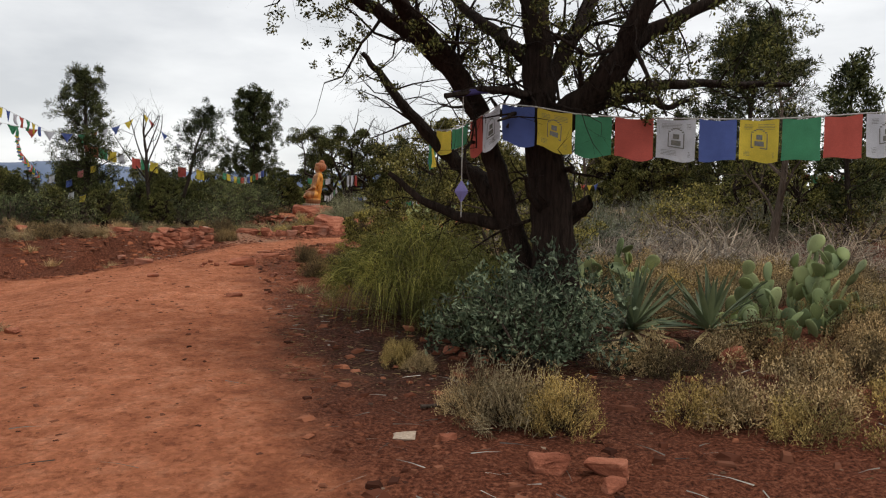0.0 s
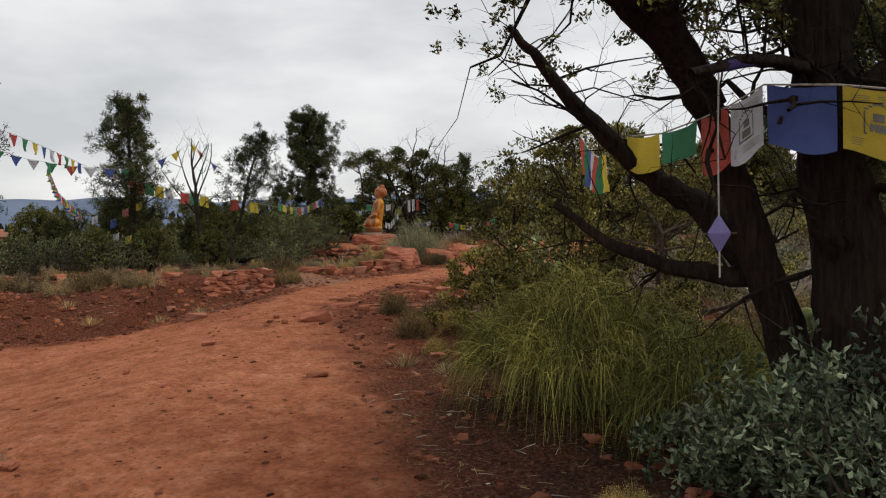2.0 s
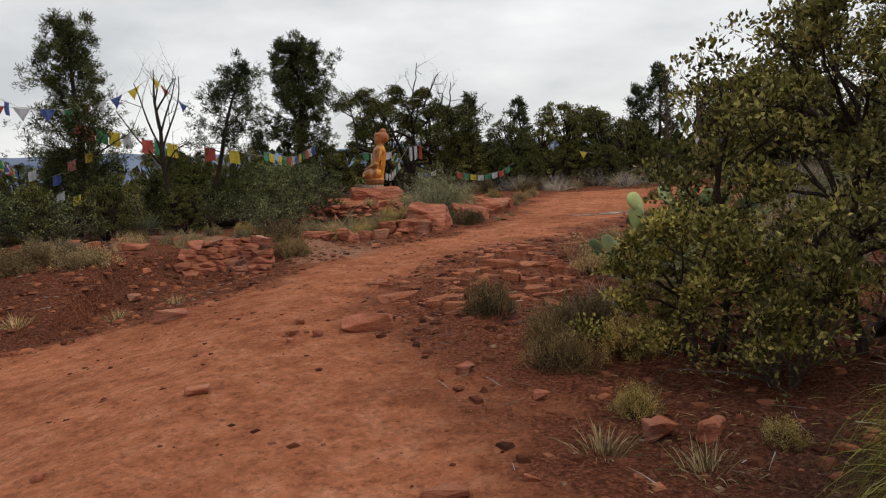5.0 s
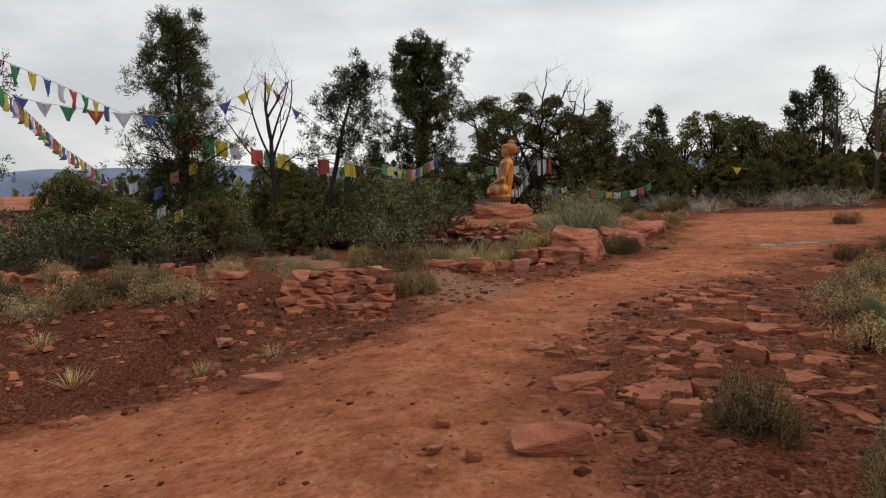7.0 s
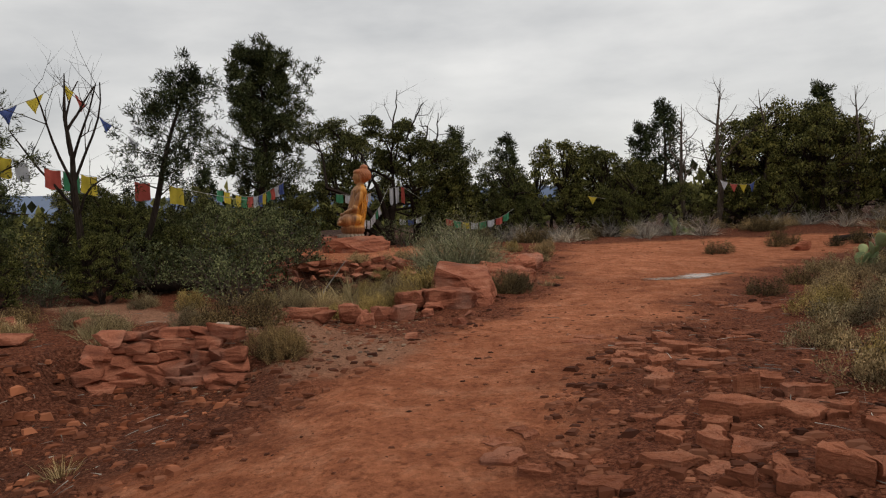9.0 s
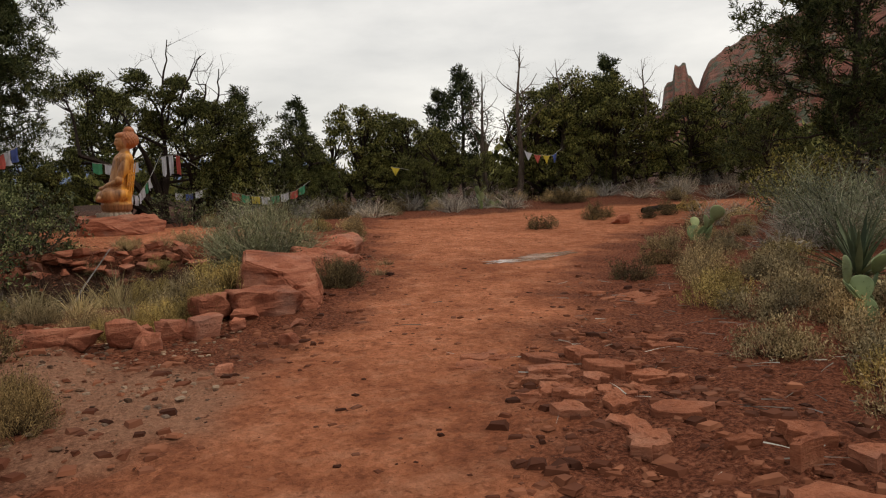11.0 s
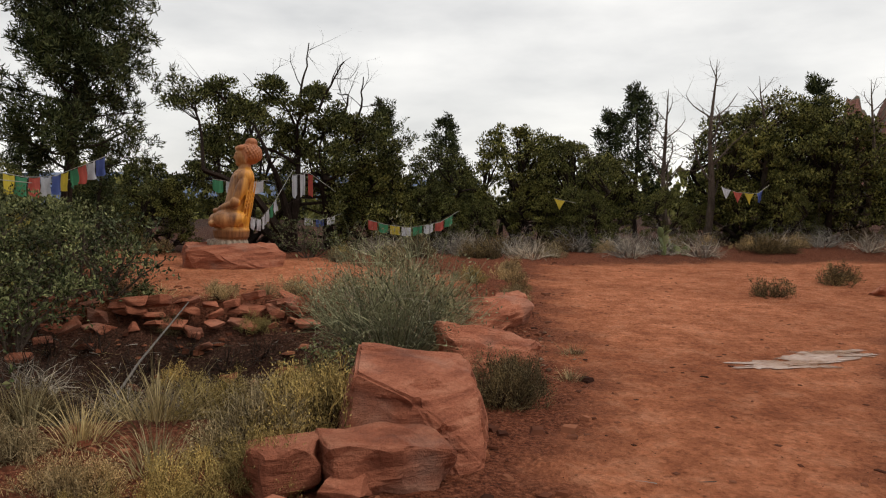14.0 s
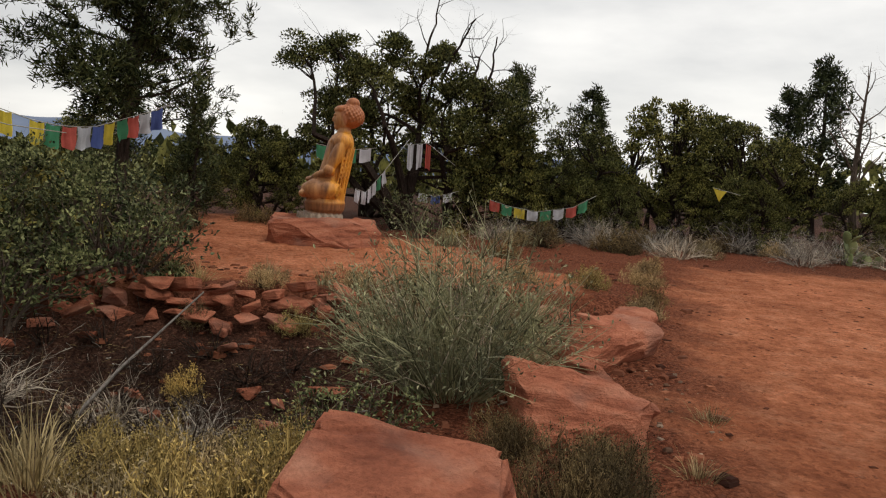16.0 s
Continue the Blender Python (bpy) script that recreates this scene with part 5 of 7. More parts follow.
    ("brn1", -4.72, 16.45, 1.05, 0), ("brn0", -4.55, 16.2, 0.9, 80), ("tan0", -5.7, 17.7, 0.95, 10), ("tan1", -6.4, 17.3, 1.0, 60), ("tan2", -7.2, 17.0, 1.1, 20), ("brn0", -8.0, 15.5, 1.1, 0),
    ("tan0", -7.8, 16.3, 1.1, 100), ("brn1", -8.8, 15.0, 1.2, 40), ("tan1", -9.4, 15.6, 1.2, 0), ("brn0", -9.9, 14.6, 1.2, 70), ("tan2", -10.6, 15.4, 1.2, 10), ("brn1", -11.4, 14.6, 1.2, 30),
    ("tan0", -6.9, 17.9, 1.0, 40), ("tan1", -8.5, 16.9, 1.1, 10), ("tan2", -9.6, 17.0, 1.1, 60), ("dgra", -6.2, 14.2, 1.2, 0), ("dgra", -7.0, 13.6, 1.3, 50), ("dgra", -5.6, 14.4, 1.0, 90), ("dgra", -7.6, 14.0, 1.2, 20),
    ("yel1", -5.4, 20.0, 0.9, 0), ("yel0", -6.2, 19.4, 0.9, 30), ("tan0", -5.9, 20.6, 1.0, 10), ("brn0", -5.0, 19.9, 0.9, 40), ("tan2", -6.9, 19.9, 0.9, 70), ("gre0", -7.2, 21.4, 0.75, 0),
    ("gre1", -6.4, 21.3, 0.8, 60), ("gre0", -8.3, 20.3, 0.5, 110), ("gre1", -9.2, 19.0, 0.9, 20), ("gre0", -10.4, 18.4, 1.0, 0), ("gre1", -11.6, 17.8, 1.1, 90), ("gre0", -12.8, 17.2, 1.1, 40),
    ("gre1", -7.5, 23.4, 1.0, 10), ("gre0", -7.0, 24.4, 1.0, 200), ("gre1", -8.6, 23.4, 1.0, 80), ("gre0", -9.4, 22.0, 0.9, 50), ("oak0", -6.9, 22.9, 1.0, 0), ("gre1", -13.5, 18.9, 1.2, 10), ("gre0", -10.8, 19.4, 1.0, 130),
    # near left of the path
    ("tan0", -4.15, 5.3, 0.9, 0), ("brn0", -4.45, 5.9, 1.1, 40), ("yel0", -4.25, 6.55, 0.8, 30), ("tan1", -4.1, 6.1, 0.6, 80), ("tan0", -4.6, 6.9, 1.0, 10), ("brn1", -4.55, 6.35, 0.9, 0), ("dgra", -3.85, 6.1, 0.8, 0), ("dgra", -3.95, 6.7, 0.9, 0), ("tan2", -4.6, 4.6, 1.2, 80), ("gre1", -5.2, 5.4, 0.8, 20),
)
east = np.random.default_rng(41)
for i in range(46):
    x, y = 1.3 + 4.2 * east.random(), 7.2 + 4.2 * east.random()
    shrub(("tan0", "tan1", "tan2", "yel0", "tan1")[i % 5], x, y, 0.9 + 0.5 * east.random(), 360 * east.random())

FINE = {"tan": "ftan", "yel": "fyel", "brn": "fbrn"}
for i, (key, x, y, s, rz) in enumerate(PLACED):
    close = (x < -1.9 and 16 < y < 20.6) or (x < 1.2 and y < 6) or (x < -1.2 and 9 < y < 12)
    mound = key[:3] in FINE
    wide = (0.95 if x > 0 and y < 12 else 0.78) if mound else 1.0
    shrub(FINE[key[:3]] if close and mound else key, x, y, wide * s, rz, 1.12 * wide * s if mound else s)

# low growth on the western shelf and slope
west = np.random.default_rng(17)
for i in range(58):
    x, y = -5.6 - 9.5 * west.random(), 15.6 + 13 * west.random()
    if float(edge_distance(np.array([x]), np.array([y]), TERRACE)[0]) > -0.5 or float(edge_distance(np.array([x]), np.array([y]), SAND)[0]) > -0.5 or (x > -6.5 and y > 20):
        continue
    if y < 18.5:
        shrub(("tan0", "brn0", "tan2", "yel0", "tan1", "brn1")[i % 6], x, y, 0.8 + 0.4 * west.random(), 360 * west.random())
    else:
        shrub(("gre0", "gre1", "oak0", "gre1", "brn0", "oak1")[i % 6], x, y, 0.75 + 0.4 * west.random(), 360 * west.random())

# dry clumps along the bank's lip
lipx, lipy = [p[0] for p in LIP], [p[1] for p in LIP]
for i in range(30):
    x = -12.5 + 7.6 * west.random()
    y = float(np.interp(x, lipx, lipy)) + 0.15 + 1.1 * west.random()
    shrub(("tan0", "brn1", "dgra", "tan2", "brn0", "gras", "dgra")[i % 7], x, y, 0.7 + 0.45 * west.random(), 360 * west.random())

# young junipers under the woods' edge
for i in range(26):
    x = -2.0 + 17 * west.random()
    plant_tree(i % 3, x, 31.2 + 1.6 * west.random() + max(0.0, x - 4) * 0.05, 2.0 + 0.7 * west.random(), 360 * west.random())

# brush belts: far edge of the clearing, east side
belt = np.random.default_rng(9)
for i in range(130):
    if i < 62:
        x, y = -2.5 + 17 * belt.random(), 29.2 + 2.6 * belt.random()
        x, y = x, y + max(0.0, x - 4) * 0.05
        key = ("gry0", "brn0", "gry1", "brn1", "tan1", "gry0")[i % 6]
        s = (1.0 + 0.6 * belt.random()) if key[:3] == "gry" else 1.0 + 0.4 * belt.random()
    else:
        x, y = 4.5 + 8.0 * belt.random(), 14.5 + 10 * belt.random()
        key = ("gry0", "tan1", "gry1", "tan0", "brn1", "sags", "tan2", "oak0")[i % 8]
        s = 1.0 + 0.5 * belt.random()
    if float(edge_distance(np.array([x]), np.array([y]), PATH)[0]) > -0.35:
        continue
    shrub(key, x, y, s, 360 * belt.random())


# ---- rocks ----
def rock_mesh(seed, size, points=18, flat=0.0, bevel=0.02, rough=0.02):
    """An angular broken block of sandstone with chipped edges."""
    r = random.Random(seed)
    bm = bmesh.new()
    for _ in range(points):
        v = Vector((r.uniform(-1, 1), r.uniform(-1, 1), r.uniform(-1, 1)))
        v = Vector([math.copysign(abs(c) ** 0.55, c) for c in v])
        if flat:
            v.z = math.copysign(min(1, abs(v.z) ** (1 - flat)), v.z)
        bm.verts.new((v.x * size[0] / 2, v.y * size[1] / 2, v.z * size[2] / 2))
    bmesh.ops.convex_hull(bm, input=bm.verts)
    bmesh.ops.delete(bm, geom=[v for v in bm.verts if not v.link_faces], context="VERTS")
    bmesh.ops.dissolve_limit(bm, angle_limit=radians(9), verts=bm.verts, edges=bm.edges)
    if bevel:
        bmesh.ops.bevel(bm, geom=list(bm.edges), offset=bevel, segments=1, affect="EDGES", clamp_overlap=True)
    bmesh.ops.triangulate(bm, faces=bm.faces)
    if rough:
        big = max(size)
        for _ in range(3 if big > 0.5 else 1):
            long_edges = [e for e in bm.edges if e.calc_length() > max(0.05, big * 0.12)]
            if long_edges:
                bmesh.ops.subdivide_edges(bm, edges=long_edges, cuts=1)
                bmesh.ops.triangulate(bm, faces=bm.faces)
        for v in bm.verts:
            n = noise.noise_vector(v.co * (2.2 / max(0.2, big)) * 1.6 + Vector((seed, 0, 0))) + 0.5 * noise.noise_vector(v.co * 14 + Vector((0, seed, 0)))
            v.co += n * rough
    me = bpy.data.meshes.new("rock")
    bm.to_mesh(me)
    bm.free()
    me.update()
    return me


def rock(name, seed, x, y, size, rz=0.0, sink=0.25, label="", group="", mat=SANDSTONE, tilt=0.0, z=None, rough=None, flat=0.0, points=18):
    me = rock_mesh(seed, size, points, flat, min(0.04, 0.05 * min(size) + 0.004), 0.12 * min(size) if rough is None else rough)
    ob = piece(name, me, mat)
    zz = ground_z(x, y) + size[2] * (0.5 - sink) if z is None else z
    ob.matrix_world = pose(x, y, zz, tilt, tilt * 0.6, rz)
    return tagged(ob, label or "red sandstone rock lying on the earth", "rock", group)


def main_boulder():
    """Wedge-shaped block: a sloping weathered top, an undercut face towards the path."""
    bm = bmesh.new()
    for p in ((-0.22, 0.30, 0.66), (0.40, 0.24, 0.58), (-0.27, -0.22, 0.60), (0.02, -0.40, 0.50), (0.36, -0.16, 0.46), (0.34, -0.50, 0.18), (0.22, -0.56, 0.10), (0.50, 0.10, 0.22),
              (-0.42, 0.34, 0.0), (-0.36, -0.30, 0.02), (0.05, -0.48, -0.05), (0.3, -0.54, -0.1), (0.52, 0.3, -0.1), (0.1, 0.55, 0.1), (-0.3, 0.5, 0.2), (0.4, 0.45, 0.3)):
        bm.verts.new(p)
    bmesh.ops.convex_hull(bm, input=bm.verts)
    bmesh.ops.bevel(bm, geom=list(bm.edges), offset=0.022, segments=2, affect="EDGES", clamp_overlap=True)
    bmesh.ops.triangulate(bm, faces=bm.faces)
    for _ in range(4):
        bmesh.ops.subdivide_edges(bm, edges=[e for e in bm.edges if e.calc_length() > 0.045], cuts=1)
        bmesh.ops.triangulate(bm, faces=bm.faces)
    for v in bm.verts:
        c = v.co
        pit = max(0.0, noise.noise(Vector((c.x * 5, c.y * 9, c.z * 13))) - 0.15) * 0.09
        v.co += noise.noise_vector(c * 3.1) * 0.022 + noise.noise_vector(c * 11) * 0.007 - v.normal * pit
    ob = part("boulder", bm, SANDSTONE)
    ob.matrix_world = pose(-2.93, 19.27, 0.55)
    return tagged(ob, "large wedge-shaped red sandstone boulder with a weathered top", "rock")


main_boulder()
rock("boulder", 8, -3.1, 18.72, (0.62, 0.48, 0.30), 10, 0.2, "red boulder leaning against a larger one", "rock row", tilt=6)
rock("boulder", 12, -2.06, 20.98, (0.76, 0.6, 0.44), 14, 0.2, "long flat-topped red boulder beside the path", "rock row", tilt=3)
rock("boulder", 15, -1.68, 22.5, (0.78, 0.50, 0.34), 40, 0.15, "tilted red slab rock beside the path", "rock row", tilt=7)
rock("boulder", 17, -1.35, 23.1, (0.5, 0.4, 0.28), 70, 0.2, "red block rock at the path bend", "rock row")
rock("boulder", 19, -4.63, 27.2, (1.55, 1.3, 0.52), 12, 0.3, "broad flat red boulder that bears the statue", "", tilt=2, points=26, flat=0.4)
ROW = ((21, -3.52, 18.68, 0.42, 0.30, 0.26, 20), (22, -3.25, 18.5, 0.24, 0.2, 0.15, 60), (23, -3.62, 18.12, 0.30, 0.24, 0.22, 30), (24, -3.85, 18.12, 0.28, 0.22, 0.19, 80), (25, -4.12, 17.98, 0.36, 0.26, 0.26, 0),
       (26, -4.02, 17.78, 0.2, 0.16, 0.16, 30), (27, -4.42, 17.95, 0.24, 0.2, 0.17, 70), (28, -4.66, 18.06, 0.52, 0.3, 0.16, 10), (29, -4.05, 18.3, 0.3, 0.2, 0.16, 110), (30, -3.35, 18.3, 0.16, 0.14, 0.1, 0),
       (31, -2.5, 22.3, 0.4, 0.3, 0.18, 30), (32, -2.0, 23.3, 0.42, 0.3, 0.2, 60), (33, -2.3, 22.0, 0.3, 0.25, 0.16, 10), (34, -2.6, 23.2, 0.35, 0.25, 0.16, 80), (35, -1.2, 23.7, 0.35, 0.25, 0.2, 0), (36, -1.85, 22.0, 0.34, 0.22, 0.14, 120))
for sd, x, y, a, b, c, rz in ROW:
    rock("stone", sd, x, y, (a, b, c), rz, 0.18, "red sandstone block in a row edging the path", "rock row")
LOOSE = ((41, -3.05, 11.6, 0.44, 0.24, 0.17, 10), (42, -3.62, 11.86, 0.08, 0.06, 0.06, 0), (43, -3.6, 11.5, 0.08, 0.06, 0.06, 40), (44, -3.4, 11.44, 0.09, 0.07, 0.07, 10), (45, -3.58, 11.3, 0.06, 0.05, 0.05, 70),
         (46, -2.4, 8.8, 0.22, 0.1, 0.06, 0), (47, -1.40, 9.38, 0.18, 0.14, 0.12, 20), (48, -1.18, 9.32, 0.17, 0.12, 0.12, 50), (49, 0.56, 3.72, 0.22, 0.15, 0.13, 10), (50, 0.82, 3.7, 0.24, 0.14, 0.11, -10),
         (51, 0.83, 3.5, 0.12, 0.1, 0.08, 30), (52, 0.08, 6.1, 0.15, 0.1, 0.07, 20), (53, 0.18, 6.0, 0.12, 0.1, 0.05, 70), (54, -5.2, 13.2, 0.32, 0.2, 0.14, 20), (55, 4.1, 24.2, 0.36, 0.26, 0.24, 0),
         (56, 2.0, 6.5, 0.2, 0.16, 0.1, 0), (57, 2.35, 6.05, 0.26, 0.2, 0.16, 40), (58, -3.77, 6.62, 0.14, 0.1, 0.07, 0), (59, -0.3, 7.0, 0.12, 0.09, 0.06, 10), (60, -2.45, 12.35, 0.36, 0.2, 0.1, 0),
         (61, -2.9, 12.6, 0.4, 0.25, 0.1, 30), (62, -3.9, 10.2, 0.16, 0.11, 0.05, 10), (63, -2.3, 10.4, 0.15, 0.1, 0.06, 60), (64, -1.9, 9.9, 0.1, 0.08, 0.05, 0), (65, -2.05, 8.9, 0.08, 0.07, 0.04, 0),
         (66, -4.3, 9.2, 0.08, 0.06, 0.05, 0), (67, -3.05, 17.5, 0.16, 0.12, 0.09, 10), (68, -2.9, 18.1, 0.12, 0.1, 0.08, 40), (69, -3.55, 16.9, 0.14, 0.1, 0.07, 0), (70, 4.9, 21.9, 0.4, 0.3, 0.26, 0),
         (71, -0.2, 4.2, 0.16, 0.12, 0.03, 10), (72, 0.05, 4.15, 0.1, 0.08, 0.05, 40), (73, -6.7, 17.6, 0.3, 0.2, 0.16, 0), (74, -7.7, 17.9, 0.36, 0.24, 0.18, 40), (75, -8.4, 17.6, 0.28, 0.2, 0.14, 80), (76, -6.3, 14.9, 0.18, 0.14, 0.12, 10))
for sd, x, y, a, b, c, rz in LOOSE:
    rock("stone", sd, x, y, (a, b, c), rz, 0.2, "", "loose stones", PALESTONE if sd in (71,) else SANDSTONE)


# ---- cacti and yuccas ----
def pad_mesh(seed, s=0.11):
    """One flat egg-shaped cactus pad, standing on its narrow end, with spine cushions."""
    r = random.Random(seed)
    bm = bmesh.new()
    bmesh.ops.create_uvsphere(bm, u_segments=12, v_segments=8, radius=1.0)
    for v in bm.verts:
        x, y, z = v.co
        wide = 0.78 + 0.22 * z
        v.co = (x * s * wide, y * s * 0.17, (z + 0.95) * s * 1.12)
        v.co.y += 0.12 * s * (x * x) + r.uniform(-1, 1) * 0.006 * s
    for _ in range(34):
        a, q = r.uniform(0, 6.28), math.sqrt(r.random())
        x, z = math.cos(a) * q, math.sin(a) * q
        side = r.choice((-1, 1))
        y = math.sqrt(max(0.0, 1 - x * x - z * z)) * side
        c = Vector((x * s * (0.78 + 0.22 * z), y * s * 0.175 + 0.12 * s * x * x, (z + 0.95) * s * 1.12))
        n = Vector((x, y * 3, z)).normalized()
        t1 = n.orthogonal().normalized()
        for turn in (0, 2.1, 4.2):
            tip = c + (n + 0.7 * (Matrix.Rotation(turn, 3, n) @ t1)) * s * 0.13
            k = (Matrix.Rotation(turn + 1.5, 3, n) @ t1) * s * 0.014
            bm.faces.new([bm.verts.new(c - k), bm.verts.new(c + k), bm.verts.new(tip)])
    me = bpy.data.meshes.new("pad")
    bm.to_mesh(me)
    bm.free()
    for p in me.polygons:
        p.use_smooth = p.index < 96
    me.materials.append(CACTUS)
    return me


PADS = [pad_mesh(k) for k in range(4)]


def prickly_pear(seed, x, y, size, count, spread_r, label, tall=0.28):
    """Pads stacked edge on edge from a few rooted ones."""
    r = random.Random(seed)
    ob = thing("prickly_pear", on(x, y, 0.02), label, "cactus", "prickly pears")
    live = []
    for _ in range(count):
        s = size * r.uniform(0.75, 1.15)
        low = [q for q in live[-14:] if q[0].z < tall]
        if not low or r.random() < 0.4:
            a, q = r.uniform(0, 6.28), spread_r * math.sqrt(r.random())
            base, up = Vector((math.cos(a) * q, math.sin(a) * q, 0)), Vector((r.uniform(-0.5, 0.5), r.uniform(-0.5, 0.5), 1))
        else:
            b, u, bs = r.choice(low)
            base = b + u.normalized() * bs * 0.205
            up = u.normalized() + Vector((r.uniform(-0.8, 0.8), r.uniform(-0.8, 0.8), r.uniform(0.0, 0.5)))
        q = up.to_track_quat("Z", "Y") @ Euler((0, 0, r.uniform(0, 6.28))).to_quaternion()
        p = piece("pad", r.choice(PADS), None, ob)
        p.matrix_basis = Matrix.LocRotScale(base, q, (s, s, s))
        live.append((base, up, s))
    return ob


prickly_pear(1, 3.35, 7.5, 0.82, 84, 0.6, "broad clump of blue-green prickly pear pads", 0.7)
prickly_pear(2, 2.95, 7.0, 0.8, 26, 0.35, "low green prickly pear among dry clumps", 0.4)
prickly_pear(3, 4.1, 7.9, 0.9, 40, 0.45, "tall prickly pear with pale upper pads", 0.7)
prickly_pear(4, 2.05, 9.2, 0.95, 46, 0.5, "pale green prickly pear behind the juniper trunk", 0.6)
prickly_pear(5, -0.4, 13.1, 0.86, 80, 0.42, "spiny pale-green prickly pear beside the path", 0.8)
prickly_pear(6, 0.0, 13.45, 0.86, 70, 0.42, "sprawling prickly pear among dry brush", 0.8)
prickly_pear(7, -0.95, 13.4, 0.8, 4, 0.15, "small prickly pear with one upright pad")
prickly_pear(8, -3.95, 6.4, 0.95, 9, 0.18, "small prickly pear at the dirt path's border")
prickly_pear(9, 3.5, 21.2, 1.1, 10, 0.22, "pale prickly pear beside a red boulder")
prickly_pear(10, 1.05, 16.0, 1.0, 9, 0.25, "prickly pear amid tan snakeweed clumps")
prickly_pear(11, 4.2, 30.2, 1.1, 12, 0.5, "prickly pear in the grey brush")


def blade_mesh(seed):
    """A stiff channelled dagger leaf along +x."""
    sh = Sheaf()
    n = 6
    V = []
    for k in range(n + 1):
        u = k / n
        w = 0.021 * (0.75 + 0.5 * math.sin(u * 2.6)) * (1 - u ** 3)
        z = -0.05 * u * u
        V += [(0.5 * u, -w, z + 0.006), (0.5 * u, 0, z - 0.002), (0.5 * u, w, z + 0.006)]
    F = []
    for k in range(n):
        for c in (0, 1):
            F.append((k * 3 + c, k * 3 + c + 1, k * 3 + c + 4, k * 3 + c + 3))
    sh.add(V, F)
    me = sh.mesh("leaf", True)
    me.materials.append(YUCCA if seed == 0 else STRAW)
    return me


BLADES = (blade_mesh(0), blade_mesh(1))


def yucca(seed, x, y, s, label, leaves=58):
    r = random.Random(seed)
    ob = thing("yucca", on(x, y, 0.0), label, "yucca", "yuccas")
    for k in range(leaves):
        el = r.uniform(12, 88) if k > 9 else r.uniform(-12, 8)
        p = piece("leaf", BLADES[0 if k > 9 else 1], None, ob)
        q = s * r.uniform(0.8, 1.15)
        p.matrix_basis = Matrix.LocRotScale((0, 0, 0.10 * s), Euler((r.uniform(-0.3, 0.3), -radians(el), k * 2.4 + r.uniform(-0.2, 0.2))), (q, q, q))
    return ob


yucca(1, 1.72, 6.75, 1.15, "spiky grey-green yucca with dried lower leaves")
yucca(2, 2.38, 6.7, 1.15, "upright grey-green yucca beside a prickly pear")
yucca(3, 2.0, 17.2, 1.1, "yellow-green yucca among grey brush")
yucca(4, -0.35, 13.1, 0.8, "yucca rising behind a prickly pear")
yucca(5, -8.6, 21.2, 0.6, "small yucca under the dead tree")


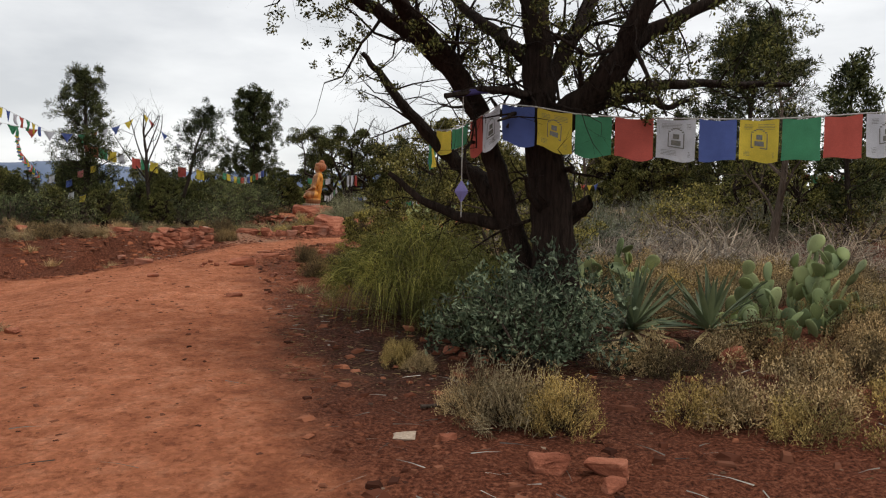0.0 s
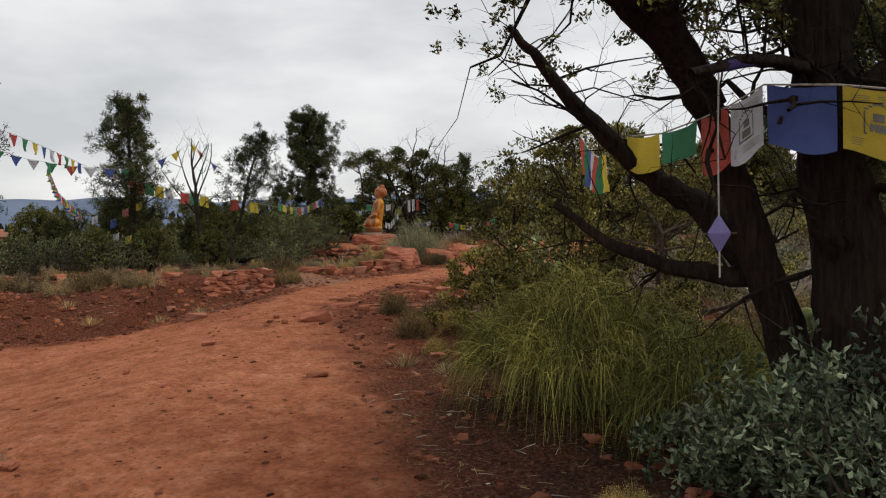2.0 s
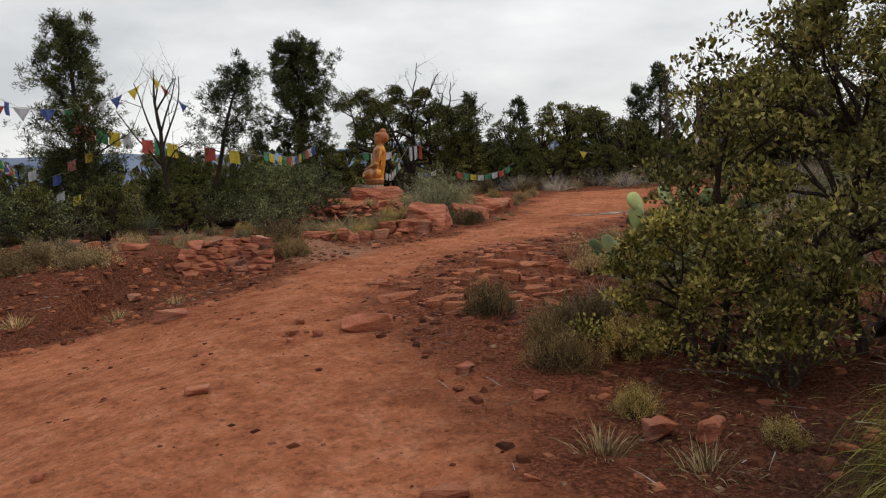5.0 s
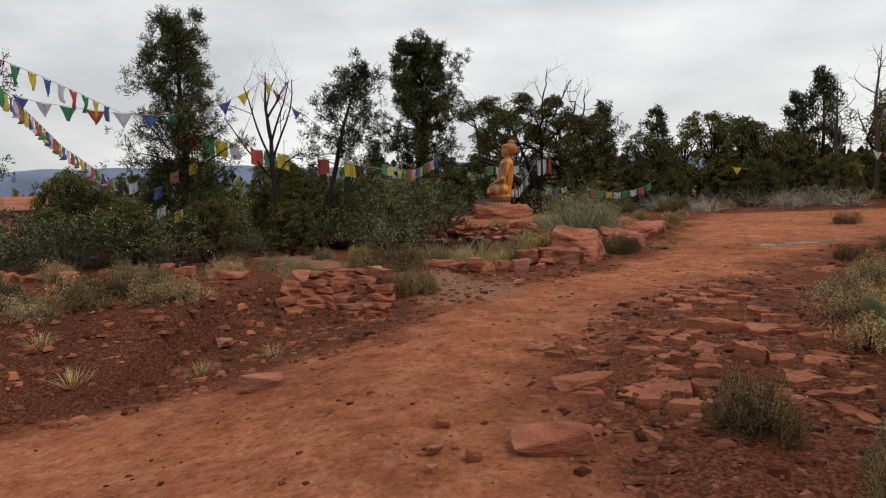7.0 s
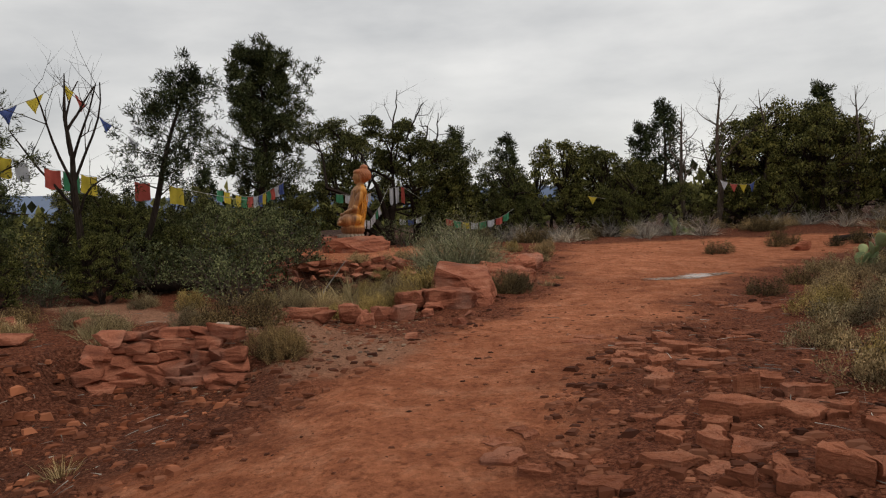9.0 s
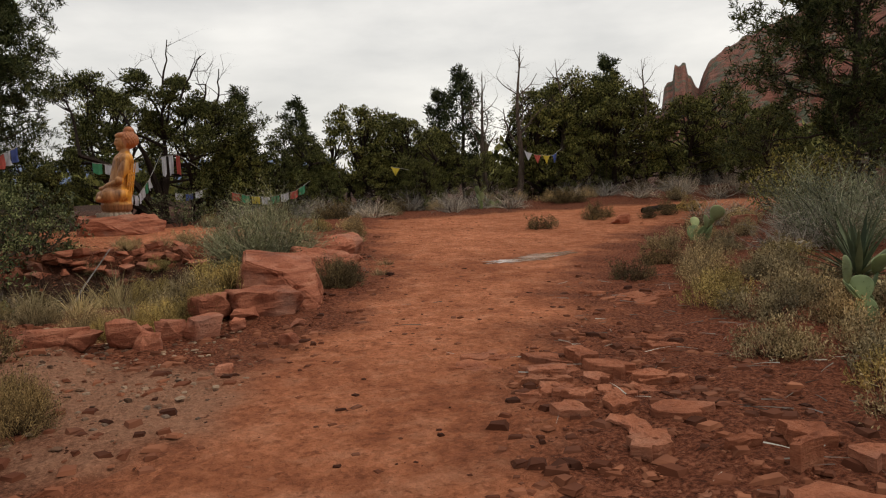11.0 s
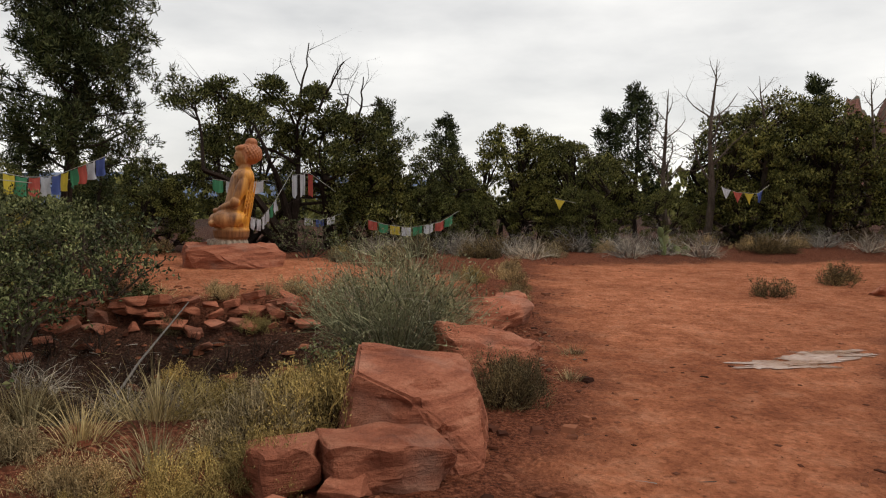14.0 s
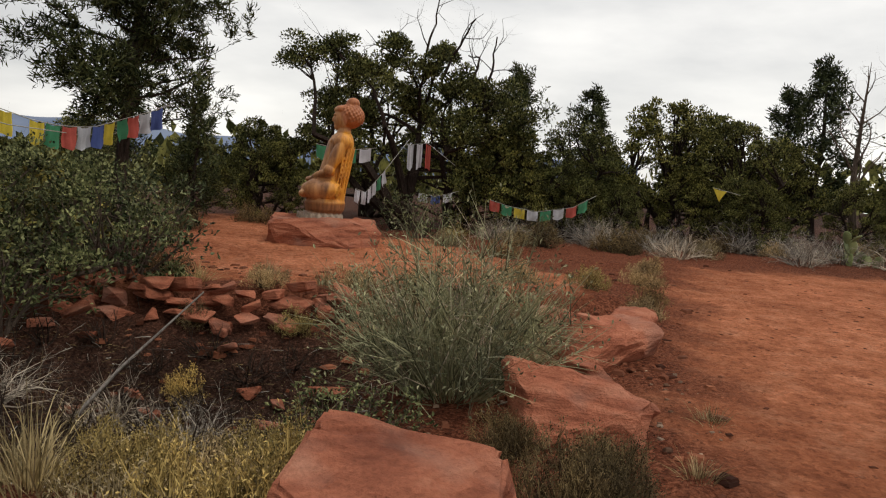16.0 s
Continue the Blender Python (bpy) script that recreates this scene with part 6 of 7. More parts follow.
# ---- the carved statue ----
def statue():
    """Seated figure carved from one log, on a lotus foot, facing west."""
    bm = bmesh.new()

    def blob(x, y, z, rx, ry, rz, turn=(0, 0, 0), seg=20):
        m = Matrix.LocRotScale((x, y, z), Euler([radians(a) for a in turn]), (rx, ry, rz))
        bmesh.ops.create_uvsphere(bm, u_segments=seg, v_segments=14, radius=1.0, matrix=m)

    def turned(rows, seg=28, cx=0.0, power=1.0):
        rings = []
        for z, hx, hy, ox in rows:
            rings.append([bm.verts.new((cx + ox + hx * math.cos(a), hy * math.sin(a), z)) for a in [i / seg * 2 * math.pi for i in range(seg)]])
        for a, b in zip(rings[:-1], rings[1:]):
            for i in range(seg):
                bm.faces.new((a[i], a[(i + 1) % seg], b[(i + 1) % seg], b[i]))
        bm.faces.new(rings[0][::-1])
        bm.faces.new(rings[-1])

    # x: minus is the front
    turned(((0.0, 0.32, 0.40, -0.07), (0.03, 0.325, 0.41, -0.07), (0.12, 0.26, 0.35, -0.04), (0.155, 0.23, 0.32, -0.02)))
    turned(((0.14, 0.235, 0.33, 0), (0.18, 0.265, 0.37, 0), (0.28, 0.275, 0.385, 0), (0.32, 0.25, 0.36, 0)))
    for k in range(20):
        a = k / 20 * 2 * math.pi
        blob(-0.06 + 0.275 * math.cos(a), 0.36 * math.sin(a), 0.065, 0.045, 0.05, 0.075, seg=10)
    # crossed legs, lap
    for sy in (1, -1):
        blob(-0.04, 0.23 * sy, 0.45, 0.27, 0.17, 0.15, (0, 0, 20 * sy))
        blob(-0.13, 0.31 * sy, 0.45, 0.14, 0.11, 0.13)
        blob(-0.27, 0.16 * sy, 0.385, 0.07, 0.15, 0.06, (0, 0, 12 * sy))
    blob(-0.19, 0.0, 0.43, 0.15, 0.3, 0.12)
    # straight robed back that leans a little
    turned(((0.30, 0.26, 0.34, 0.0), (0.45, 0.255, 0.31, 0.02), (0.6, 0.225, 0.27, 0.07), (0.72, 0.20, 0.25, 0.105), (0.85, 0.19, 0.25, 0.13), (1.0, 0.185, 0.265, 0.155),
            (1.1, 0.175, 0.265, 0.17), (1.18, 0.14, 0.22, 0.185), (1.225, 0.095, 0.12, 0.20), (1.30, 0.088, 0.09, 0.205)))
    # shoulders, arms, palms in the lap
    for sy in (1, -1):
        blob(0.19, 0.25 * sy, 1.09, 0.125, 0.10, 0.12)
        blob(0.12, 0.315 * sy, 0.89, 0.085, 0.075, 0.23, (0, 21, 0))
        blob(0.045, 0.325 * sy, 0.71, 0.08, 0.075, 0.08)
        blob(-0.07, 0.22 * sy, 0.64, 0.19, 0.065, 0.06, (0, -18, 44 * sy))
        blob(-0.19, 0.06 * sy, 0.575, 0.09, 0.085, 0.045)
        # folds of the robe hanging behind the arm, and its hem over the knee
        for k in range(4):
            blob(0.20 + 0.035 * k, (0.285 - 0.02 * k) * sy, 0.78 - 0.02 * k, 0.012, 0.03, 0.36, (0, 9, 0), 8)
        for k in range(3):
            blob(0.02 + 0.08 * k, 0.36 * sy, 0.44, 0.014, 0.03, 0.12, (0, 14, 0), 8)
    # hem of the robe across the chest
    for k in range(9):
        u = k / 8
        blob(0.06 - 0.09 * u - 0.02 * math.sin(u * 3), -0.17 + 0.34 * u, 1.10 - 0.30 * u, 0.035, 0.04, 0.035, seg=8)
    # neck, face, hair, knot of hair
    blob(0.205, 0, 1.26, 0.088, 0.09, 0.09)
    blob(0.195, 0, 1.415, 0.145, 0.132, 0.165)
    blob(0.115, 0, 1.305, 0.055, 0.065, 0.045)
    blob(0.055, 0, 1.405, 0.024, 0.02, 0.04, (0, 15, 0))
    blob(0.075, 0, 1.46, 0.03, 0.09, 0.016)
    blob(0.075, 0, 1.345, 0.02, 0.04, 0.014)
    blob(0.275, 0, 1.45, 0.18, 0.168, 0.165)
    blob(0.20, 0, 1.53, 0.15, 0.13, 0.07)
    blob(0.30, 0, 1.63, 0.092, 0.09, 0.075)
    for k in range(150):
        g = k * 2.39996
        zz = 0.97 - 1.5 * k / 150
        q = math.sqrt(max(0.0, 1 - zz * zz))
        if math.cos(g) * q > -0.45 + 0.3 * (zz < 0):
            blob(0.275 + 0.18 * q * math.cos(g), 0.168 * q * math.sin(g), 1.45 + 0.165 * zz, 0.018, 0.018, 0.018, seg=6)
    for sy in (1, -1):
        blob(0.20, 0.145 * sy, 1.38, 0.032, 0.022, 0.095)
    me = bpy.data.meshes.new("statue")
    bm.to_mesh(me)
    bm.free()
    m, n, l, b = material("carved_wood")
    obj = coords(n)
    mp = n.new("ShaderNodeMapping")
    mp.inputs["Scale"].default_value = (1, 1, 0.14)
    l.new(obj, mp.inputs["Vector"])
    grain = noise_node(n, l, mp.outputs["Vector"], 26, 6.0, 0.62)
    blotch = noise_node(n, l, obj, 3.4, 4.0)
    sep = n.new("ShaderNodeSeparateXYZ")
    l.new(obj, sep.inputs[0])
    gold = ramp_node(n, l, grain, [(0.25, (0.42, 0.15, 0.012)), (0.5, (0.66, 0.27, 0.02)), (0.8, (0.78, 0.38, 0.04))])
    brown = ramp_node(n, l, grain, [(0.25, (0.10, 0.036, 0.012)), (0.7, (0.33, 0.14, 0.05))])
    rust = ramp_node(n, l, grain, [(0.25, (0.24, 0.065, 0.02)), (0.7, (0.42, 0.14, 0.04))])
    foot = ramp_node(n, l, grain, [(0.25, (0.15, 0.10, 0.07)), (0.7, (0.36, 0.28, 0.2))])

    def step(sock, lo, hi):
        r = n.new("ShaderNodeMapRange")
        r.inputs["From Min"].default_value, r.inputs["From Max"].default_value = lo, hi
        l.new(sock, r.inputs["Value"])
        return r.outputs["Result"]

    tan = ramp_node(n, l, grain, [(0.25, (0.30, 0.12, 0.035)), (0.7, (0.52, 0.25, 0.09))])
    worn = ramp_node(n, l, blotch, [(0.46, (0, 0, 0)), (0.60, (1, 1, 1))])
    bare = mix_node(n, l, worn, tan, brown)
    slant = n.new("ShaderNodeMath")
    slant.operation = "MULTIPLY_ADD"
    slant.inputs[1].default_value = -0.2
    l.new(sep.outputs["Z"], slant.inputs[0])
    l.new(sep.outputs["X"], slant.inputs[2])
    half = n.new("ShaderNodeMath")
    half.operation = "MULTIPLY"
    half.inputs[1].default_value = 0.45
    l.new(worn, half.inputs[0])
    robe = mix_node(n, l, half.outputs[0], gold, tan)
    c = mix_node(n, l, step(slant.outputs[0], -0.06, -0.03), bare, robe)
    hair = n.new("ShaderNodeMath")
    hair.operation = "MULTIPLY"
    l.new(step(sep.outputs["Z"], 1.24, 1.27), hair.inputs[0])
    back = n.new("ShaderNodeMath")
    back.operation = "MULTIPLY_ADD"
    back.inputs[1].default_value = 0.55
    l.new(sep.outputs["Z"], back.inputs[0])
    l.new(sep.outputs["X"], back.inputs[2])
    l.new(step(back.outputs[0], 0.93, 0.96), hair.inputs[1])
    c = mix_node(n, l, step(sep.outputs["Z"], 1.23, 1.27), c, tan)
    c = mix_node(n, l, hair.outputs[0], c, rust)
    c = mix_node(n, l, step(sep.outputs["Z"], 0.30, 0.25), c, brown)
    c = mix_node(n, l, step(sep.outputs["Z"], 0.15, 0.12), c, foot)
    l.new(c, b.inputs["Base Color"])
    b.inputs["Roughness"].default_value = 0.55
    bump_node(n, l, b, grain, 0.5, 0.015)
    ob = piece("statue", me, m)
    ob.matrix_world = Matrix.LocRotScale((-4.67, 27.35, 1.335), Euler((0, 0, radians(8))), (1.0, 1.0, 1.0))
    re = ob.modifiers.new("weld", "REMESH")
    re.mode, re.voxel_size, re.use_smooth_shade = "VOXEL", 0.010, True
    sm = ob.modifiers.new("soften", "SMOOTH")
    sm.factor, sm.iterations = 0.5, 2
    return tagged(ob, "carved wooden seated statue with a golden robe on a boulder", "statue")


statue()


# ---- prayer flags ----
CLOTH = {"r": FLAG_RED, "g": FLAG_GREEN, "y": FLAG_YELLOW, "b": FLAG_BLUE, "w": FLAG_WHITE, "p": FLAG_PINK, "v": FLAG_PURPLE}


def flag_piece(a, b, drop, mat, parent, seed, point=False, blow=0.03, printed=False, fold=0.0):
    """A cloth hung from a to b; pointed ones taper to a tip."""
    r = random.Random(seed)
    a, b = Vector(a), Vector(b)
    along = b - a
    out = along.cross(Vector((0, 0, 1))).normalized()
    nu, nv = 7, 7
    p1, p2, amp = r.uniform(0, 6), r.uniform(0, 6), blow * r.uniform(0.5, 1.3)
    sway = r.uniform(-0.22, 0.22) * blow * 8
    V = []
    for j in range(nv + 1):
        v = j / nv
        for i in range(nu + 1):
            u = i / nu
            uu = u if not point else 0.5 + (u - 0.5) * (1 - 0.92 * v)
            uu = uu + fold * v * (0.5 - u)
            w = amp * v * (math.sin(u * 6 + p1) + 0.6 * math.sin(v * 5 + u * 3 + p2)) + sway * v * v * 0.3
            w += amp * 0.4 * math.sin(u * 13 + p2)
            top = -0.015 * math.sin(math.pi * u)
            V.append(a + along * (uu + 0.05 * sway * v) + Vector((0, 0, top - drop * v * (1 + 0.05 * math.sin(u * 5 + p1)))) + out * w)
    F = [(j * (nu + 1) + i, j * (nu + 1) + i + 1, (j + 1) * (nu + 1) + i + 1, (j + 1) * (nu + 1) + i) for j in range(nv) for i in range(nu)]
    ob = piece("flag", grid_mesh("flag", [tuple(v) for v in V], F, True), mat, parent)
    if printed:
        # worn block print: an arched frame and lines too faint to read
        def spot(u, v, side):
            k, j = u * nu, v * nv
            i0, j0 = min(int(k), nu - 1), min(int(j), nv - 1)
            fu, fv = k - i0, j - j0
            c = [V[j0 * (nu + 1) + i0], V[j0 * (nu + 1) + i0 + 1], V[(j0 + 1) * (nu + 1) + i0], V[(j0 + 1) * (nu + 1) + i0 + 1]]
            q = c[0] * (1 - fu) * (1 - fv) + c[1] * fu * (1 - fv) + c[2] * (1 - fu) * fv + c[3] * fu * fv
            return tuple(q + out * 0.004 * side)

        for side in (1, -1):
            PV, PF = [], []

            def bar(u0, v0, u1, v1, side=side, PV=PV, PF=PF):
                n0 = len(PV)
                PV.extend([spot(u0, v0, side), spot(u1, v0, side), spot(u1, v1, side), spot(u0, v1, side)])
                PF.append((n0, n0 + 1, n0 + 2, n0 + 3))

            for k in range(7):
                x0, x1 = 0.30 + 0.4 * k / 7, 0.30 + 0.4 * (k + 1) / 7
                lift = 0.30 - 0.11 * math.sin(math.pi * (k + 0.5) / 7)
                bar(x0, lift, x1, lift + 0.025)
            bar(0.29, 0.32, 0.315, 0.66)
            bar(0.685, 0.32, 0.71, 0.66)
            bar(0.29, 0.66, 0.71, 0.685)
            bar(0.42, 0.34, 0.58, 0.46)
            bar(0.38, 0.5, 0.62, 0.62)
            for k in range(4):
                bar(0.12, 0.12 + 0.035 * k, 0.88, 0.128 + 0.035 * k)
                bar(0.12, 0.78 + 0.035 * k, 0.88, 0.788 + 0.035 * k)
            piece("print", grid_mesh("print", PV, PF), PRINT, ob)
    return ob


def cord_line(points, parent, radius=0.004):
    sh = Sheaf()
    sh.tube(np.array(points), np.full(len(points), radius), 4)
    return piece("cord", sh.mesh("cord"), CORD, parent)


def flag_string(points, colours, width, drop, label, seed, gap=0.06, point=False, blow=0.03, printed="", start=0.0):
    """Flags side by side along a sagging cord."""
    pts = np.array(points, float)
    seg = np.linalg.norm(np.diff(pts, axis=0), axis=1)
    s = np.concatenate([[0], np.cumsum(seg)])
    at = lambda d: tuple(float(np.interp(d, s, pts[:, c])) for c in range(3))
    ob = thing("prayer_flags", pose(0, 0, 0), label, "flags", "prayer flag strings")
    cord_line(points, ob)
    d = start
    for k, c in enumerate(colours):
        if d + width > s[-1]:
            break
        if c != "-":
            flag_piece(at(d), at(d + width), drop, CLOTH[c], ob, seed * 50 + k, point, blow, c in printed)
        d += width + gap
    return ob


# near string round the old juniper: cloths set one by one
near = thing("prayer_flags", pose(0, 0, 0), "large printed prayer flags strung across the juniper", "flags", "prayer flag strings")
NEAR = ((-0.07, 6.96, 2.14), (0.07, 6.68, 2.12), (0.21, 6.43, 2.16), (0.31, 6.26, 2.20), (0.45, 6.17, 2.285), (0.71, 5.95, 2.235), (0.98, 5.8, 2.17), (1.27, 5.75, 2.145),
        (1.57, 5.7, 2.135), (1.87, 5.65, 2.13), (2.15, 5.6, 2.125), (2.44, 5.55, 2.13), (2.72, 5.5, 2.145), (2.99, 5.45, 2.165), (3.3, 5.4, 2.18), (3.6, 5.35, 2.2), (3.9, 5.3, 2.23), (4.3, 5.25, 2.3))
cord_line(NEAR, near, 0.005)
for k, c in enumerate("ygrwbygrwbygrwbyg"):
    a, b = Vector(NEAR[k]), Vector(NEAR[k + 1])
    flag_piece(a + (b - a) * 0.04, b - (b - a) * 0.04, (0.2, 0.17, 0.29)[k] if k < 3 else 0.30, CLOTH[c], near, 900 + k, False, 0.014, c in "yw" and k > 2)

flag_string(((-0.16, 8.45, 2.32), (-0.13, 8.24, 2.2), (-0.12, 7.8, 2.09), (-0.1, 7.41, 2.1), (0.0, 7.1, 2.25)), "rgbwrgy", 0.12, 0.25, "small faded flags hanging beside the oak", 3, 0.02, False, 0.03)
flag_string(((-14.5, 13.5, 5.4), (-12.4, 15.0, 4.55), (-10.9, 16.3, 3.95), (-10.22, 17.0, 3.65), (-10.12, 17.5, 3.54), (-10.06, 18.5, 3.35), (-10.11, 19.5, 3.2), (-9.9, 20.3, 3.25)),
            "wrgybwrgybwrgybwrgybwrgybwrgyb", 0.17, 0.24, "pennant string running to the tall pine", 4, 0.10, True)
flag_string(((-15.5, 18.0, 4.9), (-13.2, 18.6, 4.05), (-11.88, 19.0, 3.59), (-11.29, 19.0, 3.39), (-10.61, 19.0, 3.26), (-10.03, 19.2, 3.17), (-9.46, 19.8, 3.15), (-9.1, 21.0, 3.45), (-8.77, 21.4, 3.7), (-8.5, 21.6, 3.95)),
            "gbwgpwgbygbwgrwbgrwbygr", 0.30, 0.22, "faded pennants strung from pine to dead tree", 5, 0.12, True)
flag_string(((-8.5, 21.6, 3.95), (-8.2, 22.0, 3.52), (-7.72, 22.2, 3.14), (-7.38, 22.5, 2.82)), "yr-b-w-g", 0.22, 0.18, "pennants falling from the dead tree's top", 6, 0.02, True)
flag_string(((-12.5, 9.0, 4.2), (-9.8, 11.5, 3.3), (-7.81, 14.0, 2.77), (-8.65, 15.5, 2.68), (-9.41, 17.0, 2.49), (-9.96, 18.5, 2.25), (-10.55, 20.0, 2.07))[2:],
            "gybwrgybwrgybwrgybwrgybwrgybwrgybw", 0.11, 0.15, "small bright flags slanting down to the pines", 7, 0.09, False)
flag_string(((-9.52, 20.5, 2.93), (-9.03, 21.0, 2.79), (-8.82, 21.5, 2.69), (-8.25, 22.0, 2.56), (-7.87, 22.2, 2.5), (-7.28, 22.5, 2.43), (-6.91, 22.7, 2.32), (-6.4, 23.0, 2.2), (-6.2, 23.7, 2.18), (-6.1, 24.15, 2.22), (-5.8, 24.4, 2.42)),
            "rgyw-rgy--r-y", 0.23, 0.28, "bright square flags strung between pines", 8, 0.03, False)
flag_string(((-6.66, 23.0, 2.36), (-6.57, 23.1, 2.34), (-6.41, 23.3, 2.27), (-6.28, 23.5, 2.24), (-6.14, 23.7, 2.25), (-6.08, 23.8, 2.27), (-5.97, 24.1, 2.37), (-5.83, 24.35, 2.47), (-5.7, 24.5, 2.56)),
            "gy-ygrwbygrwb", 0.125, 0.19, "bright flags tied to a pine trunk", 18, 0.012, False)
flag_string(((-2.35, 30.5, 1.75), (-2.01, 30.4, 1.66), (-1.51, 30.4, 1.6), (-0.9, 30.4, 1.72), (-0.5, 30.5, 1.95)), "rgywgwrg", 0.19, 0.17, "low flag string against the junipers", 9, 0.04)
flag_string(((-5.15, 28.9, 2.45), (-4.7, 28.9, 2.38), (-4.2, 28.9, 2.45)), "gwgw", 0.18, 0.2, "pale faded flags behind the statue", 10, 0.05)
flag_string(((-4.5, 28.9, 1.8), (-4.35, 29.0, 1.75), (-4.1, 29.2, 2.1), (-3.83, 30.4, 2.7)), "wwwwgw", 0.09, 0.2, "thin white cloth strips by the statue", 11, 0.03)
flag_string(((-3.84, 30.3, 2.6), (-3.5, 30.4, 2.65), (-3.0, 30.5, 2.3)), "wwr", 0.10, 0.42, "ragged white cloths in the dark juniper", 12, 0.06)
flag_string(((-3.6, 30.3, 1.78), (-3.3, 30.3, 1.74), (-2.9, 30.3, 1.86)), "wbw", 0.16, 0.14, "little flags low in the juniper", 13, 0.06)
flag_string(((5.2, 30.4, 2.55), (5.5, 30.3, 2.42), (6.0, 30.3, 2.4), (6.4, 30.5, 2.6)), "wryb", 0.22, 0.22, "few flags strung before the woods", 14, 0.05, True)
flag_string(((11.3, 24.6, 2.75), (12.2, 24.6, 2.6), (13.2, 24.8, 2.8), (15, 25, 3.0)), "wrgwpwgw", 0.22, 0.2, "flags on the eastern rise's trees", 15, 0.06)
flag_string(((1.7, 31.1, 2.25), (2.2, 31.1, 2.15)), "y", 0.26, 0.2, "single yellow flag in the trees", 16, 0.05, True)
for k, (x, y, z, c) in enumerate(((-9.35, 20.2, 2.35, "y"), (-9.6, 20.0, 2.2, "p"), (-9.85, 19.9, 1.95, "b"), (-9.75, 19.8, 1.62, "w"), (-9.5, 19.9, 1.55, "y"), (-10.3, 19.9, 2.05, "w"), (-9.5, 20.2, 2.9, "r"), (-10.1, 19.8, 1.5, "y"))):
    flag_string(((x, y, z), (x + 0.16, y + 0.05, z + 0.06)), c, 0.15, 0.17, "loose flag caught in the tall pine", 30 + k, 0.01, False, 0.04)

# violet cloth wound on a limb, and a small woven diamond on a thread
wrap = Sheaf()
wrap.tube(np.array([(0.06, 5.81, 2.295), (0.16, 5.866, 2.317), (0.27, 5.92, 2.342), (0.39, 5.99, 2.366)]), np.array([0.02, 0.023, 0.021, 0.024]), 10, 0.25, np.random.default_rng(2))
tagged(piece("cloth_wrap", wrap.mesh("cloth_wrap", True), FLAG_PURPLE), "violet cloth wound round a juniper limb", "cloth")
bm = bmesh.new()
for dx, dz, ry in ((0.055, 0.09, 0.02),):
    top, bot = bm.verts.new((0, 0, dz)), bm.verts.new((0, 0, -dz))
    ring = [bm.verts.new(p) for p in ((dx, 0, 0), (0, ry, 0), (-dx, 0, 0), (0, -ry, 0))]
    for i in range(4):
        bm.faces.new((top, ring[i], ring[(i + 1) % 4]))
        bm.faces.new((bot, ring[(i + 1) % 4], ring[i]))
orn = thing("woven_ornament", pose(0.14, 5.88, 1.57), "small violet woven diamond on a thread", "ornament")
part("diamond", bm, cloth_material("lilac_yarn", (0.34, 0.30, 0.62)), orn)
sh = Sheaf()
sh.tube(np.array([(0, -0.03, 0.75), (0, 0, 0.4), (0, 0, 0.0), (0, 0, -0.2)]), np.full(4, 0.004), 4)
piece("thread", sh.mesh("thread"), CORD, orn)
sh = Sheaf()
sh.tube(np.array([(-0.08, 0, 0), (0, 0, 0.002), (0.08, 0, 0)]), np.full(3, 0.004), 4)
piece("crossbar", sh.mesh("crossbar"), TWIG, orn)


# ---- salmon pier at the western edge ----
def block(bm, x0, x1, y0, y1, z0, z1, bevel=0.02):
    r = bmesh.ops.create_cube(bm, size=1.0, matrix=Matrix.LocRotScale(((x0 + x1) / 2, (y0 + y1) / 2, (z0 + z1) / 2), None, (x1 - x0, y1 - y0, z1 - z0)))
    bmesh.ops.bevel(bm, geom=list({e for v in r["verts"] for e in v.link_edges}), offset=bevel, segments=2, affect="EDGES")


pier_z = ground_z(-18.1, 26.3) - 0.1
pier = thing("masonry_pier", pose(-18.1, 26.3, pier_z), "salmon-pink plastered pier with a stepped cap", "pier")
bm = bmesh.new()
block(bm, -0.72, 0.72, -0.6, 0.6, 0, 1.52 - pier_z, 0.03)
part("shaft", bm, PLASTER, pier)
for z0, z1, w in ((1.52, 1.62, 0.82), (1.624, 1.80, 0.95), (1.804, 1.9, 0.84), (1.904, 2.0, 0.7)):
    bm = bmesh.new()
    block(bm, -w, w, -w, w, z0 - pier_z, z1 - pier_z, 0.015)
    part("cap_course", bm, PLASTER, pier)


# ---- wet patch on the path ----
def wet_patch(x, y, a, b, seed, label):
    r = random.Random(seed)
    n = 72
    V, F = [], []
    for k in range(n):
        t = k / n * 2 * math.pi
        q = 1 + 0.28 * math.sin(3 * t + seed) + 0.22 * math.sin(7 * t + 2) + 0.12 * math.sin(13 * t) + r.uniform(-0.16, 0.16)
        for f in (0.0, 0.5, 1.0):
            px, py = x + math.cos(t) * a * q * f, y + math.sin(t) * b * q * f
            V.append((px, py, ground_z(px, py) + 0.007))
    for k in range(n):
        k2 = (k + 1) % n
        for j in (0, 1):
            F.append((k * 3 + j, k * 3 + j + 1, k2 * 3 + j + 1, k2 * 3 + j))
    return tagged(piece("puddle", grid_mesh("puddle", V, F, True), WATER_FILM), label, "puddle", "wet patches")


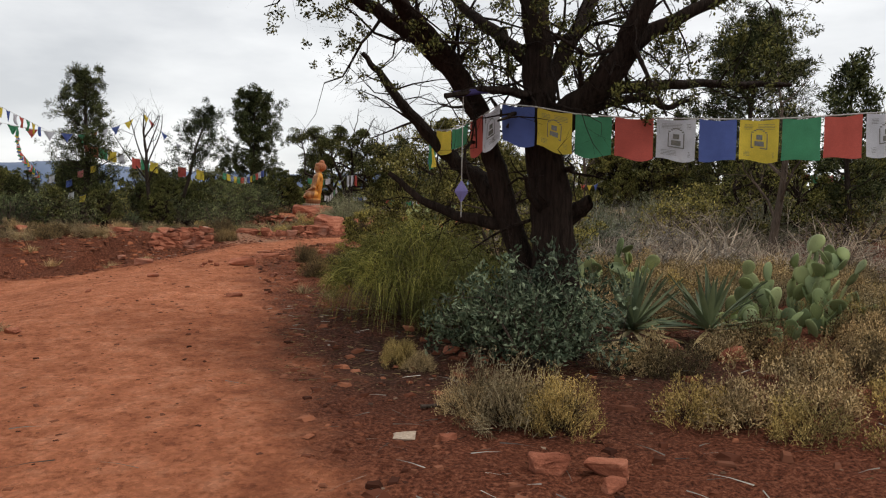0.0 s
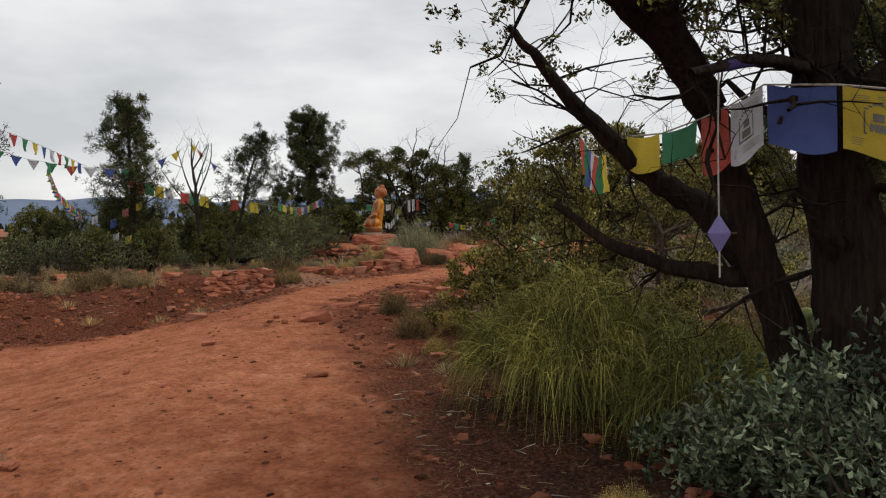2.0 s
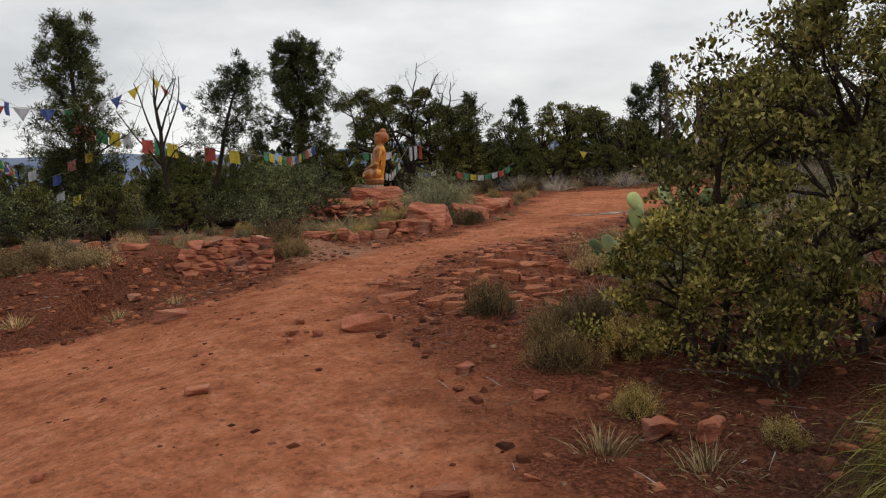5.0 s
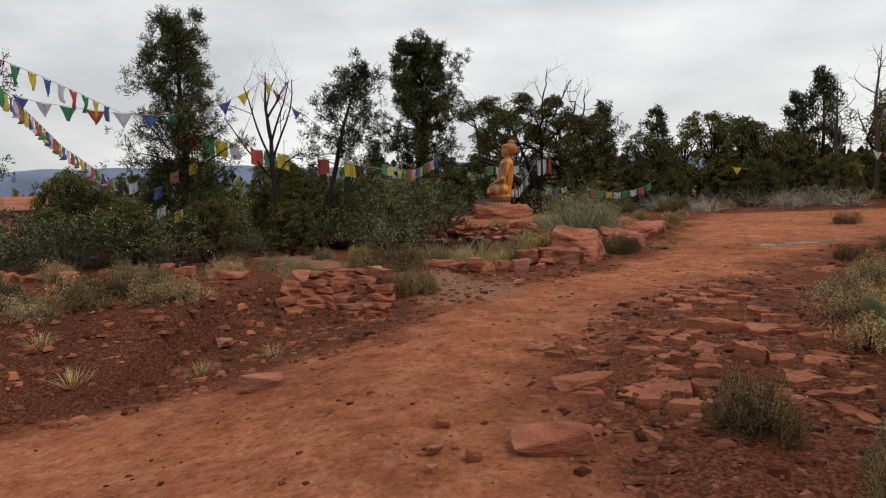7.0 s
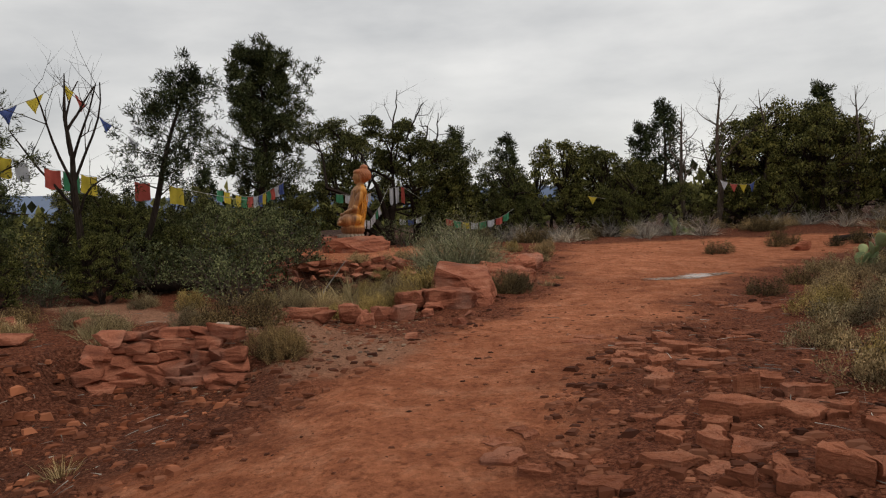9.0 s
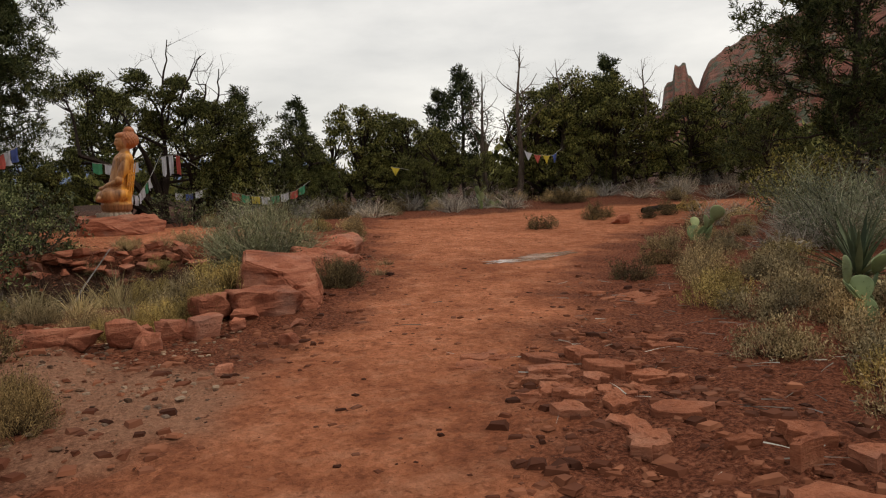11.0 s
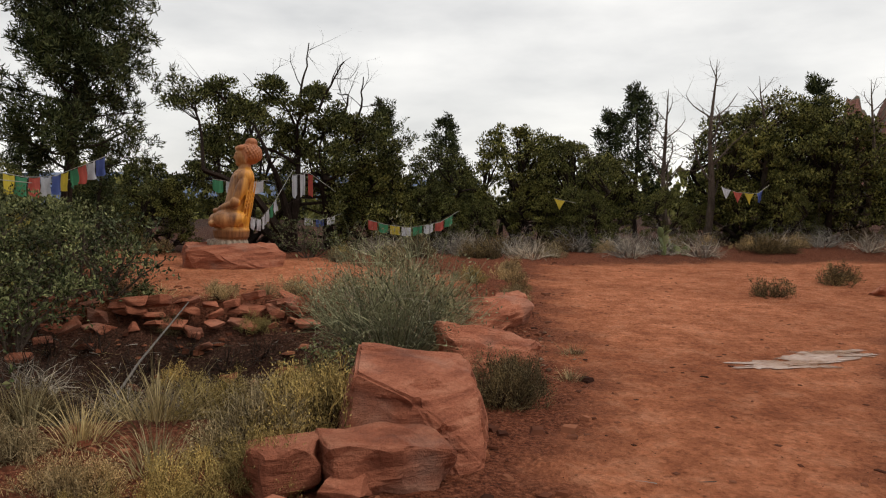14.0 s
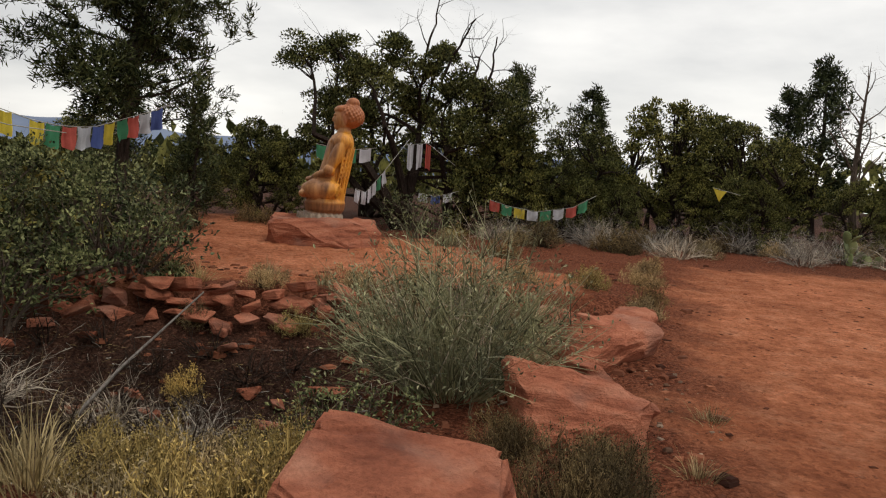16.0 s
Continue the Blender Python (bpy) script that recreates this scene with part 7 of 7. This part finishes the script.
for k, (x, y, a, b) in enumerate(((0.30, 20.75, 0.26, 0.07), (0.62, 20.85, 0.2, 0.09), (0.92, 20.98, 0.22, 0.07), (0.5, 20.62, 0.14, 0.035), (0.05, 20.66, 0.12, 0.03), (1.12, 21.1, 0.12, 0.04), (0.78, 21.08, 0.1, 0.03))):
    wet_patch(x, y, 1.5 * a, 1.5 * b, 1 + k, "shallow pale wet film in a hollow of the path")


# ---- fallen wood ----
def log_piece(name, pts, r0, r1, mat, label):
    sh = Sheaf()
    sh.tube(np.array(pts), np.linspace(r0, r1, len(pts)), 7, 0.2, np.random.default_rng(len(label)))
    return tagged(piece(name, sh.mesh(name, True), mat), label, "branch", "fallen wood")


def lying(pts, lift=0.02):
    return [(x, y, ground_z(x, y) + lift) for x, y in pts]


log_piece("fallen_log", lying(((-7.7, 21.5), (-7.0, 21.3), (-6.3, 21.2), (-5.7, 21.3)), 0.12), 0.09, 0.05, JUNIPER_BARK, "dark fallen juniper log under the pines")
log_piece("fallen_branch", lying(((-0.12, 4.75), (0.02, 4.8), (0.18, 4.85)), 0.012), 0.012, 0.006, TWIG, "thin dead stick on the red earth")
log_piece("fallen_branch", [(-4.9, 21.3, 0.5), (-4.78, 21.6, 0.72), (-4.62, 21.95, 0.95), (-4.5, 22.2, 1.12)], 0.013, 0.006, DEAD_WOOD, "pale dead branch leaning in the pit")
log_piece("fallen_branch", [(5.9, 26.1, ground_z(5.9, 26.1) + 0.04), (6.6, 26.4, ground_z(6.6, 26.4) + 0.08), (7.8, 26.6, ground_z(7.8, 26.6) + 0.07)], 0.07, 0.05, JUNIPER_BARK, "dark log lying along the clearing's rim")


# ---- dry-laid stone walls ----
STONES = [rock_mesh(500 + k, (0.34, 0.24, 0.12), 14, 0.3, 0.01, 0.008) for k in range(8)]
for me in STONES:
    me.materials.append(SANDSTONE)
FLAT = [rock_mesh(520 + k, (0.36, 0.26, 0.07), 14, 0.6, 0.008, 0.006) for k in range(6)]
for me in FLAT:
    me.materials.append(SANDSTONE)


def laid(parent, me, x, y, z, rz, s, r, tilt=8):
    p = piece("stone", me, None, parent)
    p.matrix_basis = Matrix.LocRotScale((x, y, z), Euler((radians(r.uniform(-tilt, tilt)), radians(r.uniform(-tilt, tilt)), radians(rz))), (s * r.uniform(0.8, 1.25), s * r.uniform(0.8, 1.2), s * r.uniform(0.9, 1.55)))
    return p


r = random.Random(6)
wall = thing("dry_stone_wall", pose(0, 0, 0), "low tumbled dry-laid wall of red stones", "wall")
for row in range(6):
    for k in range(9 - row // 2):
        u = (k + 0.5 * (row % 2) + r.uniform(-0.15, 0.15)) / 7.2
        x, y = -6.15 + 1.15 * min(u, 1.0), 16.16 + 0.10 * math.sin(u * 4) + 0.05 * row
        laid(wall, r.choice(STONES), x, y, 0.36 + 0.092 * row + 0.05 * u, r.uniform(-35, 35), 0.8, r, 16)
p = laid(wall, STONES[2], -5.22, 16.55, 0.84, 60, 0.7, r)
rock("stone", 81, -5.15, 16.42, (0.17, 0.1, 0.12), 20, 0, "pale broken stone block on the wall's end", "", PALESTONE, 12, 0.87)
r = random.Random(16)
kerb = thing("stone_edging", pose(0, 0, 0), "broken line of red stones along the shelf", "edging")
for k in range(13):
    x = -12.0 + 0.42 * k + r.uniform(-0.1, 0.1)
    y = 17.35 + 0.3 * math.sin(k * 0.9) - 0.03 * k
    laid(kerb, r.choice(STONES), x, y, ground_z(x, y) + 0.05, r.uniform(0, 180), 1.0, r)

r = random.Random(26)
ledge = thing("stone_terrace_edge", pose(0, 0, 0), "stacked flat red stones holding the statue's terrace", "wall")
for row in range(3):
    for k in range(13):
        x = -5.85 + 0.185 * k + r.uniform(-0.07, 0.07)
        y = 22.92 + 0.05 * row - 0.10 * math.sin((x + 5.8) * 1.6) + r.uniform(-0.05, 0.05) - (0.12 if row == 0 else 0)
        laid(ledge, r.choice(FLAT + STONES), x, y, 0.83 + 0.11 * row + r.uniform(-0.04, 0.04), r.uniform(-70, 70), r.uniform(0.5, 0.8), r, 18)
for k in range(12):
    x, y = r.uniform(-5.9, -3.4), r.uniform(21.9, 22.75)
    laid(ledge, r.choice(FLAT), x, y, ground_z(x, y) + 0.03, r.uniform(0, 180), r.uniform(0.5, 0.9), r, 20)


# ---- bedrock slabs beside the path ----
def clip_cell(cell, nx, ny, d):
    """Keep the part of a convex cell where nx * x + ny * y < d."""
    out = []
    for (ax, ay), (bx, by) in zip(cell, cell[1:] + cell[:1]):
        fa, fb = nx * ax + ny * ay - d, nx * bx + ny * by - d
        if fa <= 0:
            out.append((ax, ay))
        if (fa < 0) != (fb < 0) and fa != fb:
            u = fa / (fa - fb)
            out.append((ax + (bx - ax) * u, ay + (by - ay) * u))
    return out


def slab_piece(rim, thick, r):
    """A weathered plate from its broken outline, with a pitted, stepped top."""
    bm = bmesh.new()
    n = len(rim)
    rings = []
    for f, z in ((1.01, -thick), (1.02, -0.03), (1.0, -0.006), (0.985, 0.0), (0.8, 0.002), (0.5, 0.0), (0.24, 0.003)):
        rings.append([bm.verts.new((x * f, y * f, z + (r.uniform(-0.006, 0.006) if f < 1 else r.uniform(-0.01, 0.004)))) for x, y in rim])
    for p, q in zip(rings[:-1], rings[1:]):
        for k in range(n):
            bm.faces.new((p[k], p[(k + 1) % n], q[(k + 1) % n], q[k]))
    mid = bm.verts.new((0, 0, 0.002))
    for k in range(n):
        bm.faces.new((rings[-1][k], rings[-1][(k + 1) % n], mid))
    me = bpy.data.meshes.new("slab")
    bm.to_mesh(me)
    bm.free()
    me.materials.append(SLABSTONE)
    return me


def slab_field(parent, seed, region, spacing, lift, loss=0.12, stretch=1.5):
    """A stretch of bedrock broken into plates that fit one another."""
    r = random.Random(seed)
    xs, ys = [p[0] for p in region], [p[1] for p in region]
    seeds = []
    y = min(ys) - spacing
    while y < max(ys) + spacing:
        x = min(xs) - spacing * stretch
        while x < max(xs) + spacing * stretch:
            seeds.append((x + r.uniform(-0.55, 0.55) * spacing * stretch, y + r.uniform(-0.55, 0.55) * spacing))
            x += spacing * stretch
        y += spacing
    depth = edge_distance(np.array([p[0] for p in seeds]), np.array([p[1] for p in seeds]), region)
    for (sx, sy), inside in zip(seeds, depth):
        if inside < 0 or r.random() < loss:
            continue
        w = spacing * 1.3
        cell = [(-w * stretch, -w), (w * stretch, -w), (w * stretch, w), (-w * stretch, w)]
        for ox, oy in seeds:
            dx, dy = ox - sx, oy - sy
            d = math.hypot(dx, dy)
            if 0 < d < spacing * 3.2:
                cell = clip_cell(cell, dx / d, dy / d, d / 2 - r.uniform(0.006, 0.03))
        if len(cell) < 3:
            continue
        rim = []
        for (ax, ay), (bx, by) in zip(cell, cell[1:] + cell[:1]):
            ln = math.hypot(bx - ax, by - ay)
            steps = max(1, int(ln / 0.05))
            for k in range(steps):
                u = k / steps
                rim.append((ax + (bx - ax) * u + r.uniform(-0.026, 0.026), ay + (by - ay) * u + r.uniform(-0.026, 0.026)))
        if len(rim) < 5:
            continue
        cx, cy = sum(p[0] for p in rim) / len(rim), sum(p[1] for p in rim) / len(rim)
        fit = r.uniform(0.62, 1.08)
        rim = [((x - cx) * fit, (y - cy) * fit) for x, y in rim]
        up = (lift + 0.012) * r.uniform(-0.35, 1.35) * min(1.0, 0.45 + inside * 3)
        p = piece("slab", slab_piece(rim, 0.10 + lift, r), None, parent)
        p.matrix_basis = Matrix.LocRotScale((sx + cx, sy + cy, ground_z(sx + cx, sy + cy) + up + 0.006), Euler((radians(r.uniform(-6, 6)), radians(r.uniform(-6, 6)), 0)), (1, 1, 1))


outcrop = thing("sandstone_outcrop", pose(0, 0, 0), "flat cracked red sandstone slabs breaking the surface", "rock")
slab_field(outcrop, 1, ((-2.5, 14.2), (-2.2, 15.0), (-1.55, 14.8), (-1.15, 13.9), (-1.3, 12.9), (-1.5, 11.9), (-2.3, 11.7), (-2.75, 12.4), (-2.6, 13.2)), 0.19, 0.055, 0.3)
slab_field(outcrop, 2, ((-2.2, 15.3), (-1.8, 16.2), (-1.3, 16.3), (-1.3, 14.9), (-2.1, 14.75)), 0.18, 0.03, 0.4)
slab_field(outcrop, 3, ((-3.4, 13.5), (-3.2, 14.05), (-2.8, 13.8), (-2.7, 12.5), (-3.0, 12.4), (-3.15, 13.2)), 0.17, 0.014, 0.5)
slab_field(outcrop, 4, ((-2.4, 16.4), (-1.75, 16.85), (-1.35, 16.6), (-1.2, 15.5), (-1.7, 15.3), (-2.15, 15.6)), 0.2, 0.012, 0.45)
slab_field(outcrop, 5, ((-1.15, 16.25), (-0.6, 16.7), (-0.45, 16.1)), 0.2, 0.02, 0.1)
slab_field(outcrop, 6, ((-0.25, 18.15), (0.55, 17.95), (0.15, 17.35), (-0.2, 17.65)), 0.17, 0.02, 0.15, 2.2)


# ---- gravel, chips and litter ----
def scatter_stones(name, label, seed, count, where, lo, hi, mat, flat=0.5):
    """Small broken stones pressed into the ground, in one mesh."""
    g = np.random.default_rng(seed)
    X, Y = where(g, count)
    n = len(X)
    Z = height(X, Y)
    S = lo + (hi - lo) * g.random(n) ** 4
    S = S * np.where(edge_distance(X, Y, PATH) > 0.2, 0.5, 1.0)
    base = np.array([(-1, -1, -0.6), (1, -1, -0.6), (1, 1, -0.6), (-1, 1, -0.6), (-0.7, -0.65, 0.6), (0.75, -0.7, 0.5), (0.6, 0.75, 0.65), (-0.7, 0.6, 0.45)]) * 0.5
    V = base[None] * (1 + 0.45 * (g.random((n, 8, 3)) - 0.5)) * np.stack([S * (0.8 + 0.6 * g.random(n)), S * (0.6 + 0.5 * g.random(n)), S * flat * (0.6 + 0.8 * g.random(n))], -1)[:, None, :]
    a = g.random(n) * 6.283
    ca, sa = np.cos(a)[:, None], np.sin(a)[:, None]
    V = np.stack([V[..., 0] * ca - V[..., 1] * sa + X[:, None], V[..., 0] * sa + V[..., 1] * ca + Y[:, None], V[..., 2] + (Z + S * flat * 0.12)[:, None]], -1)
    q = np.array([(4, 5, 6, 7), (0, 1, 5, 4), (1, 2, 6, 5), (2, 3, 7, 6), (3, 0, 4, 7)])
    F = (np.arange(n) * 8)[:, None, None] + q[None]
    me = grid_mesh(name, V.reshape(-1, 3), F.reshape(-1, 4))
    return tagged(piece(name, me, mat), label, "gravel", kind="stuff")


def patch(rects):
    def pick(g, count):
        xs, ys = [], []
        total = sum(w for *_, w in rects)
        for x0, x1, y0, y1, w in rects:
            k = int(count * w / total)
            xs.append(x0 + (x1 - x0) * g.random(k))
            ys.append(y0 + (y1 - y0) * g.random(k))
        X, Y = np.concatenate(xs), np.concatenate(ys)
        d = edge_distance(X, Y, PATH)
        keep = (d < 0.15) | (g.random(len(X)) < 0.16)
        return X[keep], Y[keep]
    return pick


CHIPS = leaf_material("stone_chips", (0.17, 0.055, 0.03), (0.34, 0.13, 0.075), 0.9, 0.0)
PALE_CHIPS = leaf_material("pale_chips", (0.20, 0.11, 0.075), (0.40, 0.28, 0.21), 0.9, 0.0)
scatter_stones("gravel", "loose red stone chips strewn over the earth", 1, 11000,
               patch(((-3.5, 0.5, 3.0, 12.0, 4), (-9.5, -4.2, 11.5, 16.2, 4), (-4.5, -0.5, 11, 18.5, 5), (-5.5, -1, 16.5, 24.5, 4), (0, 4.5, 2.5, 9, 2), (-3, 6, 18, 29, 2))), 0.012, 0.10, CHIPS)
scatter_stones("gravel", "pale grit along the side path", 2, 2600,
               patch(((-6.0, -3.3, 15.8, 18.8, 5), (-3.2, -1.2, 20.5, 24, 2), (-2, 3, 3, 9, 1.5), (-3, -1, 8, 12, 1), (-5.5, -3.5, 16.5, 18.4, 3))), 0.008, 0.045, PALE_CHIPS)


def clods(g, count):
    """Crumbs lying on the packed path."""
    X, Y = -5 + 7 * g.random(count), 1.5 + 26 * g.random(count)
    d = edge_distance(X, Y, PATH)
    k = d > 0.1
    return X[k], Y[k]


scatter_stones("gravel", "small clods scattered on the packed path", 3, 5200, clods, 0.014, 0.10, CHIPS, 0.28)
scatter_stones("gravel", "broken sandstone rubble round the bedrock slabs", 6, 1700, patch(((-2.9, -1.0, 11.4, 15.2, 4), (-2.3, -0.6, 15, 17, 1))), 0.012, 0.10, CHIPS, 0.45)
scatter_stones("gravel", "red stones lodged in the cut bank", 7, 2600, patch(((-9.5, -4.6, 12.6, 16.3, 4), (-14, -9.5, 11.5, 14.5, 2))), 0.012, 0.11, CHIPS, 0.6)


def litter(name, label, seed, count, rects, mat, length, width):
    g = np.random.default_rng(seed)
    X, Y = patch(rects)(g, count)
    n = len(X)
    sh = Sheaf()
    a = g.random(n) * 6.283
    D = np.stack([np.cos(a), np.sin(a), 0.25 * (g.random(n) - 0.3)], -1)
    sh.blades(np.stack([X, Y, height(X, Y) + 0.012], -1), D, length * (0.4 + 1.2 * g.random(n)), width, g, 0.1, 2)
    return tagged(piece(name, sh.mesh(name), mat), label, "litter", kind="stuff")


litter("leaf_litter", "dry needles and twigs under the shrubs", 4, 9000, ((-1.6, 2.5, 5.0, 11.0, 5), (-6, -3.2, 20, 22.6, 4), (2, 6, 3, 12, 2)), BROWN_TUFT, 0.06, 0.006)
litter("leaf_litter", "bleached twigs scattered over the ground", 5, 2200, ((-2.5, 3, 3.0, 12.0, 3), (-6, -3.2, 19.8, 22.6, 4), (-2.2, 2, 11, 19, 3), (-9, -5, 14, 19, 2)), GREY_BRUSH, 0.16, 0.007)


# ---- far woods ----
def far_woods():
    """Dark scrub and low trees that cover the land beyond the clearing."""
    g = np.random.default_rng(8)
    n = 2600
    a = np.radians(-85 + 185 * g.random(n))
    r = 44 + 260 * g.random(n) ** 1.5
    X, Y = np.sin(a) * r, 15 + np.cos(a) * r
    Z = height(X, Y)
    sh = Sheaf()
    tall = 1.6 + 1.9 * g.random(n)
    k = 22
    C = np.repeat(np.stack([X, Y, Z], -1), k, 0)
    T = np.repeat(tall, k)
    off = sphere_dirs(g, n * k) * (g.random((n * k, 1)) ** 0.4)
    off[:, 2] = np.abs(off[:, 2]) * 1.0
    C = C + off * np.stack([T * 0.55, T * 0.55, T * 0.95], -1)
    sh.leaves(C, off + np.array([0, 0, 0.3]), 0.68 * (0.6 + 0.8 * g.random(n * k)), 0.52, g)
    tagged(piece("far_woods", sh.mesh("far_woods"), JUNIPER_LEAF), "dark green juniper woods covering the far slopes", "woods", kind="stuff")


far_woods()
